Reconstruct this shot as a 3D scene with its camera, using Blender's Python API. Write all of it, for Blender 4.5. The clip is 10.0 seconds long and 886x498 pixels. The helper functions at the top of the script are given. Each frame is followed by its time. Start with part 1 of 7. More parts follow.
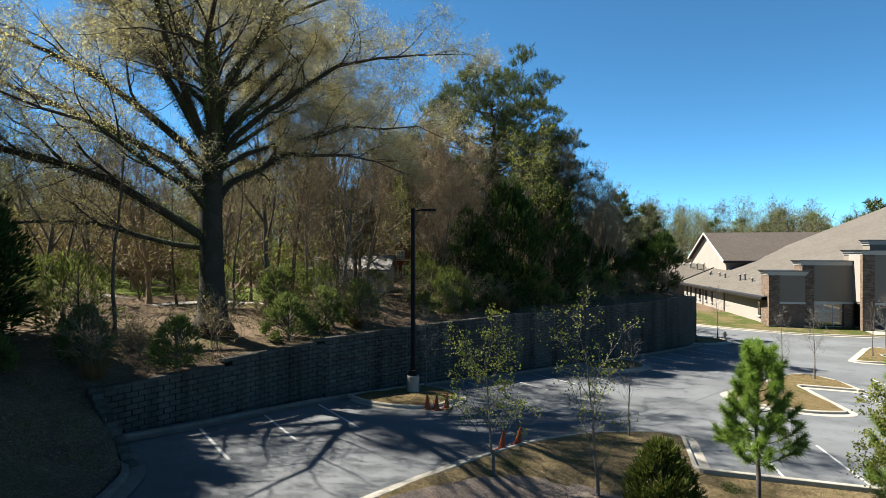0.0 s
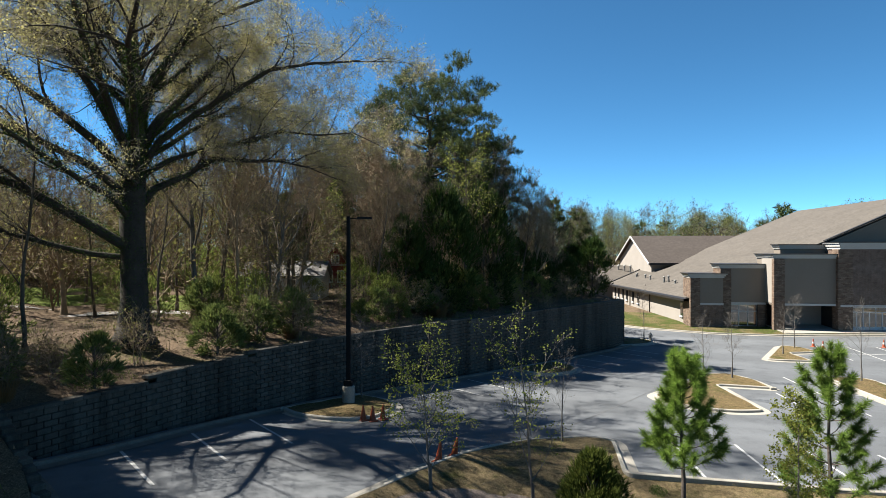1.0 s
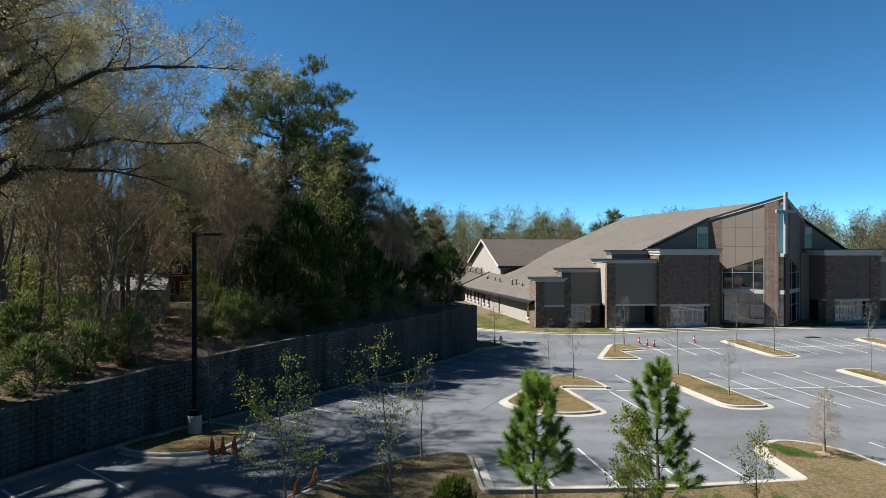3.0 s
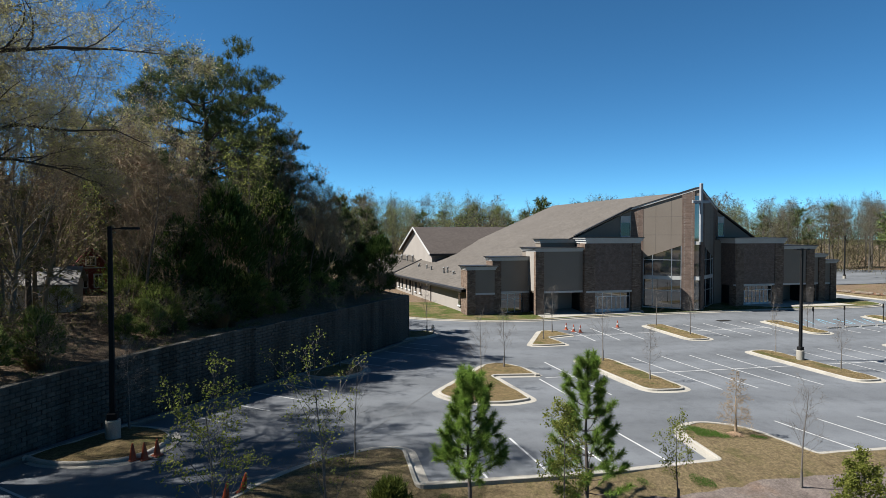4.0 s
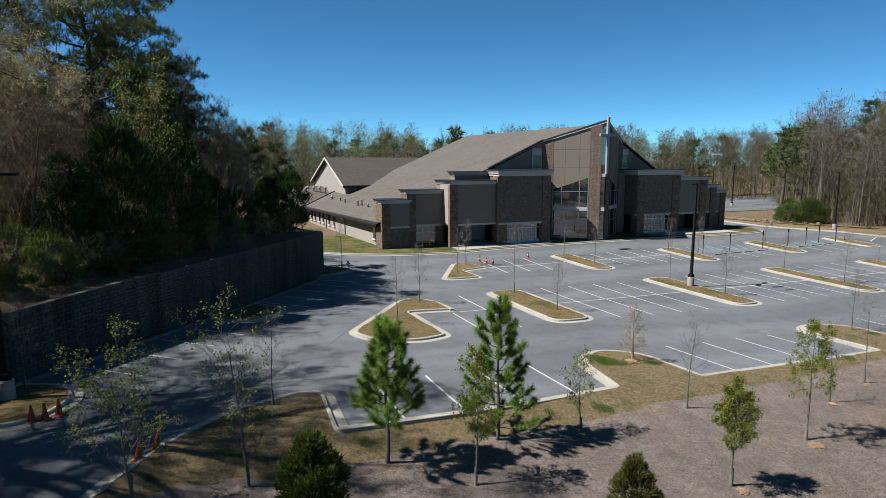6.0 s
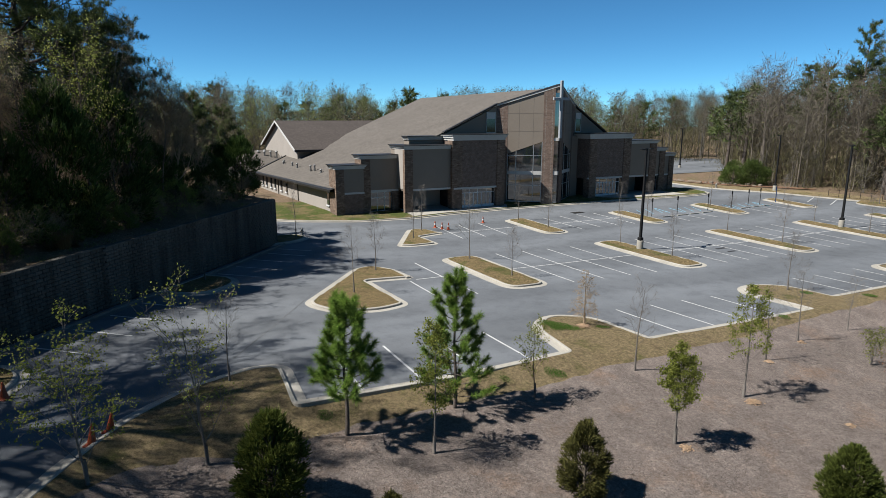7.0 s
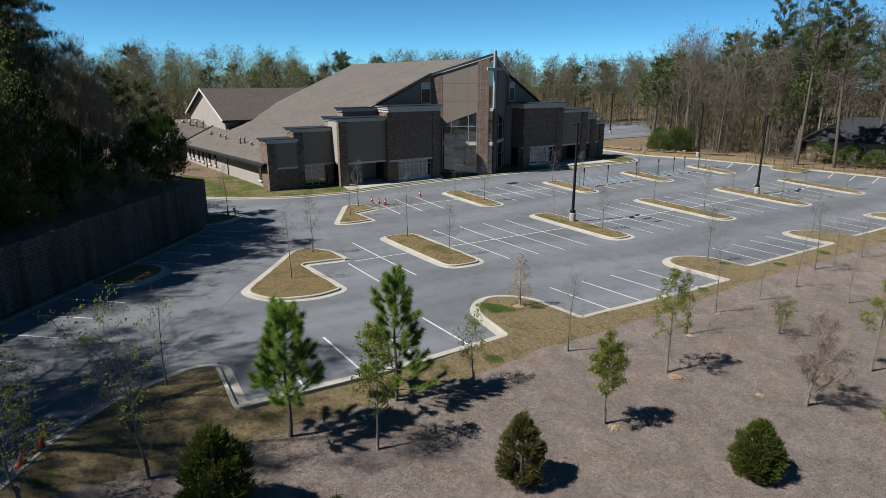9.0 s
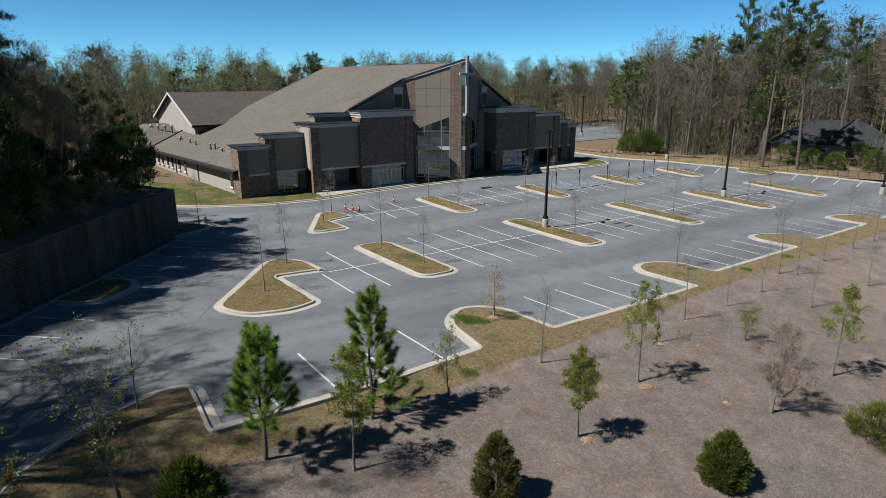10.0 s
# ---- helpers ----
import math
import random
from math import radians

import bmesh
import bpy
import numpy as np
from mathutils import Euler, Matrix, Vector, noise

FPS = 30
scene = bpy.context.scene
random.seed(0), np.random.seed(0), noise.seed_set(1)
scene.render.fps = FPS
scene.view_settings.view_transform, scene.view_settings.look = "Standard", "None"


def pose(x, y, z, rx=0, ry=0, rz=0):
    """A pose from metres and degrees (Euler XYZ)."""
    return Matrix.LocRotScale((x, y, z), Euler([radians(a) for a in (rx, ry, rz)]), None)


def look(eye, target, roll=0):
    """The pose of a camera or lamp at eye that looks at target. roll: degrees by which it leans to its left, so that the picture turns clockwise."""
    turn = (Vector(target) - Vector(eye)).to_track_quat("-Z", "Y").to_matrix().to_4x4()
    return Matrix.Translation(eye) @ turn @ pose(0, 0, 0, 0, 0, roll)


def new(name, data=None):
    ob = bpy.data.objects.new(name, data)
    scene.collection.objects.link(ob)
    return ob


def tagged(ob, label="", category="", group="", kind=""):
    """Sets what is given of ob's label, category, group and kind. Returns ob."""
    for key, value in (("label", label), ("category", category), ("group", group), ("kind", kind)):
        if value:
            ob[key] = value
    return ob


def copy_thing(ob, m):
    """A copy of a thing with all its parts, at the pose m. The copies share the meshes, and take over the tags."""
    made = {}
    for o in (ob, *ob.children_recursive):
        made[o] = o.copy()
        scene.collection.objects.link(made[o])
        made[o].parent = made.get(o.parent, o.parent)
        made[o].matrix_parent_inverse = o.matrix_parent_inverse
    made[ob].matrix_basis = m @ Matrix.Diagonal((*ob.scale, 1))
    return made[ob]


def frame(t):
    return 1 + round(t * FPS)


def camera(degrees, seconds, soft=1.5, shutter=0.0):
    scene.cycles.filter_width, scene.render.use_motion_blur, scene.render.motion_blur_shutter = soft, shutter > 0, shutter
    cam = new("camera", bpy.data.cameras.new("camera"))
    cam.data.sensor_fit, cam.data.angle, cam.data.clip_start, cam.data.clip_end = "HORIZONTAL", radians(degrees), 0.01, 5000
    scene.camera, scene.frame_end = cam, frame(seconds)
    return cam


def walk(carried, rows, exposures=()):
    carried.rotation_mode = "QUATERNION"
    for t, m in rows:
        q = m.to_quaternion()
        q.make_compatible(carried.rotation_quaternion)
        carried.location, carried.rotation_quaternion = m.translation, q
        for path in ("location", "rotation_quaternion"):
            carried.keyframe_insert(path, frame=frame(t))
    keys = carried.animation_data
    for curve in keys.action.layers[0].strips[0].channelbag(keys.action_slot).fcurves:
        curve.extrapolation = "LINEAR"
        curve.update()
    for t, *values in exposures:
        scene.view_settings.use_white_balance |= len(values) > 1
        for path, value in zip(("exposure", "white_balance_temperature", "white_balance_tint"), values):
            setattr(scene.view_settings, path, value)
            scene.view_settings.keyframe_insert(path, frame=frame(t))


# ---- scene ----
# Church car park and woods seen from a drone. x runs along the rows of stalls, y towards the building.

# ---- camera ----
cam = camera(72.9, 10.0, soft=0.45)
PATH = [
    (0, 0.345, -0.622, 5.760, 89.94, 12.16), (0.5, 0.317, -0.587, 5.950, 89.96, 9.10),
    (1, 0.279, -0.518, 6.146, 89.98, 5.99), (1.5, 0.211, -0.481, 6.345, 89.99, 2.80),
    (2, 0.173, -0.421, 6.584, 89.92, -0.30), (2.5, 0.145, -0.378, 6.847, 89.79, -3.79),
    (3, 0.084, -0.297, 7.074, 89.78, -7.83), (4.5, -0.017, -0.039, 7.625, 86.98, -16.72),
    (5, 0.000, 0.000, 7.807, 85.15, -18.50), (5.5, 0.034, 0.033, 7.995, 83.28, -20.48),
    (7, 0.034, 0.051, 8.624, 77.82, -26.89), (7.5, 0.043, 0.075, 8.847, 76.06, -28.95),
    (8, 0.049, 0.086, 9.183, 74.80, -30.61), (8.5, 0.072, 0.091, 9.582, 74.23, -31.84),
    (9, 0.099, 0.093, 9.981, 74.17, -32.96), (9.5, 0.128, 0.095, 10.380, 74.11, -34.15),
    (10, 0.160, 0.095, 10.751, 74.07, -35.46),
]
walk(cam, [(t, pose(x, y, z, rx, 0, rz)) for t, x, y, z, rx, rz in PATH], exposures=[(0, 2.05, 7100, 8), (1, 1.9, 6900, 9), (2.5, 1.64, 6650, 10), (5, 1.28, 6500, 10), (8, 1.16, 6500, 10), (10, 1.06, 6500, 10)])

# ---- light ----
SUN = Vector((-0.605, 0.095, 0.755)).normalized()
world = bpy.data.worlds.new("sky")
scene.world = world
world.use_nodes = True
wt = world.node_tree
sky = wt.nodes.new("ShaderNodeTexSky")
sky.sky_type = "NISHITA"
sky.sun_disc = False
sky.sun_elevation = math.asin(SUN.z)
sky.sun_rotation = math.atan2(SUN.x, SUN.y)
sky.altitude, sky.air_density, sky.dust_density, sky.ozone_density = 300, 0.45, 0.0, 5.0
deep = wt.nodes.new("ShaderNodeHueSaturation")
deep.inputs["Saturation"].default_value = 1.08
cool = wt.nodes.new("ShaderNodeMix")
cool.data_type, cool.blend_type = "RGBA", "MULTIPLY"
cool.inputs[0].default_value = 1.0
cool.inputs[7].default_value = (0.58, 0.96, 0.92, 1)
wt.links.new(sky.outputs["Color"], deep.inputs["Color"])
wt.links.new(deep.outputs["Color"], cool.inputs[6])
wt.links.new(cool.outputs[2], wt.nodes["Background"].inputs["Color"])
wt.nodes["Background"].inputs["Strength"].default_value = 0.066
lamp = bpy.data.lights.new("sun", "SUN")
lamp.energy, lamp.angle, lamp.color = 5.0, radians(0.53), (1.0, 0.98, 0.94)
sun = new("sun", lamp)
sun.matrix_world = look(SUN * 100, (0, 0, 0))

# ---- materials ----
def shader(name, rough=0.8, metal=0.0, spec=0.3):
    m = bpy.data.materials.new(name)
    m.use_nodes = True
    nt = m.node_tree
    b = nt.nodes["Principled BSDF"]
    b.inputs["Roughness"].default_value = rough
    b.inputs["Metallic"].default_value = metal
    b.inputs["Specular IOR Level"].default_value = spec
    return m, nt, b


def node(nt, kind, **sockets):
    n = nt.nodes.new(kind)
    for key, value in sockets.items():
        n.inputs[key.replace("_", " ")].default_value = value
    return n


def noise_of(nt, vec, scale, detail=6.0, rough=0.6):
    n = node(nt, "ShaderNodeTexNoise", Scale=scale, Detail=detail, Roughness=rough)
    nt.links.new(vec, n.inputs["Vector"])
    return n.outputs["Fac"]


def ramp_of(nt, fac, *stops):
    r = nt.nodes.new("ShaderNodeValToRGB")
    while len(r.color_ramp.elements) < len(stops):
        r.color_ramp.elements.new(0.5)
    for e, (at, c) in zip(r.color_ramp.elements, stops):
        e.position = at
        e.color = (*c, 1) if len(c) == 3 else c
    nt.links.new(fac, r.inputs["Fac"])
    return r.outputs["Color"]


def mixed(nt, fac, a, b, mode="MIX"):
    n = nt.nodes.new("ShaderNodeMix")
    n.data_type, n.blend_type = "RGBA", mode
    for value, sock in ((fac, n.inputs[0]), (a, n.inputs[6]), (b, n.inputs[7])):
        if isinstance(value, (int, float)):
            sock.default_value = value
        elif isinstance(value, tuple):
            sock.default_value = (*value, 1)
        else:
            nt.links.new(value, sock)
    return n.outputs[2]


def place_of(nt, kind="Object"):
    if kind == "Position":
        return nt.nodes.new("ShaderNodeNewGeometry").outputs["Position"]
    return nt.nodes.new("ShaderNodeTexCoord").outputs[kind]


def bumped(nt, b, height, strength, distance=0.02):
    n = node(nt, "ShaderNodeBump", Strength=strength, Distance=distance)
    nt.links.new(height, n.inputs["Height"])
    nt.links.new(n.outputs["Normal"], b.inputs["Normal"])


def plain(name, c1, c2, scale=1.5, fine=30.0, rough=0.8, bump=0.2, metal=0.0, spec=0.3, dist=0.01, vary=0.0):
    """Two tones at a broad and a fine scale, with fine relief."""
    m, nt, b = shader(name, rough, metal, spec)
    v = place_of(nt)
    broad = ramp_of(nt, noise_of(nt, v, scale), (0.35, c1), (0.65, c2))
    f = noise_of(nt, v, fine, 4)
    col = mixed(nt, 0.35, broad, ramp_of(nt, f, (0.3, tuple(x * 0.6 for x in c1)), (0.7, tuple(min(1, x * 1.3) for x in c2))))
    if vary:
        info = nt.nodes.new("ShaderNodeObjectInfo")
        col = mixed(nt, 1.0, col, ramp_of(nt, info.outputs["Random"], (0, (1 - vary,) * 3), (1, (1.0,) * 3)), "MULTIPLY")
    nt.links.new(col, b.inputs["Base Color"])
    if bump:
        bumped(nt, b, f, bump, dist)
    return m


def foliage(name, c1, c2, c3, through_light=0.35, rough=0.75, vary=0.25):
    """Leaves: each leaf its own tone, thin enough to glow against the sun."""
    m, nt, b = shader(name, rough, 0, 0.12)
    isl = nt.nodes.new("ShaderNodeNewGeometry").outputs["Random Per Island"]
    col = ramp_of(nt, isl, (0.0, c1), (0.5, c2), (1.0, c3))
    info = nt.nodes.new("ShaderNodeObjectInfo")
    col = mixed(nt, 1.0, col, ramp_of(nt, info.outputs["Random"], (0, (1 - vary,) * 3), (1, (1.0,) * 3)), "MULTIPLY")
    nt.links.new(col, b.inputs["Base Color"])
    tr = nt.nodes.new("ShaderNodeBsdfTranslucent")
    nt.links.new(col, tr.inputs["Color"])
    mix = nt.nodes.new("ShaderNodeMixShader")
    mix.inputs[0].default_value = through_light
    nt.links.new(b.outputs[0], mix.inputs[1])
    nt.links.new(tr.outputs[0], mix.inputs[2])
    nt.links.new(mix.outputs[0], nt.nodes["Material Output"].inputs["Surface"])
    return m


def block_material():
    """Split-face concrete with water stains running down."""
    m, nt, b = shader("wall_block", 0.95, 0, 0.2)
    v = place_of(nt, "Position")
    scaled = nt.nodes.new("ShaderNodeVectorMath")
    scaled.operation = "MULTIPLY"
    scaled.inputs[1].default_value = (1.0, 1.0, 0.09)
    nt.links.new(v, scaled.inputs[0])
    f = noise_of(nt, v, 26, 6, 0.75)
    col = ramp_of(nt, f, (0.3, (0.066, 0.061, 0.052)), (0.7, (0.115, 0.107, 0.092)))
    col = mixed(nt, 1.0, col, ramp_of(nt, noise_of(nt, scaled.outputs[0], 1.1, 6, 0.7), (0.36, (0.42, 0.42, 0.40)), (0.58, (1, 1, 1))), "MULTIPLY")
    col = mixed(nt, 1.0, col, ramp_of(nt, noise_of(nt, v, 0.25, 4), (0.3, (0.75, 0.75, 0.75)), (0.7, (1.1, 1.1, 1.1))), "MULTIPLY")
    info = nt.nodes.new("ShaderNodeObjectInfo")
    col = mixed(nt, 1.0, col, ramp_of(nt, info.outputs["Random"], (0, (0.7,) * 3), (1, (1.05,) * 3)), "MULTIPLY")
    nt.links.new(col, b.inputs["Base Color"])
    bumped(nt, b, f, 0.7, 0.03)
    return m


def asphalt_material():
    m, nt, b = shader("asphalt", 0.85, 0, 0.35)
    v = place_of(nt, "Position")
    base = ramp_of(nt, noise_of(nt, v, 0.12, 5), (0.3, (0.072, 0.077, 0.083)), (0.7, (0.101, 0.107, 0.115)))
    stain = ramp_of(nt, noise_of(nt, v, 0.9, 8, 0.7), (0.28, (0.72, 0.72, 0.72)), (0.5, (1, 1, 1)), (0.8, (1.12, 1.12, 1.1)))
    col = mixed(nt, 1.0, base, stain, "MULTIPLY")
    grit = noise_of(nt, v, 60, 3, 0.8)
    col = mixed(nt, 1.0, col, ramp_of(nt, grit, (0.3, (0.75, 0.75, 0.75)), (0.7, (1.2, 1.2, 1.2))), "MULTIPLY")
    lane = node(nt, "ShaderNodeTexWave", Scale=0.05, Distortion=2.5, Detail=3.0)
    lane.bands_direction = "Y"
    nt.links.new(v, lane.inputs["Vector"])
    col = mixed(nt, 0.6, col, mixed(nt, 1.0, col, ramp_of(nt, lane.outputs["Fac"], (0.2, (0.8, 0.8, 0.8)), (0.8, (1.1, 1.1, 1.1))), "MULTIPLY"))
    nt.links.new(col, b.inputs["Base Color"])
    bumped(nt, b, grit, 0.4, 0.006)
    return m


def turf_material(name, dry, green, amount, soil=(0.065, 0.045, 0.03)):
    m, nt, b = shader(name, 0.95, 0, 0.1)
    v = place_of(nt, "Position")
    f = noise_of(nt, v, 45, 3, 0.8)
    patch = noise_of(nt, v, 0.55, 6, 0.65)
    col = mixed(nt, ramp_of(nt, patch, (amount - 0.07, (0, 0, 0)), (amount + 0.07, (1, 1, 1))), green, dry)
    col = mixed(nt, ramp_of(nt, noise_of(nt, v, 1.7, 8, 0.7), (0.55, (0, 0, 0)), (0.72, (0.75, 0.75, 0.75))), col, soil)
    col = mixed(nt, ramp_of(nt, noise_of(nt, v, 2.6, 9, 0.75), (0.52, (0, 0, 0)), (0.66, (0.6, 0.6, 0.6))), col, green)
    col = mixed(nt, 1.0, col, ramp_of(nt, f, (0.25, (0.45, 0.45, 0.45)), (0.7, (1.35, 1.3, 1.2))), "MULTIPLY")
    col = mixed(nt, 1.0, col, ramp_of(nt, noise_of(nt, v, 7.0, 10, 0.8), (0.34, (0.38, 0.38, 0.36)), (0.66, (1.5, 1.48, 1.42))), "MULTIPLY")
    nt.links.new(col, b.inputs["Base Color"])
    bumped(nt, b, f, 1.0, 0.08)
    return m


def straw_material(name, c1, c2, c3, clay):
    """Needle straw and dead leaves with bare clay showing through."""
    m, nt, b = shader(name, 0.95, 0, 0.1)
    v = place_of(nt, "Position")
    w = noise_of(nt, v, 26, 8, 0.85)
    w2 = node(nt, "ShaderNodeTexVoronoi", Scale=14.0)
    nt.links.new(v, w2.inputs["Vector"])
    col = ramp_of(nt, w, (0.3, c1), (0.5, c2), (0.68, c3))
    col = mixed(nt, ramp_of(nt, noise_of(nt, v, 0.35, 5, 0.7), (0.53, (0, 0, 0)), (0.74, (0.75, 0.75, 0.75))), col, clay)
    col = mixed(nt, 0.5, col, mixed(nt, 1.0, col, ramp_of(nt, w2.outputs["Distance"], (0.0, (0.5, 0.5, 0.5)), (0.6, (1.4, 1.4, 1.4))), "MULTIPLY"))
    col = mixed(nt, 1.0, col, ramp_of(nt, noise_of(nt, v, 1.1, 5), (0.3, (0.75, 0.75, 0.75)), (0.7, (1.15, 1.15, 1.15))), "MULTIPLY")
    col = mixed(nt, 1.0, col, ramp_of(nt, noise_of(nt, v, 6.0, 12, 0.85), (0.32, (0.5, 0.5, 0.5)), (0.68, (1.45, 1.43, 1.4))), "MULTIPLY")
    nt.links.new(col, b.inputs["Base Color"])
    bumped(nt, b, w, 0.9, 0.06)
    return m


def brick_material(name, c1, c2, mortar, size=1.0):
    """Courses along any upright face."""
    m, nt, b = shader(name, 0.85, 0, 0.2)
    p = nt.nodes.new("ShaderNodeSeparateXYZ")
    nt.links.new(place_of(nt, "Position"), p.inputs[0])
    add = nt.nodes.new("ShaderNodeMath")
    nt.links.new(p.outputs[0], add.inputs[0])
    nt.links.new(p.outputs[1], add.inputs[1])
    c = nt.nodes.new("ShaderNodeCombineXYZ")
    nt.links.new(add.outputs[0], c.inputs[0])
    nt.links.new(p.outputs[2], c.inputs[1])
    br = node(nt, "ShaderNodeTexBrick", Color1=(*c1, 1), Color2=(*c2, 1), Mortar=(*mortar, 1), Scale=1.0,
              Mortar_Size=0.008 * size, Brick_Width=0.3 * size, Row_Height=0.1 * size, Bias=0.0)
    nt.links.new(c.outputs[0], br.inputs["Vector"])
    v = place_of(nt, "Position")
    col = mixed(nt, 1.0, br.outputs["Color"], ramp_of(nt, noise_of(nt, v, 2.0, 6), (0.3, (0.7, 0.7, 0.7)), (0.7, (1.2, 1.2, 1.2))), "MULTIPLY")
    col = mixed(nt, 1.0, col, ramp_of(nt, noise_of(nt, v, 14, 2), (0.3, (0.65, 0.65, 0.65)), (0.7, (1.25, 1.25, 1.25))), "MULTIPLY")
    nt.links.new(col, b.inputs["Base Color"])
    bumped(nt, b, br.outputs["Fac"], -0.5, 0.015)
    return m


def shingle_material(name, c1, c2):
    m, nt, b = shader(name, 0.92, 0, 0.15)
    v = place_of(nt, "Position")
    w = node(nt, "ShaderNodeTexWave", Scale=2.2, Distortion=0.3)
    w.bands_direction = "Z"
    nt.links.new(v, w.inputs["Vector"])
    tab = node(nt, "ShaderNodeTexVoronoi", Scale=3.2)
    nt.links.new(v, tab.inputs["Vector"])
    col = mixed(nt, ramp_of(nt, noise_of(nt, v, 3.5, 12, 0.8), (0.32, (0, 0, 0)), (0.68, (1, 1, 1))), c1, c2)
    col = mixed(nt, 0.25, col, mixed(nt, 1.0, col, ramp_of(nt, tab.outputs["Color"], (0.2, (0.45, 0.45, 0.45)), (0.8, (1.3, 1.3, 1.3))), "MULTIPLY"))
    col = mixed(nt, 1.0, col, ramp_of(nt, w.outputs["Fac"], (0.0, (0.88, 0.88, 0.88)), (0.35, (1.0, 1.0, 1.0))), "MULTIPLY")
    col = mixed(nt, 1.0, col, ramp_of(nt, noise_of(nt, v, 0.22, 6, 0.7), (0.3, (0.88, 0.87, 0.86)), (0.7, (1.06, 1.05, 1.05))), "MULTIPLY")
    nt.links.new(col, b.inputs["Base Color"])
    bumped(nt, b, w.outputs["Fac"], 0.25, 0.015)
    return m


def glass_material(name, tint=(0.012, 0.015, 0.017)):
    """Dark coated glazing that mirrors what stands before it."""
    m, nt, b = shader(name, 0.03, 0, 0.5)
    b.inputs["Base Color"].default_value = (*tint, 1)
    b.inputs["IOR"].default_value = 2.3
    return m


ASPHALT = asphalt_material()
TURF = turf_material("dry_turf", (0.18, 0.142, 0.088), (0.082, 0.084, 0.03), 0.38)
TURF_GREEN = turf_material("greening_turf", (0.138, 0.111, 0.06), (0.06, 0.078, 0.021), 0.52)
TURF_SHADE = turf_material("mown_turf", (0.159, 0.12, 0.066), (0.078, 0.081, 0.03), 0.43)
MULCH = straw_material("pine_straw", (0.06, 0.046, 0.04), (0.13, 0.107, 0.094), (0.225, 0.194, 0.174), (0.15, 0.098, 0.066))
GLADE = straw_material("glade_grass", (0.036, 0.054, 0.012), (0.072, 0.096, 0.018), (0.114, 0.144, 0.036), (0.06, 0.09, 0.018))
CLAY = straw_material("red_clay", (0.06, 0.03, 0.018), (0.126, 0.072, 0.045), (0.198, 0.132, 0.09), (0.144, 0.072, 0.036))
BOULDER = plain("tan_boulder", (0.09, 0.072, 0.054), (0.162, 0.135, 0.102), 1.2, 14, 0.95, 0.5, dist=0.04)
LITTER = straw_material("leaf_litter", (0.036, 0.0252, 0.0168), (0.102, 0.072, 0.048), (0.216, 0.168, 0.12), (0.072, 0.075, 0.027))
MEADOW = turf_material("far_meadow", (0.096, 0.078, 0.042), (0.054, 0.066, 0.018), 0.5)
GRAVEL = plain("gravel", (0.18, 0.168, 0.15), (0.27, 0.252, 0.228), 0.8, 25, 0.95, 0.5)
CONCRETE = plain("kerb_concrete", (0.198, 0.183, 0.156), (0.27, 0.252, 0.216), 0.7, 25, 0.9, 0.25)
# kerb tone with leaf dirt and the shade by wall and slope mixed in
DIRTY_SHADED_KERB = plain("stained_shaded_kerb_concrete", (0.072, 0.0672, 0.0588), (0.144, 0.135, 0.117), 0.9, 25, 0.95, 0.3)
PAINT = plain("road_paint", (0.27, 0.27, 0.261), (0.396, 0.396, 0.384), 3.0, 35, 0.7, 0.2)
BLUE_PAINT = plain("blue_road_paint", (0.10, 0.25, 0.34), (0.16, 0.33, 0.42), 3.0, 35, 0.7, 0.1)
BLOCK = block_material()
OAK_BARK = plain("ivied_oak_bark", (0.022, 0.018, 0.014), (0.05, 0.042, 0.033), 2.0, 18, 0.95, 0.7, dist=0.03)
BARK = plain("bark", (0.05, 0.04, 0.03), (0.12, 0.097, 0.073), 2.0, 18, 0.95, 0.7, dist=0.03, vary=0.3)
PALE_BARK = plain("pale_bark", (0.096, 0.084, 0.072), (0.168, 0.15, 0.132), 2.0, 18, 0.95, 0.5, dist=0.02, vary=0.35)
GREY_BARK = plain("grey_bark", (0.072, 0.063, 0.051), (0.144, 0.129, 0.108), 2.0, 18, 0.95, 0.5, dist=0.02, vary=0.35)
TWIG = plain("brown_twigs", (0.16, 0.115, 0.072), (0.28, 0.21, 0.135), 2.0, 18, 0.95, 0.4, dist=0.02, vary=0.3)
FINE_TWIG = plain("fine_oak_twigs", (0.20, 0.165, 0.12), (0.33, 0.28, 0.21), 2.0, 18, 0.95, 0.0)
TWIG_HAZE = foliage("twig_haze", (0.0857, 0.0714, 0.0476), (0.143, 0.124, 0.0714), (0.153, 0.157, 0.0571), 0.25)
OAK_LEAF = foliage("oak_catkins", (0.2, 0.18, 0.07), (0.3, 0.275, 0.105), (0.38, 0.35, 0.16), 0.6)
PINE_BARK = plain("pine_bark", (0.05, 0.04, 0.034), (0.11, 0.09, 0.075), 2.0, 14, 0.95, 0.8, dist=0.04, vary=0.2)
NEEDLE = foliage("pine_needles", (0.0816, 0.153, 0.0255), (0.153, 0.244, 0.0408), (0.234, 0.327, 0.0714), 0.45)
OLD_NEEDLE = foliage("old_pine_needles", (0.0321, 0.0478, 0.0165), (0.0624, 0.0845, 0.0275), (0.106, 0.129, 0.0459), 0.25)
JUNIPER = foliage("juniper_sprays", (0.0187, 0.0382, 0.0085), (0.0382, 0.068, 0.0153), (0.0722, 0.106, 0.0272), 0.25)
BUSH_GREEN = foliage("bush_sprays", (0.03, 0.045, 0.008), (0.068, 0.085, 0.015), (0.12, 0.14, 0.03), 0.3)
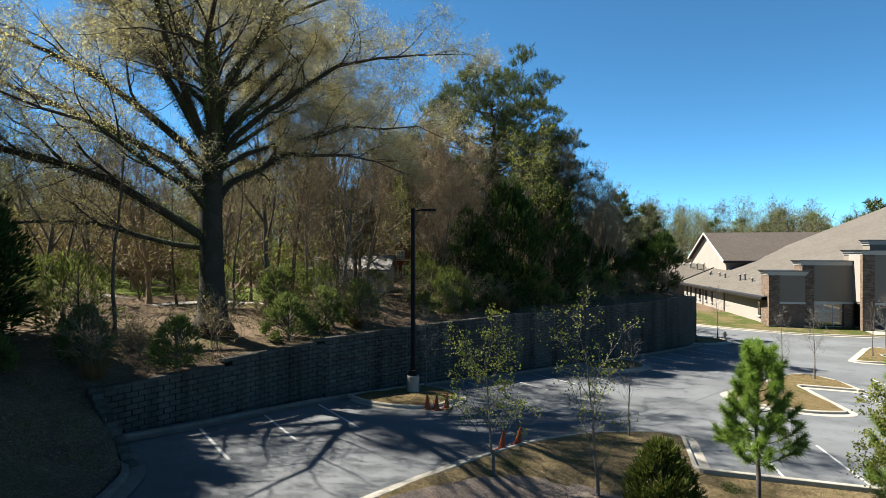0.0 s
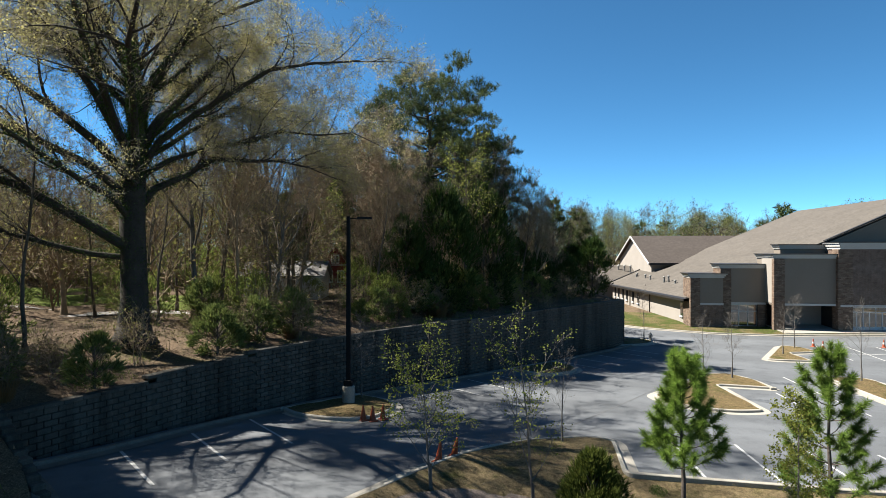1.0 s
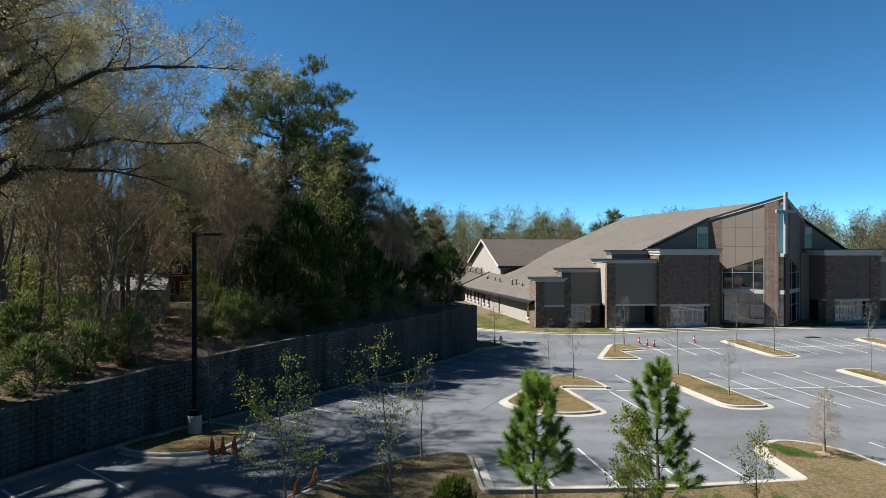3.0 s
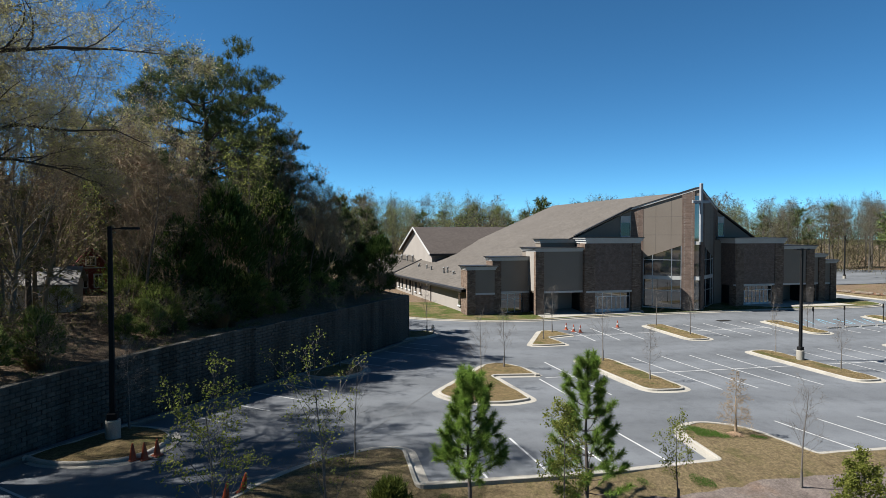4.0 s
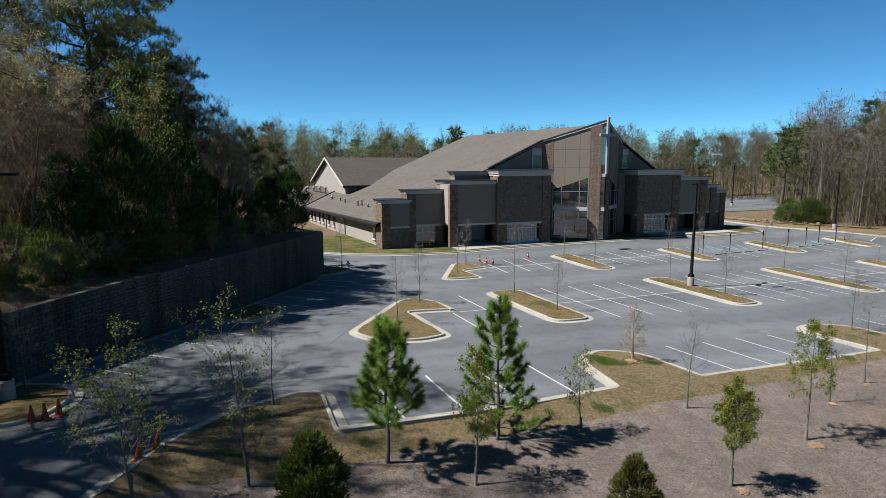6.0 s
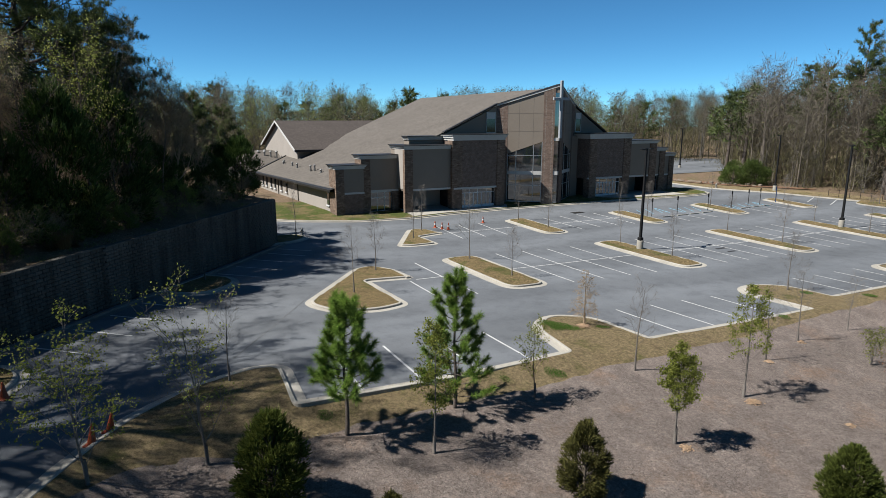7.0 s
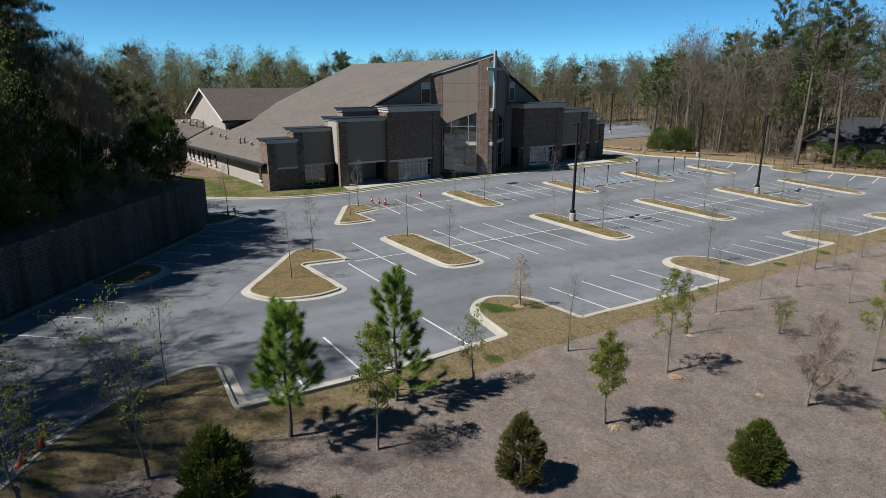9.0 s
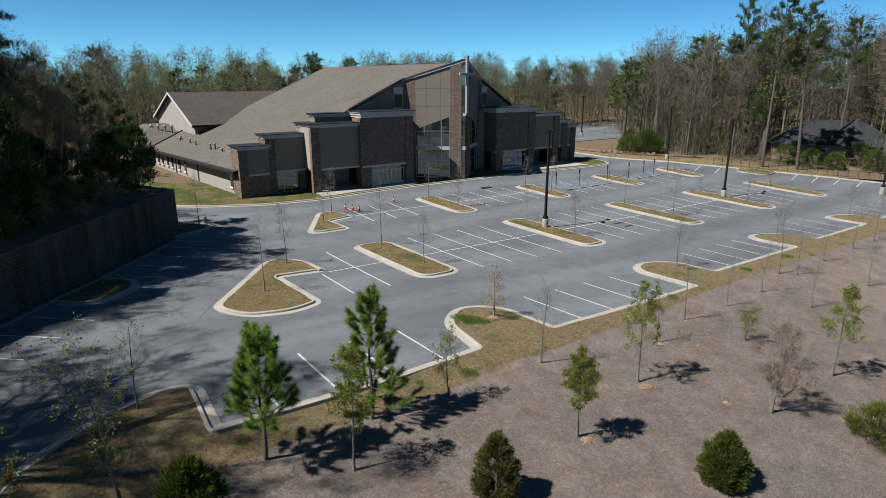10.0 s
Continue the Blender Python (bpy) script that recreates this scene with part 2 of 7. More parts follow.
FEATHERY = foliage("young_cedar_sprays", (0.0655, 0.0953, 0.0263), (0.125, 0.161, 0.0451), (0.214, 0.237, 0.0774), 0.4)
HOLLY = foliage("thicket_evergreen", (0.0309, 0.0512, 0.0133), (0.0663, 0.0972, 0.023), (0.115, 0.146, 0.0398), 0.35)
OLIVE_JUNIPER = foliage("olive_juniper_sprays", (0.04, 0.04, 0.012), (0.07, 0.068, 0.018), (0.105, 0.095, 0.03), 0.15)
MAPLE = foliage("maple_leaves", (0.1, 0.125, 0.02), (0.165, 0.185, 0.035), (0.235, 0.245, 0.06), 0.55)
SPRING = foliage("spring_leaves", (0.155, 0.187, 0.0326), (0.221, 0.253, 0.049), (0.286, 0.294, 0.0898), 0.55)
BUDS = foliage("opening_buds", (0.14, 0.11, 0.055), (0.21, 0.18, 0.075), (0.27, 0.25, 0.095), 0.45)
OLIVE_HAZE = foliage("olive_twig_haze", (0.08, 0.066, 0.045), (0.115, 0.1, 0.055), (0.14, 0.135, 0.06), 0.3)
FAR_GREEN = foliage("far_spring_crowns", (0.12, 0.14, 0.045), (0.17, 0.2, 0.06), (0.22, 0.235, 0.085), 0.5)
ASHEN_BARK = plain("ashen_bark", (0.05, 0.042, 0.033), (0.135, 0.115, 0.092), 0.25, 8, 0.95, 0.0)
FAR_BARK = plain("far_bark", (0.054, 0.048, 0.0408), (0.12, 0.108, 0.093), 0.7, 8, 0.95, 0.0)
RUSSET = foliage("russet_leaves", (0.0952, 0.0476, 0.0266), (0.153, 0.0762, 0.0428), (0.2, 0.114, 0.0666), 0.3)
UNDER = foliage("underbrush_leaves", (0.0918, 0.126, 0.0344), (0.173, 0.217, 0.0516), (0.275, 0.304, 0.086), 0.55, vary=0.4)
THICKET = foliage("thicket_leaves", (0.133, 0.1, 0.0524), (0.181, 0.162, 0.0571), (0.228, 0.242, 0.0714), 0.55, vary=0.4)
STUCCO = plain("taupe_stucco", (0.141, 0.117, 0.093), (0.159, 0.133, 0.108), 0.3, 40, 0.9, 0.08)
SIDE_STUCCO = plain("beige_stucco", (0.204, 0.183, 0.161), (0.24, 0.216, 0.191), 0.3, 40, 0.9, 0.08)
TRIM = plain("pale_trim", (0.3, 0.294, 0.276), (0.36, 0.354, 0.336), 0.5, 30, 0.7, 0.05)
CAP = plain("dark_metal_cap", (0.018, 0.0168, 0.0162), (0.03, 0.0282, 0.027), 0.5, 30, 0.5, 0.05, 0.4)
JOINT = plain("stucco_joint", (0.07, 0.06, 0.05), (0.09, 0.078, 0.065), 0.5, 30, 0.9, 0.0)
BRICK = brick_material("brown_brick", (0.093, 0.06, 0.045), (0.129, 0.087, 0.066), (0.168, 0.15, 0.132))
STONE = brick_material("stacked_stone", (0.096, 0.06, 0.0408), (0.168, 0.123, 0.0912), (0.072, 0.06, 0.051), 1.3)
SHINGLE = shingle_material("grey_brown_shingles", (0.069, 0.0612, 0.0528), (0.102, 0.0912, 0.0792))
SLATE = shingle_material("slate_shingles", (0.0168, 0.0186, 0.021), (0.03, 0.0324, 0.036))
DARK_SHINGLE = shingle_material("dark_shingles", (0.045, 0.0372, 0.033), (0.06, 0.051, 0.045))
GLASS = glass_material("window_glass")
FRAME = plain("silver_frame", (0.27, 0.276, 0.276), (0.33, 0.336, 0.336), 1, 30, 0.4, 0.02, 0.7)
WHITE = plain("white_metal", (0.432, 0.438, 0.444), (0.492, 0.498, 0.504), 1, 30, 0.4, 0.02)
BLACK = plain("black_paint", (0.006, 0.006, 0.0065), (0.011, 0.011, 0.011), 1, 30, 0.6, 0.05, spec=0.12)
CROSS_METAL = plain("brushed_cross_metal", (0.17, 0.18, 0.19), (0.24, 0.25, 0.26), 1, 30, 0.45, 0.03, spec=0.3)
DARK_PANE = plain("dark_window_pane", (0.008, 0.009, 0.010), (0.016, 0.018, 0.019), 0.6, 6, 0.06, 0.0, spec=0.5)
# near-black tone that paints in the shade of rooms and porches
DARK_ROOM = plain("interior_shade_tone", (0.018, 0.0168, 0.0162), (0.03, 0.0282, 0.0264), 1, 20, 0.9, 0.0)
ORANGE = plain("orange_plastic", (0.19, 0.034, 0.014), (0.28, 0.055, 0.018), 3, 30, 0.5, 0.05)
GALVANISED = plain("galvanised_steel", (0.12, 0.12, 0.117), (0.192, 0.192, 0.186), 2, 30, 0.55, 0.05, 0.6)
RED_BOARD = plain("red_boards", (0.096, 0.015, 0.015), (0.144, 0.027, 0.024), 1, 20, 0.8, 0.2)
GREY_TIN = plain("weathered_tin", (0.12, 0.114, 0.108), (0.192, 0.18, 0.168), 1, 20, 0.6, 0.1, 0.3)
SIGN_BLUE = plain("blue_sign_face", (0.012, 0.06, 0.21), (0.018, 0.078, 0.24), 2, 30, 0.4, 0.0)
HYDRANT_PAINT = plain("silver_hydrant_paint", (0.18, 0.168, 0.144), (0.252, 0.228, 0.198), 3, 30, 0.5, 0.05, 0.3)
TAN_BRICK = brick_material("tan_brick", (0.204, 0.132, 0.09), (0.264, 0.186, 0.132), (0.24, 0.216, 0.18))


# ---- geometry helpers ----
class Mesh:
    """Collects points and faces for one mesh."""

    def __init__(self):
        self.v, self.f = [], []

    def box(self, x0, y0, z0, x1, y1, z1, bevel=0.0):
        b = bevel
        n = len(self.v)
        if b:
            ring = [(x0 + b, y0), (x1 - b, y0), (x1, y0 + b), (x1, y1 - b), (x1 - b, y1), (x0 + b, y1), (x0, y1 - b), (x0, y0 + b)]
            self.prism(ring, z0, z1 - b, cap_top=False)
            m = len(self.v)
            cx, cy = (x0 + x1) / 2, (y0 + y1) / 2
            for x, y in ring:
                self.v.append((x + (b if x < cx else -b), y + (b if y < cy else -b), z1))
            for i in range(8):
                j = (i + 1) % 8
                self.f.append((m - 8 + i, m - 8 + j, m + j, m + i))
            self.f.append(tuple(range(m, m + 8)))
            return self
        self.v += [(x0, y0, z0), (x1, y0, z0), (x1, y1, z0), (x0, y1, z0), (x0, y0, z1), (x1, y0, z1), (x1, y1, z1), (x0, y1, z1)]
        for q in ((3, 2, 1, 0), (4, 5, 6, 7), (0, 1, 5, 4), (1, 2, 6, 5), (2, 3, 7, 6), (3, 0, 4, 7)):
            self.f.append(tuple(n + i for i in q))
        return self

    def prism(self, ring, z0, z1, cap_top=True):
        n, k = len(self.v), len(ring)
        self.v += [(x, y, z0) for x, y in ring] + [(x, y, z1) for x, y in ring]
        for i in range(k):
            j = (i + 1) % k
            self.f.append((n + i, n + j, n + k + j, n + k + i))
        self.f.append(tuple(n + i for i in reversed(range(k))))
        if cap_top:
            self.f.append(tuple(n + k + i for i in range(k)))
        return self

    def slab(self, pts, thick):
        """A flat polygon in space with a thickness downwards."""
        n, k = len(self.v), len(pts)
        self.v += [tuple(p) for p in pts] + [(p[0], p[1], p[2] - thick) for p in pts]
        self.f.append(tuple(n + i for i in range(k)))
        self.f.append(tuple(n + k + i for i in reversed(range(k))))
        for i in range(k):
            j = (i + 1) % k
            self.f.append((n + i, n + k + i, n + k + j, n + j))
        return self

    def wall(self, a, b, za, zb, thick):
        """An upright wall from a to b (plan), with sloping foot za=(za0, za1) and head zb, thickness to its left."""
        d = Vector((b[0] - a[0], b[1] - a[1])).normalized()
        ox, oy = -d.y * thick, d.x * thick
        n = len(self.v)
        self.v += [(a[0], a[1], za[0]), (b[0], b[1], za[1]), (b[0], b[1], zb[1]), (a[0], a[1], zb[0])]
        self.v += [(x + ox, y + oy, z) for x, y, z in self.v[n:n + 4]]
        for q in ((0, 1, 2, 3), (7, 6, 5, 4), (0, 4, 5, 1), (1, 5, 6, 2), (2, 6, 7, 3), (3, 7, 4, 0)):
            self.f.append(tuple(n + i for i in q))
        return self

    def lathe(self, x, y, profile, sides=12):
        """Round body from (radius, height) pairs."""
        n = len(self.v)
        for r, z in profile:
            for i in range(sides):
                a = 2 * math.pi * i / sides
                self.v.append((x + r * math.cos(a), y + r * math.sin(a), z))
        for k in range(len(profile) - 1):
            for i in range(sides):
                j = (i + 1) % sides
                self.f.append((n + k * sides + i, n + k * sides + j, n + (k + 1) * sides + j, n + (k + 1) * sides + i))
        self.f.append(tuple(n + i for i in reversed(range(sides))))
        self.f.append(tuple(n + (len(profile) - 1) * sides + i for i in range(sides)))
        return self

    def tube(self, pts, radii, sides=6):
        n = len(self.v)
        up = Vector((0.31, 0.17, 0.93))
        for i, (p, r) in enumerate(zip(pts, radii)):
            d = (pts[min(i + 1, len(pts) - 1)] - pts[max(i - 1, 0)]).normalized()
            s = d.cross(up)
            if s.length < 0.1:
                s = d.cross(Vector((1, 0, 0)))
            s.normalize()
            t = d.cross(s)
            for k in range(sides):
                a = 2 * math.pi * k / sides
                self.v.append(tuple(p + s * (r * math.cos(a)) + t * (r * math.sin(a))))
        for i in range(len(pts) - 1):
            for k in range(sides):
                j = (k + 1) % sides
                self.f.append((n + i * sides + k, n + i * sides + j, n + (i + 1) * sides + j, n + (i + 1) * sides + k))
        return self

    def data(self, name, material, smooth=False):
        me = bpy.data.meshes.new(name)
        me.from_pydata(self.v, [], self.f)
        me.materials.append(material)
        if smooth:
            me.polygons.foreach_set("use_smooth", [True] * len(me.polygons))
        me.update()
        return me


def part(name, mesh, material, parent=None, label="", smooth=False, kind=""):
    ob = new(name, mesh.data(name, material, smooth))
    ob.parent = parent
    return tagged(ob, label, kind=kind)


def thing(name, label, category, x=0.0, y=0.0, z=0.0, turn=0.0, group="", kind=""):
    ob = new(name)
    ob.empty_display_size = 0.2
    ob.matrix_basis = pose(x, y, z, 0, 0, turn)
    return tagged(ob, label, category, group, kind)


# ---- shape of the land ----
def lot(x, y):
    """Height of the car park."""
    x, y = min(max(x, -16.0), 95.0), min(max(y, 0.0), 72.0)
    z = -0.07256 * x - 0.07795 * y + 0.0002846 * x * x + 0.0008704 * x * y + 0.000629 * y * y
    return min(z, -2.25) if x > 30 else z


def bank(x, y):
    """Height of the grass and mulch bank on the near side."""
    e = 20.8 - y
    if x < 6 and y < 25:
        edge = -8.6 + (y - 2) * 0.293 if y < 9.5 else -6.4 + (y - 9.5) * 0.41 if y < 18.7 else -2.6 + (y - 18.7) * 0.9
        e = min(e, (x - edge - 0.4) * 0.9)
    h = 0.13 if e < 0 else 0.13 - 0.3 * e if e < 2 else -0.47 - 0.14 * (e - 2)
    return lot(x, y) + max(h, -3.4) + 0.06 * noise.noise((x * 0.35, y * 0.35, 3))


WALL = [(-14.2, 15.3), (-13.1, 18.3), (-12.2, 21.1), (-11.1, 24.0), (-8.8, 28.4), (-6.2, 32.4), (-1.2, 39.5), (4.0, 46.3), (11.0, 55.5)]
EDGE = [(-9.6, 2.0, None), (-9.9, 8.0, None), (-10.6, 11.4, None), (-11.4, 13.2, None), (-12.6, 14.2, 0.6)] + \
       [(x, y, min(1.50, 1.20 + 0.045 * max(0.0, y - 15.3))) for x, y in WALL] + [(10.6, 58.0, 1.3), (8.5, 64.0, 0.4), (5.0, 72.0, -0.8), (0.0, 84.0, -1.8), (-8.0, 105.0, -2.2)]


def side_of(i):
    a, b = EDGE[max(i - 1, 0)], EDGE[min(i + 1, len(EDGE) - 1)]
    d = Vector((b[0] - a[0], b[1] - a[1])).normalized()
    return Vector((-d.y, d.x))


def edge_height(i):
    x, y, z = EDGE[i]
    return lot(x, y) + 0.1 if z is None else z


def hill(x, y):
    """Height of the wooded hill behind the retaining wall."""
    best = None
    for i in range(len(EDGE) - 1):
        a, b = Vector(EDGE[i][:2]), Vector(EDGE[i + 1][:2])
        d = b - a
        s = min(max((Vector((x, y)) - a).dot(d) / d.length_squared, 0), 1)
        dist = (Vector((x, y)) - a - d * s).length
        if best is None or dist < best[0]:
            best = (dist, edge_height(i) * (1 - s) + edge_height(i + 1) * s)
    d, base = best
    return rise(d, base, x, y)


def rise(d, base, x, y):
    k = min(d / 7.0, 1.0)
    level = 2.45 + min(0.045 * max(d - 14, 0), 6.0)
    z = base + (level - base) * k * k * (3 - 2 * k)
    return z + min(d, 3.0) * 0.09 * noise.noise((x * 0.22, y * 0.22, 7)) + min(d / 3, 1) * 0.05 * noise.noise((x, y, 1))


def inside(poly, x, y):
    hit = False
    for (x0, y0), (x1, y1) in zip(poly, poly[1:] + poly[:1]):
        if (y0 > y) != (y1 > y) and x < (x1 - x0) * (y - y0) / (y1 - y0) + x0:
            hit = not hit
    return hit


def dense(path, step, closed=False):
    out = []
    pts = path + [path[0]] if closed else path
    for (x0, y0), (x1, y1) in zip(pts, pts[1:]):
        k = max(1, int(math.hypot(x1 - x0, y1 - y0) / step + 0.5))
        out += [(x0 + (x1 - x0) * i / k, y0 + (y1 - y0) * i / k) for i in range(k)]
    return out if closed else out + [path[-1]]


def rounded(path, radius, closed=True):
    """The same outline with its corners rounded."""
    out, k = [], len(path)
    for i in range(k):
        p = Vector(path[i][:2])
        r = path[i][2] if len(path[i]) > 2 else radius
        if not closed and i in (0, k - 1) or r <= 0.01:
            out.append(tuple(p))
            continue
        a, b = Vector(path[i - 1][:2]) - p, Vector(path[(i + 1) % k][:2]) - p
        ra, rb = min(r, a.length * 0.48), min(r, b.length * 0.48)
        p0, p1 = p + a.normalized() * ra, p + b.normalized() * rb
        for s in range(6):
            t = s / 5
            out.append(tuple(p0 * (1 - t) ** 2 + p * 2 * t * (1 - t) + p1 * t * t))
    return out


def shifted(path, off, closed=True):
    """Outline moved to its left by off."""
    out, k = [], len(path)
    for i in range(k):
        a, b = path[i - 1 if closed or i else 0], path[(i + 1) % k if closed or i < k - 1 else i]
        d = Vector((b[0] - a[0], b[1] - a[1]))
        d = d.normalized() if d.length else Vector((1, 0))
        out.append((path[i][0] - d.y * off, path[i][1] + d.x * off))
    return out


from mathutils.geometry import delaunay_2d_cdt


def sheet(outline, spacing, height, skirt=0.0):
    """Ground inside an outline, draped over height(x, y)."""
    edge = dense(outline, spacing, True)
    xs, ys = [p[0] for p in edge], [p[1] for p in edge]
    pts = [Vector(p) for p in edge]
    k = len(edge)
    x = min(xs) + spacing / 2
    while x < max(xs):
        y = min(ys) + spacing / 2
        while y < max(ys):
            if inside(outline, x, y):
                pts.append(Vector((x + random.uniform(-0.2, 0.2) * spacing, y + random.uniform(-0.2, 0.2) * spacing)))
            y += spacing
        x += spacing
    v, _, f, *_ = delaunay_2d_cdt(pts, [(i, (i + 1) % k) for i in range(k)], [], 1, 0.0001)
    m = Mesh()
    m.v = [(p.x, p.y, height(p.x, p.y)) for p in v]
    for q in f:
        a, b, c = (v[i] for i in q)
        m.f.append(tuple(q) if (b - a).cross(c - a) > 0 else tuple(reversed(q)))
    if skirt:
        n = len(m.v)
        m.v += [(x, y, height(x, y) - skirt) for x, y in edge]
        m.v += [(x, y, height(x, y)) for x, y in edge]
        for i in range(k):
            j = (i + 1) % k
            m.f.append((n + i, n + j, n + k + j, n + k + i))
    return m


def kerb_mesh(path, closed=True, gutter=0.42, tall=0.15):
    """Kerb and gutter swept along a path; the planted side lies to the left."""
    pts = dense(path, 0.8, closed)
    prof = [(-gutter, 0.012), (-0.03, 0.022), (-0.015, tall - 0.03), (0.02, tall), (0.14, tall), (0.16, tall - 0.02), (0.16, -0.1)]
    m = Mesh()
    lines = [shifted(pts, o, closed) for o, _ in prof]
    k, w = len(pts), len(prof)
    for i in range(k):
        for (o, h), line in zip(prof, lines):
            x, y = line[i]
            m.v.append((x, y, lot(*pts[i]) + h))
    for i in range(k if closed else k - 1):
        j = (i + 1) % k
        for c in range(w - 1):
            m.f.append((i * w + c, j * w + c, j * w + c + 1, i * w + c + 1))
    return m


# ---- large structure ----
ground = new("ground", sheet([(-900, -900), (900, -900), (900, 900), (-900, 900)], 60, lambda x, y: -4.9 if max(abs(x), abs(y)) < 140 and y < 64 else -4.2).data("ground", MEADOW))
tagged(ground, "broad ground of grass and soil under the woods", "ground", kind="structure")

NEAR_KERB = [(-8.6, 2.0), (-6.4, 9.5), (-4.2, 15.0), (-2.6, 18.7), (-1.2, 21.2), (0.4, 22.9), (2.2, 24.2), (3.7, 24.9, 0.9), (4.7, 24.6, 0.6), (4.4, 20.4, 0.25),
             (12.0, 20.6), (17.5, 21.2, 0.25), (18.3, 25.0, 1.2), (20.4, 26.9, 1.6), (22.5, 25.6, 1.2), (22.6, 21.2, 0.25),
             (36.6, 21.4, 0.25), (36.4, 26.3, 1.4), (38.6, 27.4, 1.5), (41.0, 26.0, 1.2), (41.1, 22.8, 0.25),
             (54.3, 23.1, 0.25), (54.0, 27.0, 1.4), (55.8, 27.6, 1.4), (58.4, 26.4, 1.2), (58.9, 23.5, 0.25),
             (70.2, 23.6, 0.25), (69.7, 27.2, 1.3), (71.6, 27.4, 1.3), (74.0, 26.4, 1.2), (74.4, 23.8, 0.25), (88.0, 24.2, 0.25), (88.0, 28.0), (104.0, 29.0)]
near_line = rounded(NEAR_KERB, 1.0, closed=False)
near_line = [near_line[0]] + [p for a, p in zip(near_line, near_line[1:]) if math.hypot(p[0] - a[0], p[1] - a[1]) > 0.02]
kerb = part("kerb_near", kerb_mesh(near_line[::-1], closed=False), CONCRETE, kind="structure")
tagged(kerb, "pale concrete kerb and gutter along the mulch bank", "kerb")
lot_outline = [(-16.5, 2.0)] + [(x, y) for x, y in shifted(near_line, -0.1, closed=False)] + [(101, 29), (96.2, 38.1), (90.8, 48.4), (86.2, 56.4), (82, 67), (84, 84), (76, 84), (74, 70), (16, 70), (10, 90), (2, 90), (9.5, 60), (10.9, 55.3), (-1.3, 39.4), (-9, 28.2), (-12.2, 21), (-14.4, 15)]
road = part("parking_lot", sheet(lot_outline, 2.5, lot), ASPHALT, kind="structure")
tagged(road, "worn grey asphalt car park with white stall lines", "car park")
inner = [(x, y) for x, y in shifted(near_line, -0.12, closed=False)]
lawn = part("lawn_near", sheet(inner + [(104, -40), (-40, -40), (-40, 0)], 1.6, lambda x, y: bank(x, y) - (0.05 if y < 17.5 and x > 4 else 0.0), 0.0), TURF, kind="structure")
tagged(lawn, "strip of dry tan grass beside the kerb", "lawn")
mulch_edge = rounded([(-3.4, 15.2), (-1.9, 17.5), (-0.1, 18.9), (2.2, 18.2), (4.4, 18.5), (6.3, 18.8), (9.3, 18.9), (15.3, 19.1), (19.1, 19.6), (23, 19.6), (30.7, 20.0), (41.2, 20.7), (58, 20.8), (80, 21.2), (104, 22)], 1.0, closed=False)
mulch_line = [(x, y + 0.25 * noise.noise((x * 0.9, y, 0))) for x, y in dense(mulch_edge, 0.7)]
mulch = part("mulch_bed", sheet(mulch_line + [(104, -38), (-30, -38), (-12, 0)], 1.2, lambda x, y: bank(x, y) + 0.085), MULCH, kind="structure")
tagged(mulch, "bank covered with grey-brown pine straw mulch", "mulch bed")

# hill behind the retaining wall, fanned out from its top edge
reach = [0, 0.35, 1, 2, 3.2, 4.5, 6, 8, 10.5, 14, 19, 26, 36, 50, 70, 100, 150, 230, 340]
m = Mesh()
fine = []
for i in range(len(EDGE) - 1):
    a, b = EDGE[i], EDGE[i + 1]
    k = max(1, int(math.hypot(b[0] - a[0], b[1] - a[1]) / 1.2))
    for s in range(k):
        t = s / k
        n = side_of(i).lerp(side_of(i + 1), t).normalized()
        fine.append((a[0] + (b[0] - a[0]) * t, a[1] + (b[1] - a[1]) * t, edge_height(i) * (1 - t) + edge_height(i + 1) * t, n))
fine.append((*EDGE[-1][:2], edge_height(len(EDGE) - 1), side_of(len(EDGE) - 1)))
for x, y, z, n in fine:
    for d in reach:
        px, py = x + n.x * d, y + n.y * d
        m.v.append((px, py, rise(d, z, px, py) - (0.05 if d == 0 else 0)))
w = len(reach)
for i in range(len(fine) - 1):
    for j in range(w - 1):
        m.f.append((i * w + j, (i + 1) * w + j, (i + 1) * w + j + 1, i * w + j + 1))
slope = part("hillside", m, LITTER, kind="structure", smooth=True)
tagged(slope, "wooded slope strewn with brown leaf litter", "hillside")

# woodland floor right of and behind the building
def floor_far(x, y):
    d = max(0.0, x - 92, y - 95)
    return -2.3 + min(d, 110) * 0.02 + 0.15 * noise.noise((x * 0.05, y * 0.05, 2)) - (0.9 if x > 86 and y < 58 else 0.0)


right_floor = part("woodland_floor", sheet([(104, -60), (340, -60), (340, 340), (-160, 340), (-60, 135), (8, 92), (16, 70.5), (76, 70.5), (80, 84), (84, 84), (82.2, 67), (86.4, 56.4), (91, 48.4), (96.4, 38.1), (101.2, 28)], 9.0, lambda x, y: floor_far(x, y) if x > 101 or y > 72 else lot(x, y) + 0.12), LITTER, kind="structure")
tagged(right_floor, "woodland floor of brown leaves and thin grass", "woodland floor")
far_edge = part("kerb_far", kerb_mesh([(101, 28), (96.2, 38.1), (90.8, 48.4), (86.2, 56.4), (83.0, 63.5), (82, 67), (82.6, 75), (84, 84)][::-1], closed=False), CONCRETE, kind="structure")
tagged(far_edge, "concrete kerb along the far drive", "kerb")
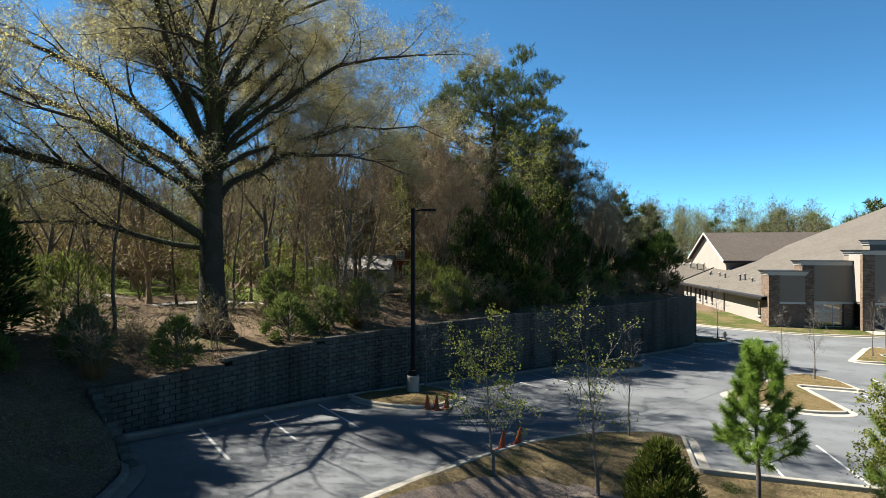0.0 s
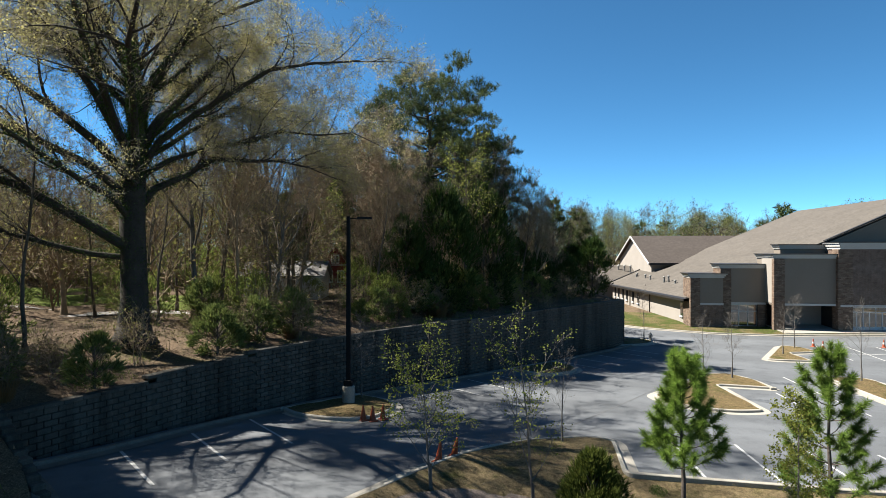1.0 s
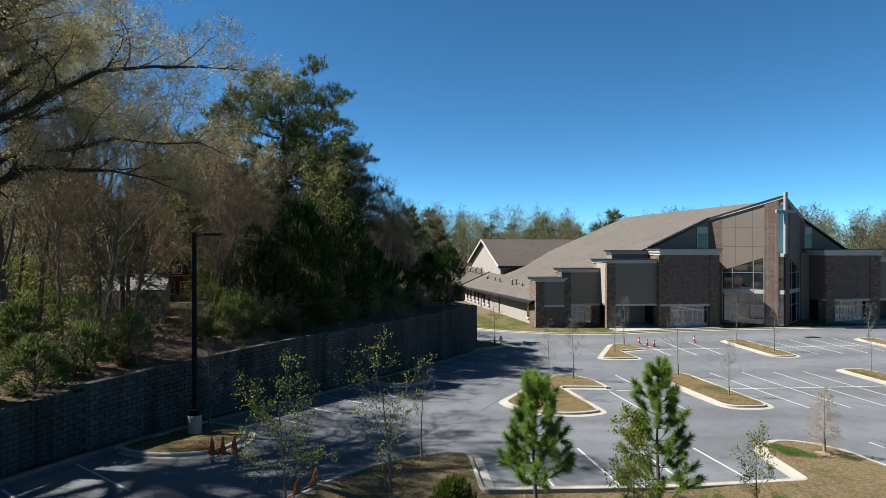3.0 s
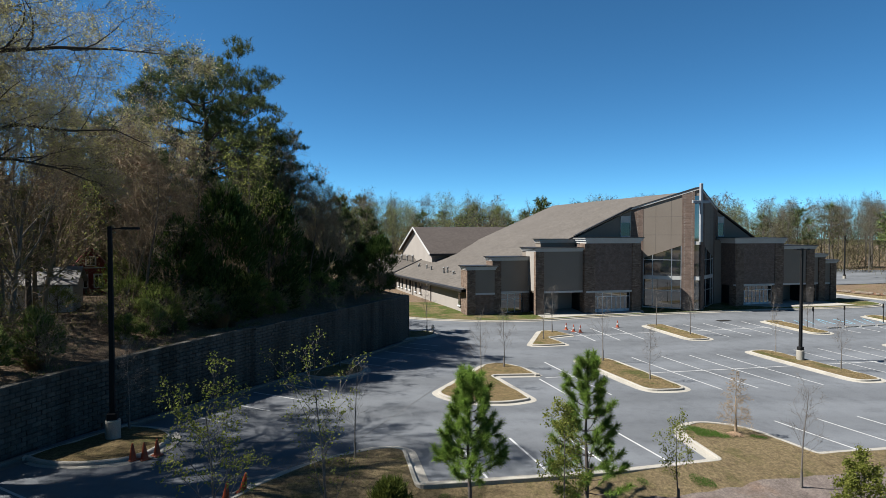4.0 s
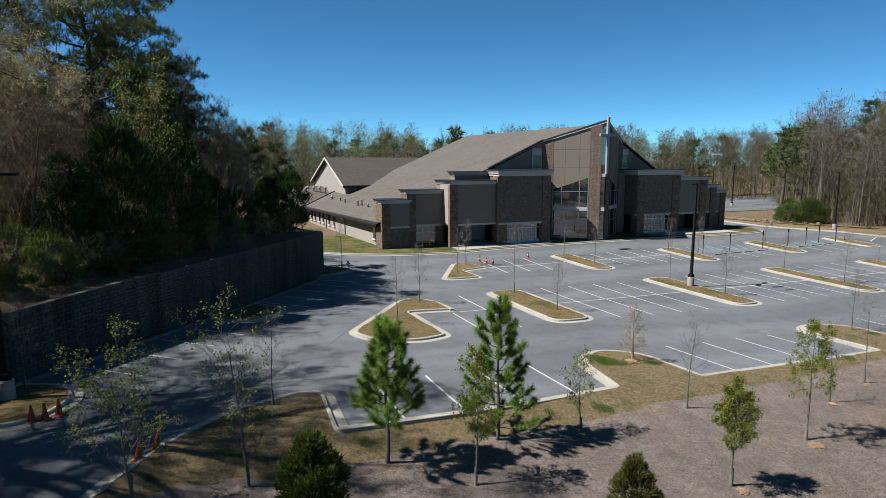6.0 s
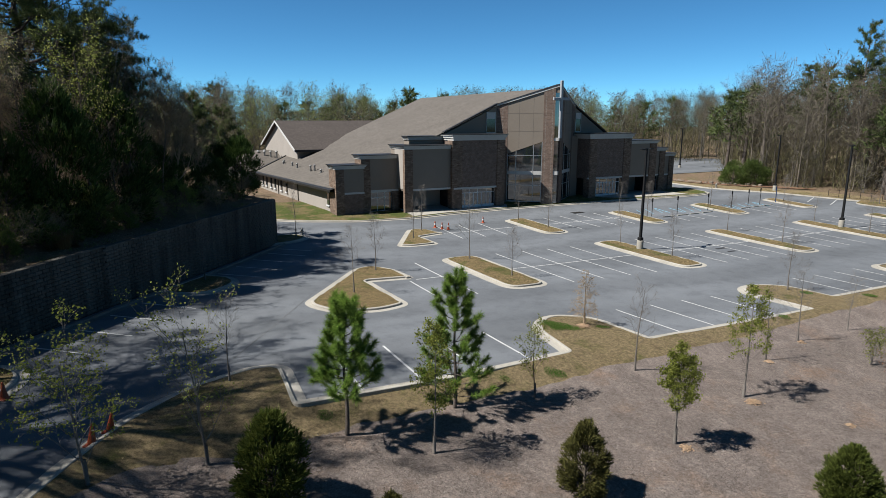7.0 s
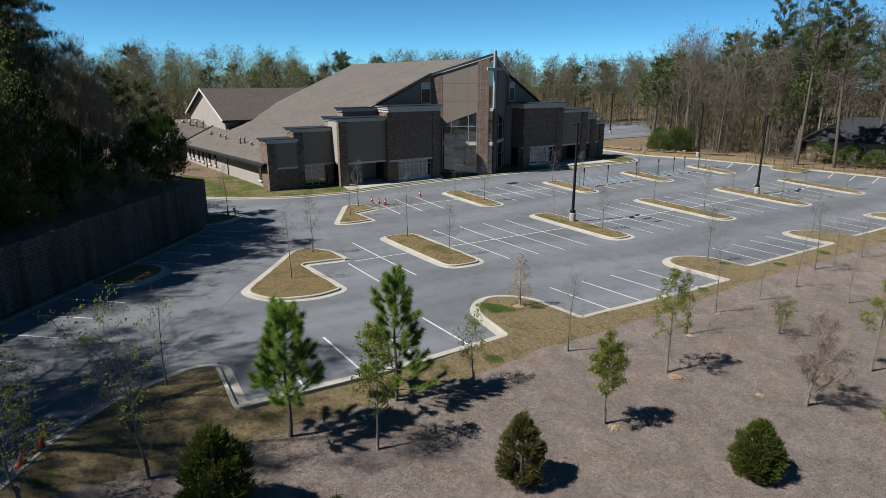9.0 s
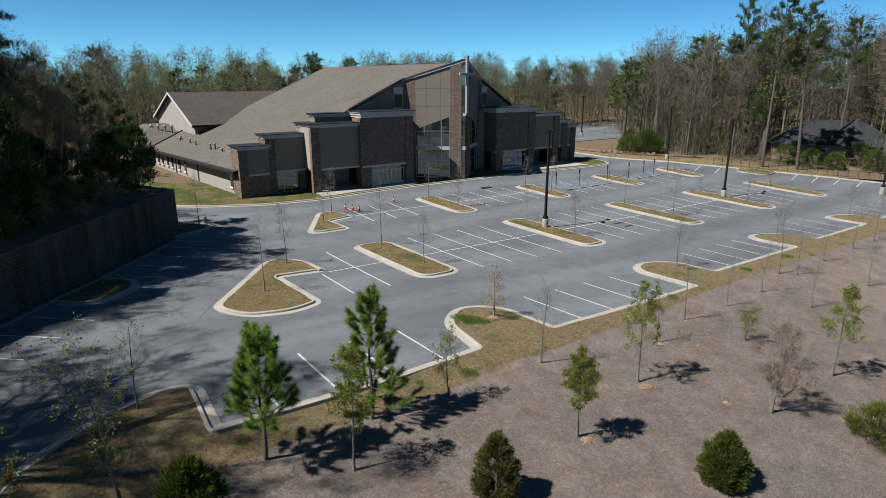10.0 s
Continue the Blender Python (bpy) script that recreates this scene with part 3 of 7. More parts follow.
verge = part("verge", sheet([(101.2, 28), (96.4, 38.1), (91, 48.4), (86.4, 56.4), (83.2, 63.5), (82.2, 67), (82.8, 75), (84.2, 84), (88, 84), (86.5, 70), (89, 62), (94, 51), (99.5, 40), (105, 28)], 1.5, lambda x, y: lot(x, y) + 0.15), TURF, kind="structure")
tagged(verge, "dry grass verge between the drive and the woods", "lawn")

# lawn, walks and drive edge before the building
front = rounded([(9.5, 72.5), (12.0, 69.2), (15.6, 66.4), (21.6, 63.9), (28.2, 63.3), (33.4, 64.0), (41.6, 64.3), (50.0, 63.9), (59.8, 63.3), (67.8, 62.2), (74.0, 61.5, 1.5), (77.0, 62.6, 1.8), (78.2, 66.5, 2.0), (77.2, 72.0), (76, 84)], 1.2, closed=False)
front_kerb = part("kerb_front", kerb_mesh(front, closed=False), CONCRETE, kind="structure")
tagged(front_kerb, "concrete kerb before the building's lawn", "kerb")
front_lawn = part("lawn_front", sheet([(x, y + 0.1) for x, y in front] + [(40, 112), (10, 130), (4, 95)], 2.0, lambda x, y: lot(x, y) + 0.14), TURF_GREEN, kind="structure")
tagged(front_lawn, "dry tan lawn with green patches beside the building", "lawn")
for ring, lab in (([(28.6, 63.9), (33.4, 64.5), (42.2, 64.8), (43.0, 66.3), (42.3, 70.0), (29.0, 70.0)], "concrete walk before the west doors"),
                  ([(57.5, 66.5), (61.5, 63.9), (67.8, 62.9), (72.0, 62.3), (71.0, 70.0), (57.5, 70.0)], "concrete walk before the east doors")):
    walkway = part("walkway", sheet(ring, 1.5, lambda x, y: lot(x, y) + 0.19, 0.1), CONCRETE, kind="structure")
    tagged(walkway, lab, "walkway")


# ---- car park: islands, lines, fittings ----
def island(outline, label, radius=1.0):
    line = rounded(outline, radius)
    line = shifted(line, 0.36)
    line = [p for a, p in zip([line[-1]] + line, line) if math.hypot(p[0] - a[0], p[1] - a[1]) > 0.02]
    root = thing("parking_island", label, "parking island", group="planted islands of the car park", kind="structure")
    part("kerb", kerb_mesh(line), CONCRETE, root)
    part("turf", sheet(shifted(line, 0.12), 0.7, lambda x, y: lot(x, y) + 0.13 + 0.07 * abs(noise.noise((x, y, 5)))), TURF_SHADE, root)
    return root


def bar(x0, x1, y0, y1, label, lean=0.0):
    return island([(x0 + lean, y0), (x1 + lean, y0), (x1, y1), (x0, y1)], label, 1.4)


island([(8.0, 34.6, 1.2), (9.2, 32.0, 1.2), (12.0, 31.4, 1.0), (14.1, 32.2, 0.7), (13.9, 38.7, 0.1), (17.2, 38.5, 0.2), (17.0, 42.0, 1.0), (15.6, 43.6, 1.0), (14.2, 43.2, 1.2)], "teardrop kerbed island with dry turf and young trees")
bar(21.8, 25.5, 33.0, 44.0, "long kerbed island with dry turf and two young trees")
bar(38.6, 41.8, 33.0, 44.6, "long kerbed island with turf and a lamp post")
bar(54.0, 57.0, 33.0, 44.6, "long kerbed island with dry turf and two young trees")
bar(68.0, 71.2, 32.8, 44.0, "long kerbed island with turf and a tall lamp post")
bar(81.0, 84.0, 32.8, 43.2, "long kerbed island with dry turf far down the row")
island([(20.6, 50.0, 1.0), (21.8, 49.4, 0.8), (24.8, 49.6, 0.6), (24.7, 53.2, 0.1), (27.6, 54.0, 0.3), (26.8, 57.0, 1.0), (25.0, 57.6, 1.0)], "small teardrop kerbed island with two young trees")
bar(37.2, 40.4, 49.4, 58.4, "short kerbed island with turf and two young trees")
bar(52.0, 55.0, 49.4, 57.6, "short kerbed island with turf beside accessible stalls")
bar(66.0, 69.2, 49.4, 57.2, "short kerbed island with turf beside accessible stalls")
bar(78.6, 81.6, 48.4, 55.6, "short kerbed island with turf near the far drive")
island([(88.6, 47.6), (91.4, 48.2), (93.0, 44.6), (89.4, 44.2)], "small kerbed island at the edge of the lot", 1.0)
island([(-10.1, 25.2, 0.3), (-8.9, 24.1, 0.8), (-7.2, 23.8, 1.2), (-5.4, 24.4, 1.4), (-4.4, 26.9, 1.6), (-5.1, 29.1, 1.0), (-7.4, 29.9, 0.3)], "kerbed turf island by the wall with a lamp post", 1.0)
island([(0.2, 40.9, 0.3), (1.6, 39.4, 1.0), (3.4, 39.1, 1.3), (5.6, 41.3, 1.5), (5.5, 43.7, 1.0), (3.6, 45.2, 0.3)], "small kerbed island by the wall with a bare tree", 1.0)
island([(9.4, 54.2, 0.3), (13.0, 55.4, 1.0), (14.6, 57.2, 1.2), (13.8, 59.4, 1.2), (11.3, 59.4, 0.6)], "kerbed island at the end of the wall with a hydrant", 1.0)


def stripe(x0, y0, x1, y1, width=0.11, paint=PAINT, name="stall_line"):
    d = Vector((x1 - x0, y1 - y0)).normalized()
    k = max(2, int(math.hypot(x1 - x0, y1 - y0) / 1.2))
    m = Mesh()
    for i in range(k + 1):
        x, y = x0 + (x1 - x0) * i / k, y0 + (y1 - y0) * i / k
        for s in (-1, 1):
            px, py = x - d.y * width / 2 * s, y + d.x * width / 2 * s
            m.v.append((px, py, lot(px, py) + 0.014))
    for i in range(k):
        m.f.append((2 * i + 1, 2 * i, 2 * i + 2, 2 * i + 3))
    return part(name, m, paint, road)


for x in (7.2, 9.8, 12.55, 15.4):
    stripe(x, 25.7, x - 0.1, 20.8)
for x in (25.2, 28.0, 30.8, 33.5):
    stripe(x, 26.4, x + 0.1, 21.6)
for x in (44.0, 46.7, 49.4, 52.0):
    stripe(x, 27.6, x, 23.2)
for x in (61.4, 64.1, 66.8):
    stripe(x, 28.0, x, 23.8)
for x in (76.8, 79.5, 82.2, 84.9):
    stripe(x, 28.4, x, 24.2)
stripe(16.6, 37.9, 16.5, 32.9)
stripe(19.4, 43.3, 19.3, 33.0)
stripe(17.2, 38.2, 21.8, 38.4)
for x in (27.5, 30.3, 33.0, 35.7):
    stripe(x, 43.9, x, 33.2)
stripe(25.5, 38.5, 38.6, 38.8)
for x in (44.1, 46.8, 49.4, 52.0):
    stripe(x, 44.2, x, 33.4)
stripe(41.8, 38.8, 54.0, 38.8)
for x in (59.4, 62.1, 64.8):
    stripe(x, 44.0, x, 33.6)
stripe(57.0, 38.8, 68.0, 38.8)
for x in (73.4, 76.0, 78.6):
    stripe(x, 43.6, x, 33.6)
stripe(71.2, 38.4, 81.0, 38.4)
for x in (28.6, 31.2, 33.8):
    stripe(x, 57.9, x - 0.4, 51.2)
stripe(27.6, 54.2, 37.2, 54.4)
for x in (42.6, 45.2, 47.8, 50.3):
    stripe(x, 57.8, x + 0.1, 50.7)
stripe(40.4, 54.2, 52.0, 54.2)
for x in (57.6, 60.2, 62.6):
    stripe(x, 52.6, x + 0.2, 49.4)
for x in (71.4, 74.0, 76.4):
    stripe(x, 52.4, x + 0.2, 48.6)
for x0, x1 in ((53.8, 59.6), (61.4, 66.4), (70.0, 75.6)):
    low = 54.6 - 0.15 * (x0 - 53.8)
    stripe(x0, low, x0 + 0.5, low + 3.0, 0.14, BLUE_PAINT, "accessible_line")
    stripe(x1, low - 0.5, x1 + 0.5, low + 2.5, 0.14, BLUE_PAINT, "accessible_line")
    for k in range(4):
        x = x0 + (x1 - x0) * (k + 0.3) / 4
        stripe(x, low - 0.1 * k, x + 1.2, low + 2.6 - 0.1 * k, 0.09, BLUE_PAINT, "accessible_line")
for x0, y0, x1, y1 in ((-12.4, 18.0, -9.5, 15.25), (-11.5, 20.8, -8.6, 17.9), (-10.45, 23.5, -7.4, 20.5), (-5.55, 32.1, -2.6, 29.6), (-4.0, 34.5, -0.95, 31.9),
                       (-2.4, 36.7, 0.6, 34.2), (-0.75, 38.9, 2.3, 36.2), (4.4, 45.4, 7.3, 43.0), (5.9, 47.5, 8.8, 45.1), (7.5, 49.6, 10.4, 47.2), (9.1, 51.7, 12.0, 49.3), (10.2, 53.4, 13.0, 51.2)):
    stripe(x0, y0, x1, y1)
for x0, y0, x1, y1 in ((95.0, 41.9, 89.6, 40.3), (96.3, 39.5, 90.2, 37.9), (97.2, 37.0, 91.2, 35.5), (98.2, 34.5, 92.2, 33.1), (88.0, 53.4, 83.2, 51.4), (89.4, 50.9, 84.4, 48.9)):
    stripe(x0, y0, x1, y1)
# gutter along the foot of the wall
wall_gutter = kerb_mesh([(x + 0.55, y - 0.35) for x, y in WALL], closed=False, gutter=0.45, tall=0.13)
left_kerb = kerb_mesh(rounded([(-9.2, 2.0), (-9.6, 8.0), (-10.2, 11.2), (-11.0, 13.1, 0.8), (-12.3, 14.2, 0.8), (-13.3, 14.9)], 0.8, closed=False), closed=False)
# both kerbs take the concrete darkened for dirt and for shade
tagged(part("kerb_left", left_kerb, DIRTY_SHADED_KERB, kind="structure"), "stained concrete kerb at the foot of the shaded slope, toned darker for shade", "kerb")
tagged(part("kerb_wall", wall_gutter, DIRTY_SHADED_KERB, kind="structure"), "concrete kerb at the foot of the retaining wall, toned dark for dirt and shade", "kerb")


def lamp_post(x, y, label, heads=((0, 0.8), (180, 0.8)), tall=9.3, turn=0.0):
    z = lot(x, y)
    root = thing("street_lamp", label, "street lamp", x, y, z, turn, group="car park lamps")
    part("concrete_base", Mesh().lathe(0, 0, [(0.30, -0.2), (0.30, 0.86), (0.27, 0.92)], 20), CONCRETE, root, "round pale concrete base", smooth=False)
    part("base_cover", Mesh().box(-0.2, -0.2, 0.92, 0.2, 0.2, 1.2, 0.03), BLACK, root)
    shaft = Mesh()
    shaft.v = [(sx * r, sy * r, z) for r, z in ((0.1, 1.2), (0.075, tall)) for sx, sy in ((-1, -1), (1, -1), (1, 1), (-1, 1))]
    shaft.f = [(0, 1, 5, 4), (1, 2, 6, 5), (2, 3, 7, 6), (3, 0, 4, 7), (4, 5, 6, 7)]
    part("pole", shaft, BLACK, root)
    for a, reach_out in heads:
        c, s = math.cos(radians(a)), math.sin(radians(a))
        arm = Mesh().tube([Vector((0, 0, tall - 0.12)), Vector((c * 0.45, s * 0.45, tall - 0.08))], [0.03, 0.03], 6)
        part("arm", arm, BLACK, root)
        head = Mesh()
        ring = [(0.4, -0.2), (1.05, -0.17), (1.12, -0.1), (1.12, 0.1), (1.05, 0.17), (0.4, 0.2)]
        head.prism([(p * c - q * s, p * s + q * c) for p, q in ring], tall - 0.13, tall - 0.03)
        part("lamp_head", head, BLACK, root)
    return root


lamp_post(-7.2, 27.5, "black steel lamp post on a round concrete base beside the wall", ((15, 0.8),), 9.0)
lamp_post(40.8, 40.2, "black lamp post on a concrete base in a turf island", ((200, .8), (20, .8)), 9.3)
lamp_post(70.4, 39.3, "black lamp post on a concrete base down the row", ((200, .8), (20, .8)), 9.3)
lamp_post(87.6, 59.4, "black lamp post beside the far drive", ((200, .8),), 8.6)
lamp_post(90.4, 29.4, "black lamp post at the edge of the lot", ((200, .8), (20, .8)), 9.3)


def cone(x, y, tilt=0.0, tall=0.72, label="orange traffic cone with a white band standing on asphalt", band=True):
    root = thing("traffic_cone", label, "traffic cone", x, y, lot(x, y) + 0.015, random.uniform(0, 90), group="traffic cones")
    part("base", Mesh().box(-0.19, -0.19, 0, 0.19, 0.19, 0.04, 0.02), ORANGE, root)
    part("body", Mesh().lathe(0, 0, [(0.15, 0.04), (0.13, 0.08), (0.035, tall), (0.02, tall + 0.01)], 14), ORANGE, root, smooth=False)
    if band:
        part("band", Mesh().lathe(0, 0, [(0.104, tall * 0.42), (0.074, tall * 0.66)], 14), PAINT, root, "white reflective band")
    if tilt:
        root.rotation_euler = (radians(tilt), 0, 1.0)
    return root


for x, y in ((-5.82, 24.75), (-5.42, 24.8), (-5.05, 25.2)):
    cone(x, y, tall=0.64, label="faded orange traffic cone standing on asphalt", band=False)
cone(-2.02, 19.9, 7, label="faded orange traffic cone standing by the kerb", band=False)
cone(-1.56, 20.7, 12, label="faded orange traffic cone leaning on the kerb", band=False)
for x, y in ((28.2, 57.5), (28.5, 56.4), (29.0, 55.9), (34.4, 57.8)):
    cone(x, y)


def hydrant(x, y, z):
    root = thing("fire_hydrant", "dull silver fire hydrant standing in a turf island", "hydrant", x, y, z)
    part("barrel", Mesh().lathe(0, 0, [(0.17, 0), (0.17, 0.04), (0.10, 0.06), (0.10, 0.52), (0.14, 0.54), (0.14, 0.58), (0.11, 0.62), (0.08, 0.70), (0.03, 0.74), (0.03, 0.79)], 14), HYDRANT_PAINT, root, smooth=False)
    for a in (0, 90, 180):
        c, s = math.cos(radians(a)), math.sin(radians(a))
        part("nozzle", Mesh().tube([Vector((c * 0.08, s * 0.08, 0.42)), Vector((c * 0.2, s * 0.2, 0.42)), Vector((c * 0.21, s * 0.21, 0.42))], [0.055, 0.055, 0.01], 8), HYDRANT_PAINT, root)


hydrant(13.9, 58.0, lot(13.9, 58) + 0.13)
hydrant(82.6, 66.0, lot(82.6, 66) + 0.15)


def sign_post(x, y, blue=False):
    root = thing("accessible_sign", "blue accessible parking sign and post" if blue else "parking sign on a dark steel post seen from behind", "sign", x, y, lot(x, y) - 0.02, group="accessible parking signs")
    part("post", Mesh().box(-0.03, -0.025, 0, 0.03, 0.025, 2.25), BLACK, root)
    part("panel", Mesh().box(-0.12, 0.03, 1.75, 0.12, 0.042, 2.22), SIGN_BLUE if blue else BLACK, root, "blue sign panel" if blue else "dark back of the sign panel")
    if blue:
        part("sleeve", Mesh().box(-0.05, -0.04, 0.1, 0.05, -0.031, 1.9), SIGN_BLUE, root, "blue post sleeve")


for x in (55.6, 59.9, 65.4, 69.9, 73.2, 75.6, 78.9):
    sign_post(x, 53.2, x > 78)
for x in (57.4, 59.8, 62.0, 64.2, 71.4, 73.8, 76.0):
    stop = thing("wheel_stop", "pale concrete wheel stop on asphalt", "wheel stop", x, 52.2, lot(x, 52.2) + 0.005, group="wheel stops")
    block = Mesh().prism([(-0.9, -0.07), (0.9, -0.07), (0.9, 0.07), (-0.9, 0.07)], 0, 0.1)
    part("block", block, CONCRETE, stop)
grate = thing("storm_drain", "dark iron storm drain grate set in the asphalt", "drain", 48.7, 58.8, lot(48.7, 58.8) + 0.004)
part("frame", Mesh().box(-0.8, -0.45, 0, 0.8, 0.45, 0.012), BLACK, grate)
for i in range(8):
    part("bar", Mesh().box(-0.7 + i * 0.18, -0.38, 0.012, -0.62 + i * 0.18, 0.38, 0.03), CAP, grate)

# ---- church ----
FLOOR = -2.42
church = thing("church_building", "large tan stucco and brick church under a grey-brown shingle roof", "church")


def cornice(x0, x1, y, depth, top, tall=0.5):
    """Stepped pale cornice with a dark cap, standing proud of a block's front and sides."""
    for k, (out, z0, z1) in enumerate(((0.10, top - tall, top - tall * 0.62), (0.22, top - tall * 0.62, top - tall * 0.25), (0.34, top - tall * 0.25, top - 0.07))):
        part("cornice", Mesh().box(x0 - out, y - out, z0, x1 + out, y + depth, z1), TRIM, church)
    part("parapet_cap", Mesh().box(x0 - 0.40, y - 0.40, top - 0.07, x1 + 0.40, y + depth, top), CAP, church)


def pillar(x0, x1, y, depth, top):
    part("stone_pillar", Mesh().box(x0, y - 0.16, FLOOR - 0.6, x1, y + depth, top, 0.02), STONE, church, "stacked brown stone pillar")


def glazing(x0, x1, y, z0, z1, cols, rows, doors=False):
    root = part("window" if not doors else "glass_doors", Mesh().box(x0, y, z0, x1, y + 0.06, z0 + 0.08), FRAME if not doors else WHITE, church)
    frame_mat = WHITE if doors else FRAME
    for i in range(cols + 1):
        x = x0 + (x1 - x0) * i / cols
        part("mullion", Mesh().box(x - 0.04, y - 0.02, z0, x + 0.04, y + 0.07, z1), frame_mat, root)
    for z in rows + [z1]:
        part("transom", Mesh().box(x0, y - 0.015, z - 0.08, x1, y + 0.065, z), frame_mat, root)
    for i in range(cols):
        a, b = x0 + (x1 - x0) * i / cols + 0.04, x0 + (x1 - x0) * (i + 1) / cols - 0.04
        part("pane", Mesh().box(a, y + 0.02, z0 + 0.08, b, y + 0.04, z1 - 0.08), GLASS, root).visible_shadow = False
        if doors:
            part("door_rail", Mesh().box(a, y - 0.01, z0 + 0.08, b, y + 0.06, z0 + 0.4), WHITE, root)
            part("door_stile", Mesh().box((a + b) / 2 - 0.05, y - 0.01, z0 + 0.08, (a + b) / 2 + 0.05, y + 0.06, rows[0] - 0.08), WHITE, root)


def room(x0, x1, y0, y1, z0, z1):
    """Space behind glass or under a porch: back, sides, floor and ceiling. Its dimness is put into the near-black
    colour.
    """
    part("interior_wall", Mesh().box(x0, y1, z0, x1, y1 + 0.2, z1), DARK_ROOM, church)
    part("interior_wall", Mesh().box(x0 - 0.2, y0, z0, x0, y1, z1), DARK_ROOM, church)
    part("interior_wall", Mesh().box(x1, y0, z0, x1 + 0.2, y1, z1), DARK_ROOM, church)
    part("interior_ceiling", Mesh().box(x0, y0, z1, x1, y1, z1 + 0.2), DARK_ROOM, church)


def block(x0, x1, y, back, top, lintel, face, tall=0.5):
    """Upper panel of a facade block over an open lower part."""
    part("facade_panel", Mesh().box(x0, y, lintel, x1, back, top - 0.1), face, church)
    part("lintel_band", Mesh().box(x0 - 0.03, y - 0.05, lintel - 0.02, x1 + 0.03, y + 0.3, lintel + 0.2), TRIM, church)
    cornice(x0, x1, y, back - y, top, tall)


# west wing, stepping up towards the tower
block(20.45, 23.9, 67.9, 70.4, 3.45, 0.0, STUCCO)
part("lower_wall", Mesh().box(20.6, 67.98, FLOOR - 0.6, 23.9, 70.3, 0.0), BRICK, church)
pillar(20.4, 21.45, 67.9, 2.5, 2.95)
part("sill_band", Mesh().box(20.3, 67.6, FLOOR - 0.6, 24.0, 67.9, FLOOR - 0.1), CONCRETE, church)
block(23.85, 28.6, 68.6, 70.9, 4.5, 0.05, STUCCO)
pillar(23.8, 24.95, 68.6, 2.2, 4.0)
pillar(27.8, 28.6, 68.75, 2.0, 0.05)
glazing(24.95, 27.8, 68.9, FLOOR, 0.0, 3, [-0.7])
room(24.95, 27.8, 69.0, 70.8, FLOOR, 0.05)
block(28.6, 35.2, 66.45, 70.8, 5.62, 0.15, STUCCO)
# west return in paler stucco than the front, its sunlight put into the colour
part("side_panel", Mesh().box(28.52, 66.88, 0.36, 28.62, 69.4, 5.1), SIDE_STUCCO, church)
pillar(28.5, 29.6, 66.45, 0.4, 5.1)
part("inner_pillar", Mesh().box(28.5, 69.6, FLOOR, 29.4, 70.6, 0.15), STONE, church)
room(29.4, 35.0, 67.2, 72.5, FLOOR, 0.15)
glazing(30.0, 34.6, 71.9, FLOOR, 0.05, 5, [-0.35])
block(35.0, 42.3, 66.0, 70.2, 6.85, 0.1, BRICK, 0.75)
pillar(34.75, 36.2, 66.15, 1.1, 6.1)
pillar(41.2, 42.4, 66.05, 1.1, 6.1)
glazing(36.2, 41.2, 66.5, FLOOR, 0.05, 4, [-0.45], True)
room(36.2, 41.2, 66.6, 71.0, FLOOR, 0.1)
part("rear_parapet", Mesh().box(30.3, 69.0, 4.0, 36.0, 70.6, 6.15), STUCCO, church)
cornice(30.3, 36.0, 69.0, 1.6, 6.65)
# east wing
block(56.3, 64.0, 66.0, 70.2, 6.75, 0.45, BRICK, 0.75)
pillar(56.4, 57.6, 66.05, 1.1, 6.0)
pillar(62.5, 63.8, 66.05, 1.1, 6.0)
glazing(57.6, 62.5, 66.5, FLOOR + 0.2, 0.4, 4, [-0.15], True)
room(57.6, 62.5, 66.6, 71.0, FLOOR, 0.45)
block(63.9, 69.3, 66.3, 70.8, 5.7, 0.4, STUCCO)
pillar(67.9, 69.2, 66.3, 0.9, 5.2)
room(64.0, 68.9, 67.1, 72.5, FLOOR, 0.4)
glazing(64.4, 68.4, 71.9, FLOOR, 0.3, 4, [-0.2])
block(69.2, 72.2, 67.3, 70.6, 4.5, 0.3, STUCCO)
pillar(71.0, 72.1, 67.3, 1.0, 4.0)
glazing(69.3, 71.0, 67.6, FLOOR, 0.25, 2, [-0.4])
room(69.3, 71.0, 67.7, 70.0, FLOOR, 0.3)
block(72.0, 74.8, 68.0, 70.4, 3.6, 0.2, STUCCO)
part("lower_wall", Mesh().box(72.0, 68.06, FLOOR - 0.6, 74.7, 70.3, 0.2), BRICK, church)
pillar(73.8, 74.8, 68.0, 2.4, 3.1)
part("link_wall", Mesh().box(42.4, 68.6, FLOOR - 0.6, 44.2, 69.0, 6.4), STUCCO, church)
part("link_wall", Mesh().box(54.8, 68.6, FLOOR - 0.6, 56.4, 69.0, 6.4), STUCCO, church)

def east_of(d):
    """Plan distance east of the ridge for the same height on the west slope."""
    return d if d < 6.5 else 6.5 + (d - 6.5) * 0.71 if d < 16 else 13.245 + (d - 16) * 0.89


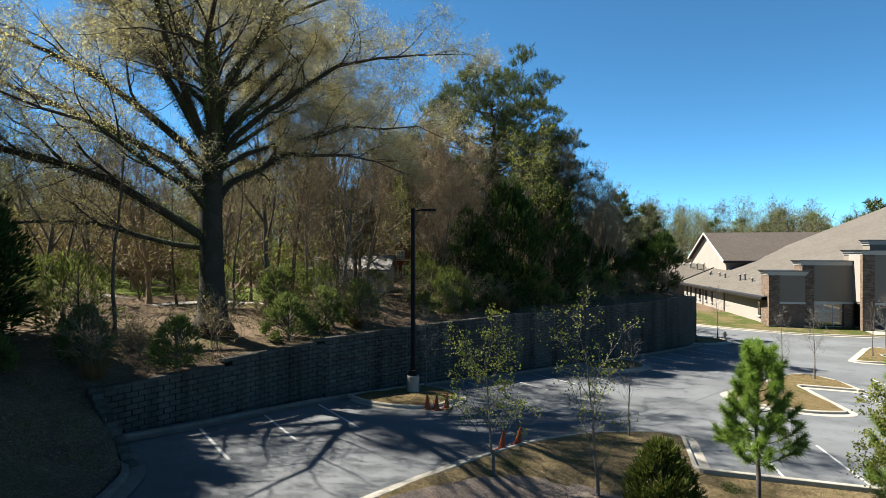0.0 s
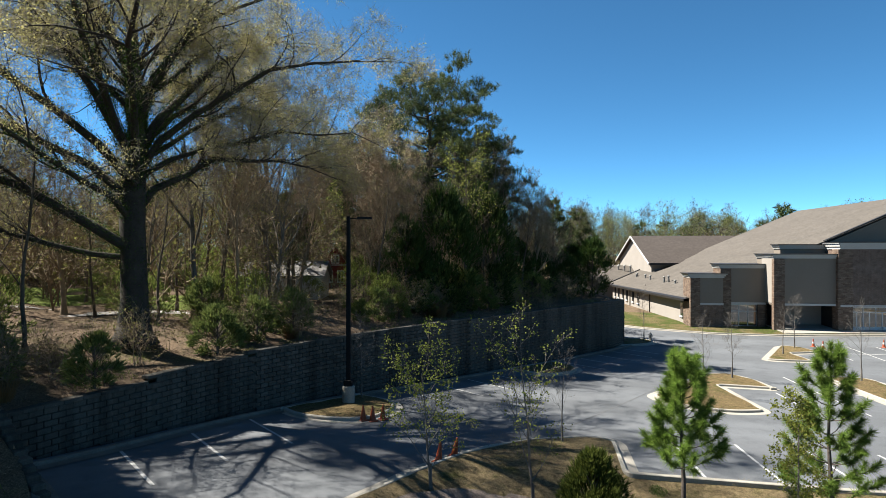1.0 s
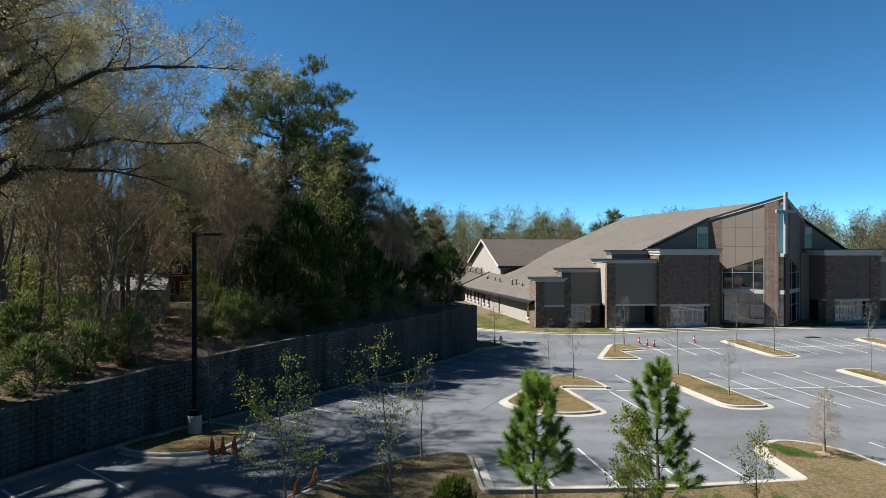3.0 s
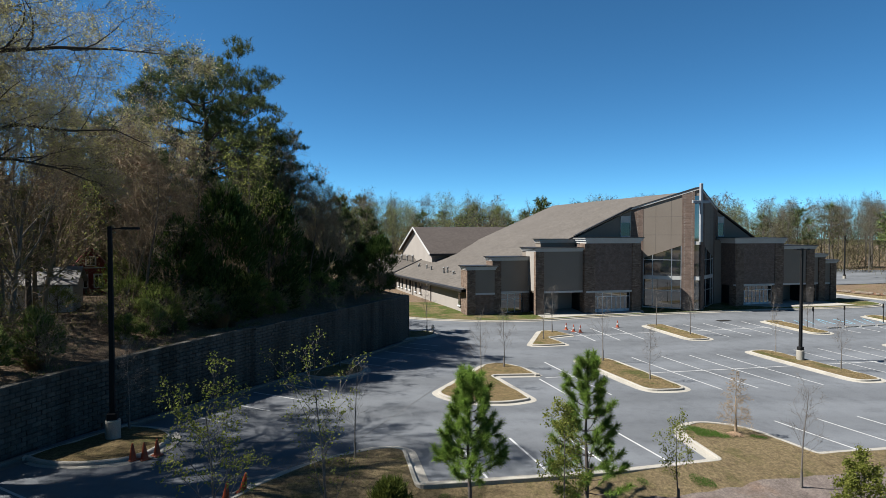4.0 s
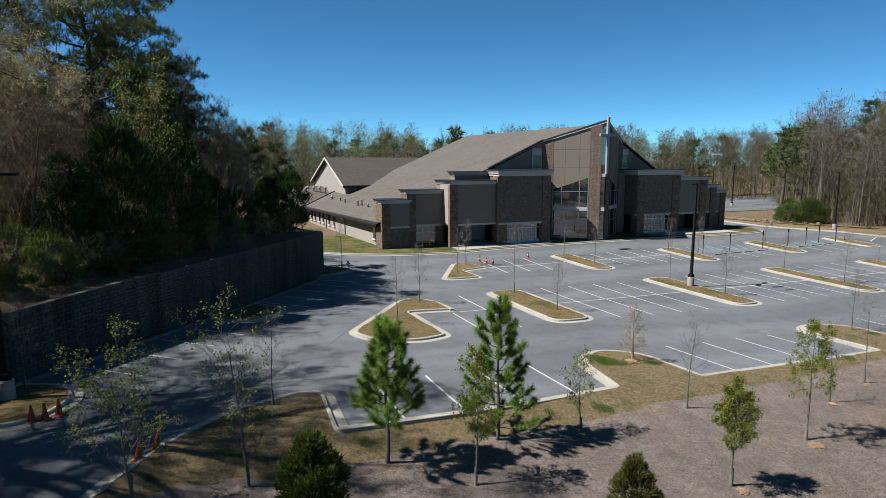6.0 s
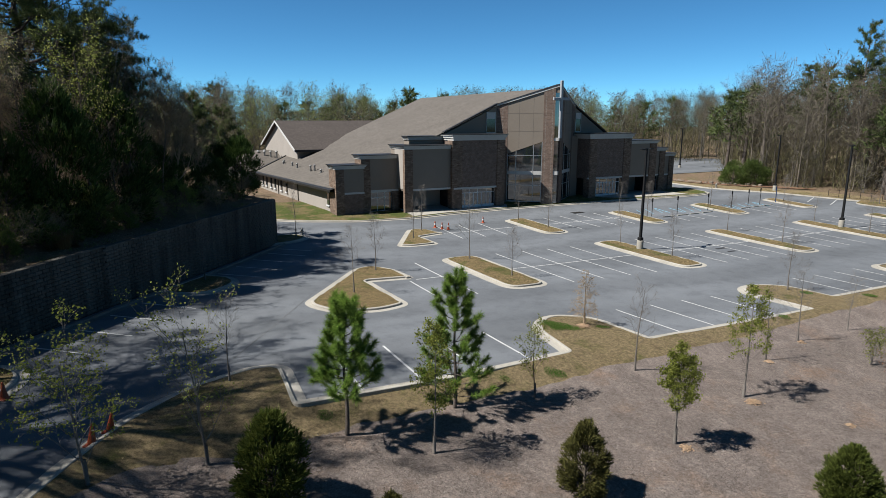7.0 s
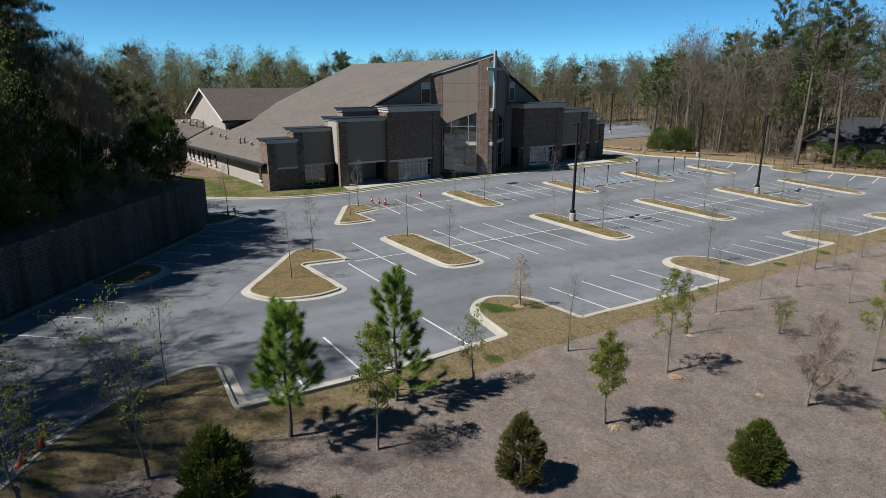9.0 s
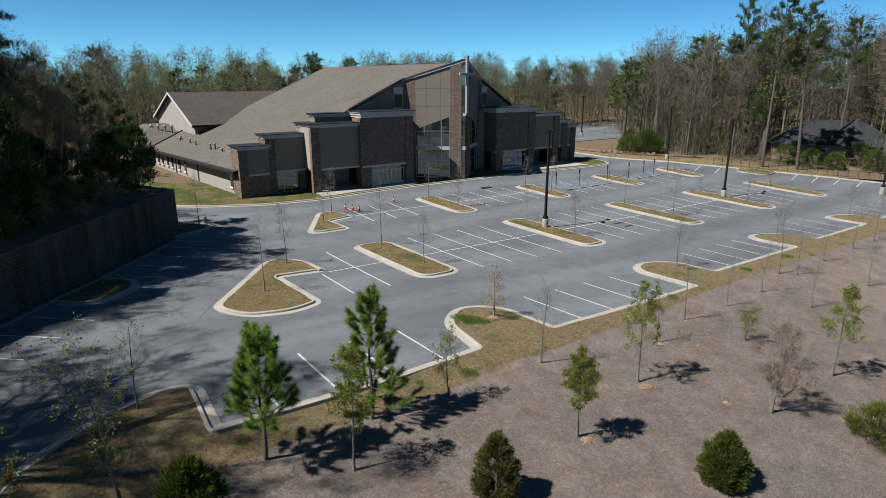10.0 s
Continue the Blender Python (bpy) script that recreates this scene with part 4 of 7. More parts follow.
# gable over the wings, with clerestory windows
for side in (-1, 1):
    def gx(x):
        return x if side < 0 else 49.5 + east_of(49.5 - x)
    g = Mesh()
    poly = [(35.3, 6.4), (43.0, 6.4), (43.0, 10.3), (35.3, 6.8)]
    g.v = [(gx(x), 69.2, z) for x, z in poly] + [(gx(x), 69.5, z) for x, z in poly]
    g.f = [(0, 1, 2, 3), (7, 6, 5, 4), (3, 2, 6, 7), (0, 4, 5, 1), (0, 3, 7, 4)]
    part("gable_wall", g, STUCCO, church)
    a, b = sorted((gx(41.45), gx(42.85)))
    w = part("clerestory_window", Mesh().box(a, 69.10, 6.85, b, 69.19, 7.0), TRIM, church)
    part("pane", Mesh().box(a + 0.05, 69.13, 7.0, b - 0.05, 69.16, 8.7), DARK_PANE, w)
    part("frame", Mesh().box(a, 69.08, 7.0, a + 0.06, 69.18, 9.6), FRAME, w)
    part("frame", Mesh().box(b - 0.06, 69.08, 7.0, b, 69.18, 9.6), FRAME, w)
    part("spandrel", Mesh().box(a + 0.06, 69.12, 8.7, b - 0.06, 69.19, 9.55), TRIM, w)
    lo, hi = (gx(35.0), 6.95), (gx(43.1), 10.62)
    part("rake_trim", Mesh().slab([(lo[0], 69.06, lo[1] + 0.12), (hi[0], 69.06, hi[1] + 0.12), (hi[0], 69.5, hi[1] + 0.12), (lo[0], 69.5, lo[1] + 0.12)], 0.25), CAP, church)

# prow-shaped tower
APEX = (49.5, 64.2)
for side in (-1, 1):
    def tower_point(s, z, out=0.0):
        """Along the tower's wall: s from its inner end (0) to the prow (1)."""
        x, y = 42.9 + 6.6 * s - 0.611 * out, 69.3 - 5.1 * s - 0.791 * out
        return (x if side < 0 else 99.0 - x, y, z)

    def tower_panel(name, s0, s1, lo, hi, material, out=0.0, thick=0.3, label=""):
        m = Mesh()
        corner = [(s0, lo[0]), (s1, lo[1]), (s1, hi[1]), (s0, hi[0])]
        m.v = [tower_point(s, z, out) for s, z in corner] + [tower_point(s, z, out - thick) for s, z in corner]
        m.f = [(0, 1, 2, 3), (7, 6, 5, 4), (0, 4, 5, 1), (1, 5, 6, 2), (2, 6, 7, 3), (3, 7, 4, 0)]
        return part(name, m, material, church, label)

    def head(s):
        return 10.35 + 2.55 * s - 0.12

    tower_panel("brick_pier", 0.0, 0.2, (FLOOR - 0.6, FLOOR - 0.6), (head(0), head(0.2)), BRICK, 0.02)
    tower_panel("brick_pier", 0.755, 0.93, (FLOOR - 0.6, FLOOR - 0.6), (head(0.755), head(0.93)), BRICK, 0.1, 0.5)
    tower_panel("stucco_panel", 0.2, 0.755, (4.15, 5.8), (head(0.2), head(0.755)), STUCCO)
    for s in (0.38, 0.60):
        tower_panel("panel_joint", s, s + 0.004, (4.9, 4.9), (head(s), head(s)), JOINT, 0.006, 0.02)
    for z in (7.1, 9.4):
        tower_panel("panel_joint", 0.2, 0.755, (z, z), (z + 0.03, z + 0.03), JOINT, 0.006, 0.02)
    win = tower_panel("tower_window", 0.2, 0.755, (FLOOR + 0.2, FLOOR + 0.2), (FLOOR + 0.35, FLOOR + 0.35), FRAME, -0.02, 0.1)
    tower_panel("window_band", 0.2, 0.755, (1.45, 1.45), (1.92, 1.92), TRIM, 0.0, 0.12).parent = win
    for s in (0.2, 0.335, 0.61, 0.742):
        tower_panel("mullion", s, s + 0.011, (FLOOR + 0.3, FLOOR + 0.3), (4.15 + 2.97 * (s - 0.2), 4.15 + 2.97 * (s - 0.2)), FRAME, 0.0, 0.12).parent = win
    for z in (0.0, 3.9):
        tower_panel("transom", 0.2, 0.755, (z, z), (z + 0.08, z + 0.08), FRAME, 0.0, 0.12).parent = win
    for s0, s1 in ((0.21, 0.335), (0.346, 0.61), (0.621, 0.742)):
        for lo, hi in ((FLOOR + 0.35, 1.45), (1.92, 3.9)):
            pane = tower_panel("pane", s0, s1, (lo, lo), (hi, hi), GLASS, -0.04, 0.03)
            pane.parent = win
        pane = tower_panel("pane", s0, s1, (3.98, 3.98), (4.15 + 2.97 * (s0 - 0.2), 4.15 + 2.97 * (s1 - 0.2)), GLASS, -0.04, 0.03)
        pane.parent = win
    slot = tower_panel("prow_window", 0.93, 1.0, (FLOOR + 0.2, FLOOR + 0.2), (FLOOR + 0.3, FLOOR + 0.3), FRAME, -0.02, 0.1)
    for lo, hi in ((FLOOR + 0.3, 1.45), (1.92, 5.9), (6.3, 12.0)):
        tower_panel("pane", 0.93, 0.998, (lo, lo), (hi, hi), GLASS, -0.04, 0.03).parent = slot
    for lo, hi in ((1.45, 1.92), (5.9, 6.3)):
        tower_panel("spandrel", 0.93, 1.0, (lo, lo), (hi, hi), TRIM, -0.01, 0.1).parent = slot
    tower_panel("prow_head", 0.93, 1.0, (12.0, 12.0), (head(0.93), head(1)), STUCCO, -0.01, 0.2)
    cap = Mesh().slab([tower_point(-0.02, head(0) + 0.32, 0.16), tower_point(1.0, head(1) + 0.32, 0.16), (49.5, 65.0, head(1) + 0.32), tower_point(-0.02, head(0) + 0.32, -0.5)], 0.1)
    part("tower_roof_edge", cap, CAP, church)
    trim = Mesh().slab([tower_point(-0.02, head(0) + 0.22, 0.12), tower_point(1.0, head(1) + 0.22, 0.12), (49.5, 64.9, head(1) + 0.22), tower_point(-0.02, head(0) + 0.22, -0.4)], 0.22)
    part("tower_fascia", trim, TRIM, church)
    # tower inside lined with the same painted-in darkness
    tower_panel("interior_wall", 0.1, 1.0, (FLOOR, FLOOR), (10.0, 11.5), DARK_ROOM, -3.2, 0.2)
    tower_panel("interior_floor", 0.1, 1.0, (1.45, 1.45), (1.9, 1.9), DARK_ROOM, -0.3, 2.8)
cross = Mesh()
cx, cy = APEX[0] - 0.02, APEX[1] - 0.25
cross.box(cx - 0.17, cy - 0.17, 6.25, cx + 0.17, cy + 0.17, 13.5, 0.03)
part("cross_upright", cross, CROSS_METAL, church, "tall white metal cross at the prow")
part("cross_arm", Mesh().box(cx - 1.25, cy - 0.14, 11.05, cx + 1.25, cy + 0.14, 11.4, 0.03), CROSS_METAL, church)

# main roof: two broad slopes, hipped at the back
RIDGE = ((49.5, 68.6, 12.62), (49.5, 107.0, 12.6))
for side in (-1, 1):
    def rx(p):
        d = 49.5 - p[0]
        return p if side < 0 else (49.5 + east_of(d), p[1], p[2])
    eave = [(19.85, 68.2, 0.55), (16.9, 101.0, 0.3)]
    rows = 10
    m = Mesh()
    for i in range(rows + 1):
        t = i / rows
        a = Vector((19.85 + (43.0 - 19.85) * t, 69.0, 0.55 + (10.45 - 0.55) * t)) if t <= 1 else None
        b = Vector(eave[1]).lerp(Vector((28.6, 108.0, 4.6)), min(t / 0.45, 1)) if t < 0.45 else Vector((29.4, 101.5, 4.75)).lerp(Vector(RIDGE[1]), (t - 0.45) / 0.55)
        if t > 0.999:
            a, b = Vector((43.0, 69.0, 10.45)), Vector(RIDGE[1])
        for p in (a, b):
            m.v.append(rx(tuple(p)))
    for i in range(rows):
        q = (2 * i, 2 * i + 1, 2 * i + 3, 2 * i + 2)
        m.f.append(q if side > 0 else q[::-1])
    n = len(m.v)
    m.v += [rx((43.0, 69.0, 10.45)), rx(RIDGE[1]), rx(RIDGE[0]), rx((49.5, 64.3, 12.85))]
    q = ((n, n + 1, n + 2), (n, n + 2, n + 3))
    m.f += [p if side > 0 else p[::-1] for p in q]
    part("roof_slope", m, SHINGLE, church, "broad grey-brown shingle roof slope")
    d = (Vector(eave[1]) - Vector(eave[0])).normalized()
    f = Mesh()
    a, b = eave
    f.v = [rx((a[0] - o, a[1], a[2] + h)) for o, h in ((0.05, 0.03), (0.05, -0.22), (-0.6, -0.22), (-0.6, 0.2))] + [rx((b[0] - o, b[1], b[2] + h)) for o, h in ((0.05, 0.03), (0.05, -0.22), (-0.6, -0.22), (-0.6, 0.2))]
    f.f = [(0, 1, 5, 4), (1, 2, 6, 5), (2, 3, 7, 6), (0, 4, 7, 3)]
    part("gutter", f, CAP, church, "dark metal eave gutter")
    r = Mesh().slab([rx((16.85, 100.9, 0.42)), rx((28.6, 107.9, 4.72)), rx((28.6, 108.5, 4.72)), rx((16.85, 101.5, 0.42))], 0.3)
    part("rake_trim", r, CAP, church)
    wallm = Mesh()
    wa, wb = ((20.6, 69.9), (17.75, 100.5)) if side < 0 else ((74.5, 69.9), (76.7, 100.5))
    ring = [(wa[0], wa[1]), (wb[0], wb[1]), (49.5, 100.5), (49.5, 69.9)]
    wallm.prism(ring if side > 0 else ring[::-1], FLOOR - 0.8, 0.35)
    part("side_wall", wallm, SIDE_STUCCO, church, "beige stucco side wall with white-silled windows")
# back hip
m = Mesh()
m.v = [RIDGE[1], (29.4, 101.5, 4.75), (28.6, 108.0, 4.6), (70.4, 108.0, 4.6), (69.6, 101.5, 4.75)]
m.f = [(0, 4, 3, 2, 1)]
part("roof_hip", m, SHINGLE, church)


def side_window(y):
    t = (y - 69.9) / 30.6
    x = 20.6 - 2.85 * t
    w = part("side_window", Mesh().box(x - 0.16, y - 0.55, -1.72, x + 0.1, y + 0.55, -1.58), WHITE, church)
    part("pane", Mesh().box(x - 0.05, y - 0.45, -1.58, x + 0.02, y + 0.45, -0.05), GLASS, w)
    part("recess", Mesh().box(x - 0.03, y - 0.47, -1.58, x + 0.05, y + 0.47, -0.03), BLACK, w)
    part("frame", Mesh().box(x - 0.1, y - 0.5, -0.08, x + 0.08, y + 0.5, 0.02), TRIM, w)


for y in (71.2, 87.2, 89.6, 92.6, 94.6, 97.0, 98.9):
    side_window(y)
for y in (82.2, 90.9):
    x = 20.6 - 2.85 * (y - 69.9) / 30.6 - 0.07
    part("downspout", Mesh().box(x - 0.05, y - 0.06, FLOOR, x + 0.05, y + 0.06, 0.4), CAP, church)


def roof_z(x):
    return 0.55 + 0.427 * (x - 19.85)


def roof_vent(x, y, tall=0.8):
    root = part("roof_vent", Mesh().lathe(x, y, [(0.14, roof_z(x) - 0.3), (0.14, roof_z(x) + tall * 0.6), (0.1, roof_z(x) + tall)], 10), GALVANISED, church, "galvanised roof vent")
    part("vent_cap", Mesh().lathe(x, y, [(0.19, roof_z(x) + tall), (0.21, roof_z(x) + tall + 0.05), (0.08, roof_z(x) + tall + 0.16)], 10), GALVANISED, root)
    part("vent_collar", Mesh().lathe(x, y, [(0.26, roof_z(x) - 0.2), (0.26, roof_z(x) + 0.22), (0.16, roof_z(x) + 0.26)], 10), GALVANISED, root)


for x, y in ((21.5, 83.0), (21.8, 82.0), (21.2, 89.5), (21.2, 92.6), (20.9, 97.4), (21.2, 98.2), (21.9, 79.2)):
    roof_vent(x, y, 0.6 if y == 79.2 else 1.05)
# rear hall with its gable, and the low wing before it
hall = thing("church_hall", "beige gabled hall with a dark shingle roof behind the church", "hall")
g = Mesh()
g.v = [(23.0, 96.6, -3.0), (23.0, 122.6, -3.0), (23.0, 122.6, 4.1), (23.0, 109.6, 8.25), (23.0, 96.6, 4.1)]
g.v += [(x + 0.4, y, z) for x, y, z in g.v]
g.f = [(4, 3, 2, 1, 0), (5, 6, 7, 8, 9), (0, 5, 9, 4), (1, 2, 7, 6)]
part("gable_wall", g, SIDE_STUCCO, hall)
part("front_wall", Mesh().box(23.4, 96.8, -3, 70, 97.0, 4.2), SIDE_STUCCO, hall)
part("roof_slope", Mesh().slab([(22.4, 95.6, 3.95), (76, 95.6, 3.95), (76, 109.6, 8.45), (22.4, 109.6, 8.45)], 0.18), DARK_SHINGLE, hall)
part("roof_slope", Mesh().slab([(22.4, 109.6, 8.45), (76, 109.6, 8.45), (76, 123.6, 3.95), (22.4, 123.6, 3.95)], 0.18), DARK_SHINGLE, hall)
for y0, z0, y1, z1 in ((95.5, 3.9, 109.6, 8.45), (109.6, 8.45, 123.7, 3.9)):
    part("rake_board", Mesh().slab([(22.3, y0, z0 + 0.02), (22.42, y0, z0 + 0.02), (22.42, y1, z1 + 0.02), (22.3, y1, z1 + 0.02)], 0.3), TRIM, hall, "pale rake board")
part("eave_board", Mesh().box(22.4, 95.45, 3.6, 34, 95.6, 3.95), CAP, hall)
wing = Mesh()
wing.v = [(15.0, 103, 0.3), (33, 103, 0.3), (33, 126, 0.3), (15.0, 126, 0.3), (19.5, 112, 3.0), (33, 112, 3.0), (33, 118, 3.0), (19.5, 118, 3.0)]
wing.f = [(0, 1, 5, 4), (2, 3, 7, 6), (3, 0, 4, 7), (4, 5, 6, 7)]
part("low_roof", wing, SHINGLE, hall)
part("low_wall", Mesh().box(15.4, 103.4, -3, 33, 125.6, 0.35), SIDE_STUCCO, hall)
for x, y in ((19.6, 111.5), (20.4, 110), (21.3, 109.2), (22.2, 108.6), (21, 113)):
    part("roof_vent", Mesh().lathe(x, y, [(0.15, 1.8), (0.15, 3.0), (0.3, 3.05), (0.12, 3.3)], 8), GALVANISED, hall)

porch = Mesh().slab([(7.5, 100.5, 0.75), (15.2, 100.5, 0.75), (15.2, 105.0, 1.5), (7.5, 105.0, 1.5)], 0.22)
part("porch_roof", porch, SHINGLE, hall, "low dark shingle porch roof")
part("porch_fascia", Mesh().box(7.4, 100.36, 0.45, 15.3, 100.5, 0.78), TRIM, hall)
for x in (8.0, 10.3, 12.6, 14.9):
    part("porch_post", Mesh().box(x - 0.14, 100.7, -3.0, x + 0.14, 100.98, 0.6), TRIM, hall)

# ---- retaining wall ----
def wall_run():
    """Points along the wall with running length and heading."""
    out, run = [], 0.0
    for (x0, y0), (x1, y1) in zip(WALL, WALL[1:]):
        d = Vector((x1 - x0, y1 - y0))
        out.append((run, Vector((x0, y0)), d.normalized(), d.length))
        run += d.length
    return out, run


RUN, WALL_LENGTH = wall_run()


def on_wall(s):
    for run, p, d, length in RUN:
        if s <= run + length:
            return p + d * (s - run), d
    return p + d * length, d


def wall_top(s):
    """Stepped top of the wall."""
    return 1.32 if s < 5.1 else 1.50 if s < 10.0 else 1.62 if s < 26 else 1.52


retaining = thing("retaining_wall", "tall grey concrete block retaining wall, stained and shaded", "retaining wall", kind="structure")
core = Mesh()
step = 0.9
k = int(WALL_LENGTH / step)
for i in range(k):
    (p, d), (q, e) = on_wall(i * step), on_wall((i + 1) * step)
    a, b = p + Vector((-d.y, d.x)) * 0.08, q + Vector((-e.y, e.x)) * 0.08
    core.wall(a, b, (lot(*p) - 0.3, lot(*q) - 0.3), (wall_top(i * step) - 0.12,) * 2, 0.3)
part("core", core, BLOCK, retaining)
HIGH, WIDE = 0.2, 0.45
stone_shapes = []
for kk in range(5):
    m = Mesh()
    r = random.Random(kk)
    ch = 0.018
    f = [(-WIDE / 2 + 0.012, 0.008), (WIDE / 2 - 0.012, 0.008), (WIDE / 2 - 0.012, HIGH - 0.008), (-WIDE / 2 + 0.012, HIGH - 0.008)]
    m.v = [(x, 0.08, z) for x, z in f] + [(x, 0.0, z) for x, z in f]
    m.v += [(x * 0.9, -0.018 + r.uniform(-0.008, 0.008), 0.1 + (z - 0.1) * 0.82) for x, z in f]
    m.f = [(0, 1, 5, 4), (1, 2, 6, 5), (2, 3, 7, 6), (3, 0, 4, 7), (4, 5, 9, 8), (5, 6, 10, 9), (6, 7, 11, 10), (7, 4, 8, 11), (8, 9, 10, 11)]
    stone_shapes.append((m, m.data("block", BLOCK)))
rest, picked = Mesh(), 0
rng = random.Random(4)
for row in range(24):
    s = 0.1 + (0.225 if row % 2 else 0)
    while s < WALL_LENGTH:
        p, d = on_wall(s)
        top = wall_top(s)
        z = top - HIGH * (row + 1) - 0.06
        if z > lot(p.x, p.y) - 0.12:
            m, me = stone_shapes[rng.randrange(5)]
            turn = math.atan2(d.y, d.x)
            out = rng.uniform(-0.008, 0.008)
            off = Vector((d.y, -d.x)) * out
            if 10.5 < s < 22 and picked < 300:
                ob = new("block", me)
                ob.parent = retaining
                ob.matrix_basis = pose(p.x + off.x, p.y + off.y, z, 0, 0, math.degrees(turn))
                picked += 1
            else:
                n = len(rest.v)
                c, sn = math.cos(turn), math.sin(turn)
                rest.v += [(p.x + off.x + c * x - sn * y, p.y + off.y + sn * x + c * y, z + h) for x, y, h in m.v]
                rest.f += [tuple(n + i for i in q) for q in m.f]
        s += WIDE
part("blocks", rest, BLOCK, retaining, kind="stuff")
s = 0.3
while s < WALL_LENGTH:
    p, d = on_wall(s)
    ob = part("cap_block", Mesh().box(-0.3, -0.05, -0.06, 0.3, 0.32, 0.05, 0.012), BLOCK, retaining)
    ob.matrix_basis = pose(p.x, p.y, wall_top(s) - 0.0, 0, 0, math.degrees(math.atan2(d.y, d.x)))
    s += 0.61
# end of the wall turning back, and the stepped wing at the near end
tip, d = on_wall(WALL_LENGTH)
part("return_wall", Mesh().wall((11.0, 55.5), (8.2, 65.0), (-3.1, -3.1), (1.45, 0.2), 0.35), BLOCK, retaining)
for i in range(11):
    t = i / 10
    x, y = -14.25 + (-11.5 + 14.25) * t, 15.35 + (13.6 - 15.35) * t
    z = 1.36 + (-0.12 - 1.36) * t
    ob = part("wing_block", Mesh().box(-0.2, -0.17, -0.5, 0.2, 0.17, 0.08, 0.03), BLOCK, retaining)
    ob.matrix_basis = pose(x, y, z, 0, 0, -32 + (i * 37 % 7) - 3)
part("wing_core", Mesh().wall((-14.25, 15.3), (-11.6, 13.55), (-0.8, -0.8), (1.1, -0.3), 0.3), BLOCK, retaining)


# ---- plants ----
class Tree:
    """Grows wood and leaf points."""

    def __init__(self, seed):
        self.r = random.Random(seed)
        self.wood, self.tips = Mesh(), []

    def vec(self):
        while True:
            v = Vector((self.r.uniform(-1, 1), self.r.uniform(-1, 1), self.r.uniform(-1, 1)))
            if 0.05 < v.length < 1:
                return v.normalized()

    def limb(self, p, d, length, radius, level, cfg):
        r = self.r
        last = len(cfg["n"])
        segs = cfg["seg"][level]
        pts, radii = [p], [radius]
        d = d.normalized()
        end = cfg["taper"][level]
        for i in range(segs):
            d = (d + self.vec() * cfg["bend"][level] + Vector((0, 0, cfg["lift"][level]))).normalized()
            p = p + d * (length / segs)
            pts.append(p)
            radii.append(radius * (1 - (1 - end) * (i + 1) / segs))
        if level >= cfg.get("thin", 9):
            w = d.cross(self.vec()).normalized() * max(radius, cfg["least"])
            k = len(self.wood.v)
            self.wood.v += [tuple(pts[0] - w), tuple(pts[0] + w), tuple(pts[-1])]
            self.wood.f.append((k, k + 1, k + 2))
        else:
            self.wood.tube(pts, radii, cfg["sides"][level])
        if level >= last:
            self.tips.append((pts[-1], d))
            self.tips.append((pts[len(pts) // 2], d))
            return
        count = cfg["n"][level]
        lo = cfg["from"][level]
        spin = r.uniform(0, 6.28)
        for k in range(count):
            f = lo + (1 - lo) * (k + r.uniform(0.1, 0.9)) / count
            at = f * segs
            i = min(int(at), segs - 1)
            q = pts[i].lerp(pts[i + 1], at - i)
            axis = (pts[i + 1] - pts[i]).normalized()
            spin += 2.4 + r.uniform(-0.5, 0.5)
            side = axis.cross(Vector((0.3, 0.5, 0.8)) if abs(axis.z) > 0.9 else Vector((0, 0, 1))).normalized()
            side = Matrix.Rotation(spin, 3, axis) @ side
            a = radians(r.uniform(*cfg["angle"][level]))
            nd = axis * math.cos(a) + side * math.sin(a)
            share = cfg["length"][level] * (1 - cfg["shape"][level] * (f - lo) / (1 - lo)) * r.uniform(0.75, 1.2)
            rr = (radii[i] + (radii[i + 1] - radii[i]) * (at - i)) * cfg["thick"][level] * r.uniform(0.8, 1.1)
            self.limb(q, nd, length * share, max(rr, cfg["least"]), level + 1, cfg)

    def haze(self, twigs, length, thick):
        """Finest twigs round every tip, as slivers."""
        v, f = self.wood.v, self.wood.f
        for p, d in self.tips:
            for _ in range(twigs):
                e = (d + self.vec() * 0.8).normalized() * length * self.r.uniform(0.5, 1.3)
                w = e.cross(self.vec()).normalized() * thick
                q = p - e * 0.3 + self.vec() * length * 0.25
                k = len(v)
                v += [tuple(q - w), tuple(q + w), tuple(q + e)]
                f.append((k, k + 1, k + 2))

    def leaves(self, per_tip, size, spread, narrow=0.75, droop=0.0, sliver=False):
        m, r = Mesh(), self.r
        for p, d in self.tips:
            for _ in range(int(per_tip) + (1 if r.random() < per_tip % 1 else 0)):
                c = p + self.vec() * (spread * r.random())
                a = self.vec()
                a.z -= droop
                b = a.cross(self.vec()).normalized()
                a.normalize()
                s = size * r.uniform(0.6, 1.3)
                n = len(m.v)
                if sliver:
                    m.v += [tuple(c - a * s * 0.5), tuple(c + b * s * narrow), tuple(c + a * s * 0.5)]
                    m.f.append((n, n + 1, n + 2))
                    continue
                m.v += [tuple(c - a * s * 0.5), tuple(c + b * s * narrow * 0.5), tuple(c + a * s * 0.5), tuple(c - b * s * narrow * 0.5)]
                m.f.append((n, n + 1, n + 2, n + 3))
        return m


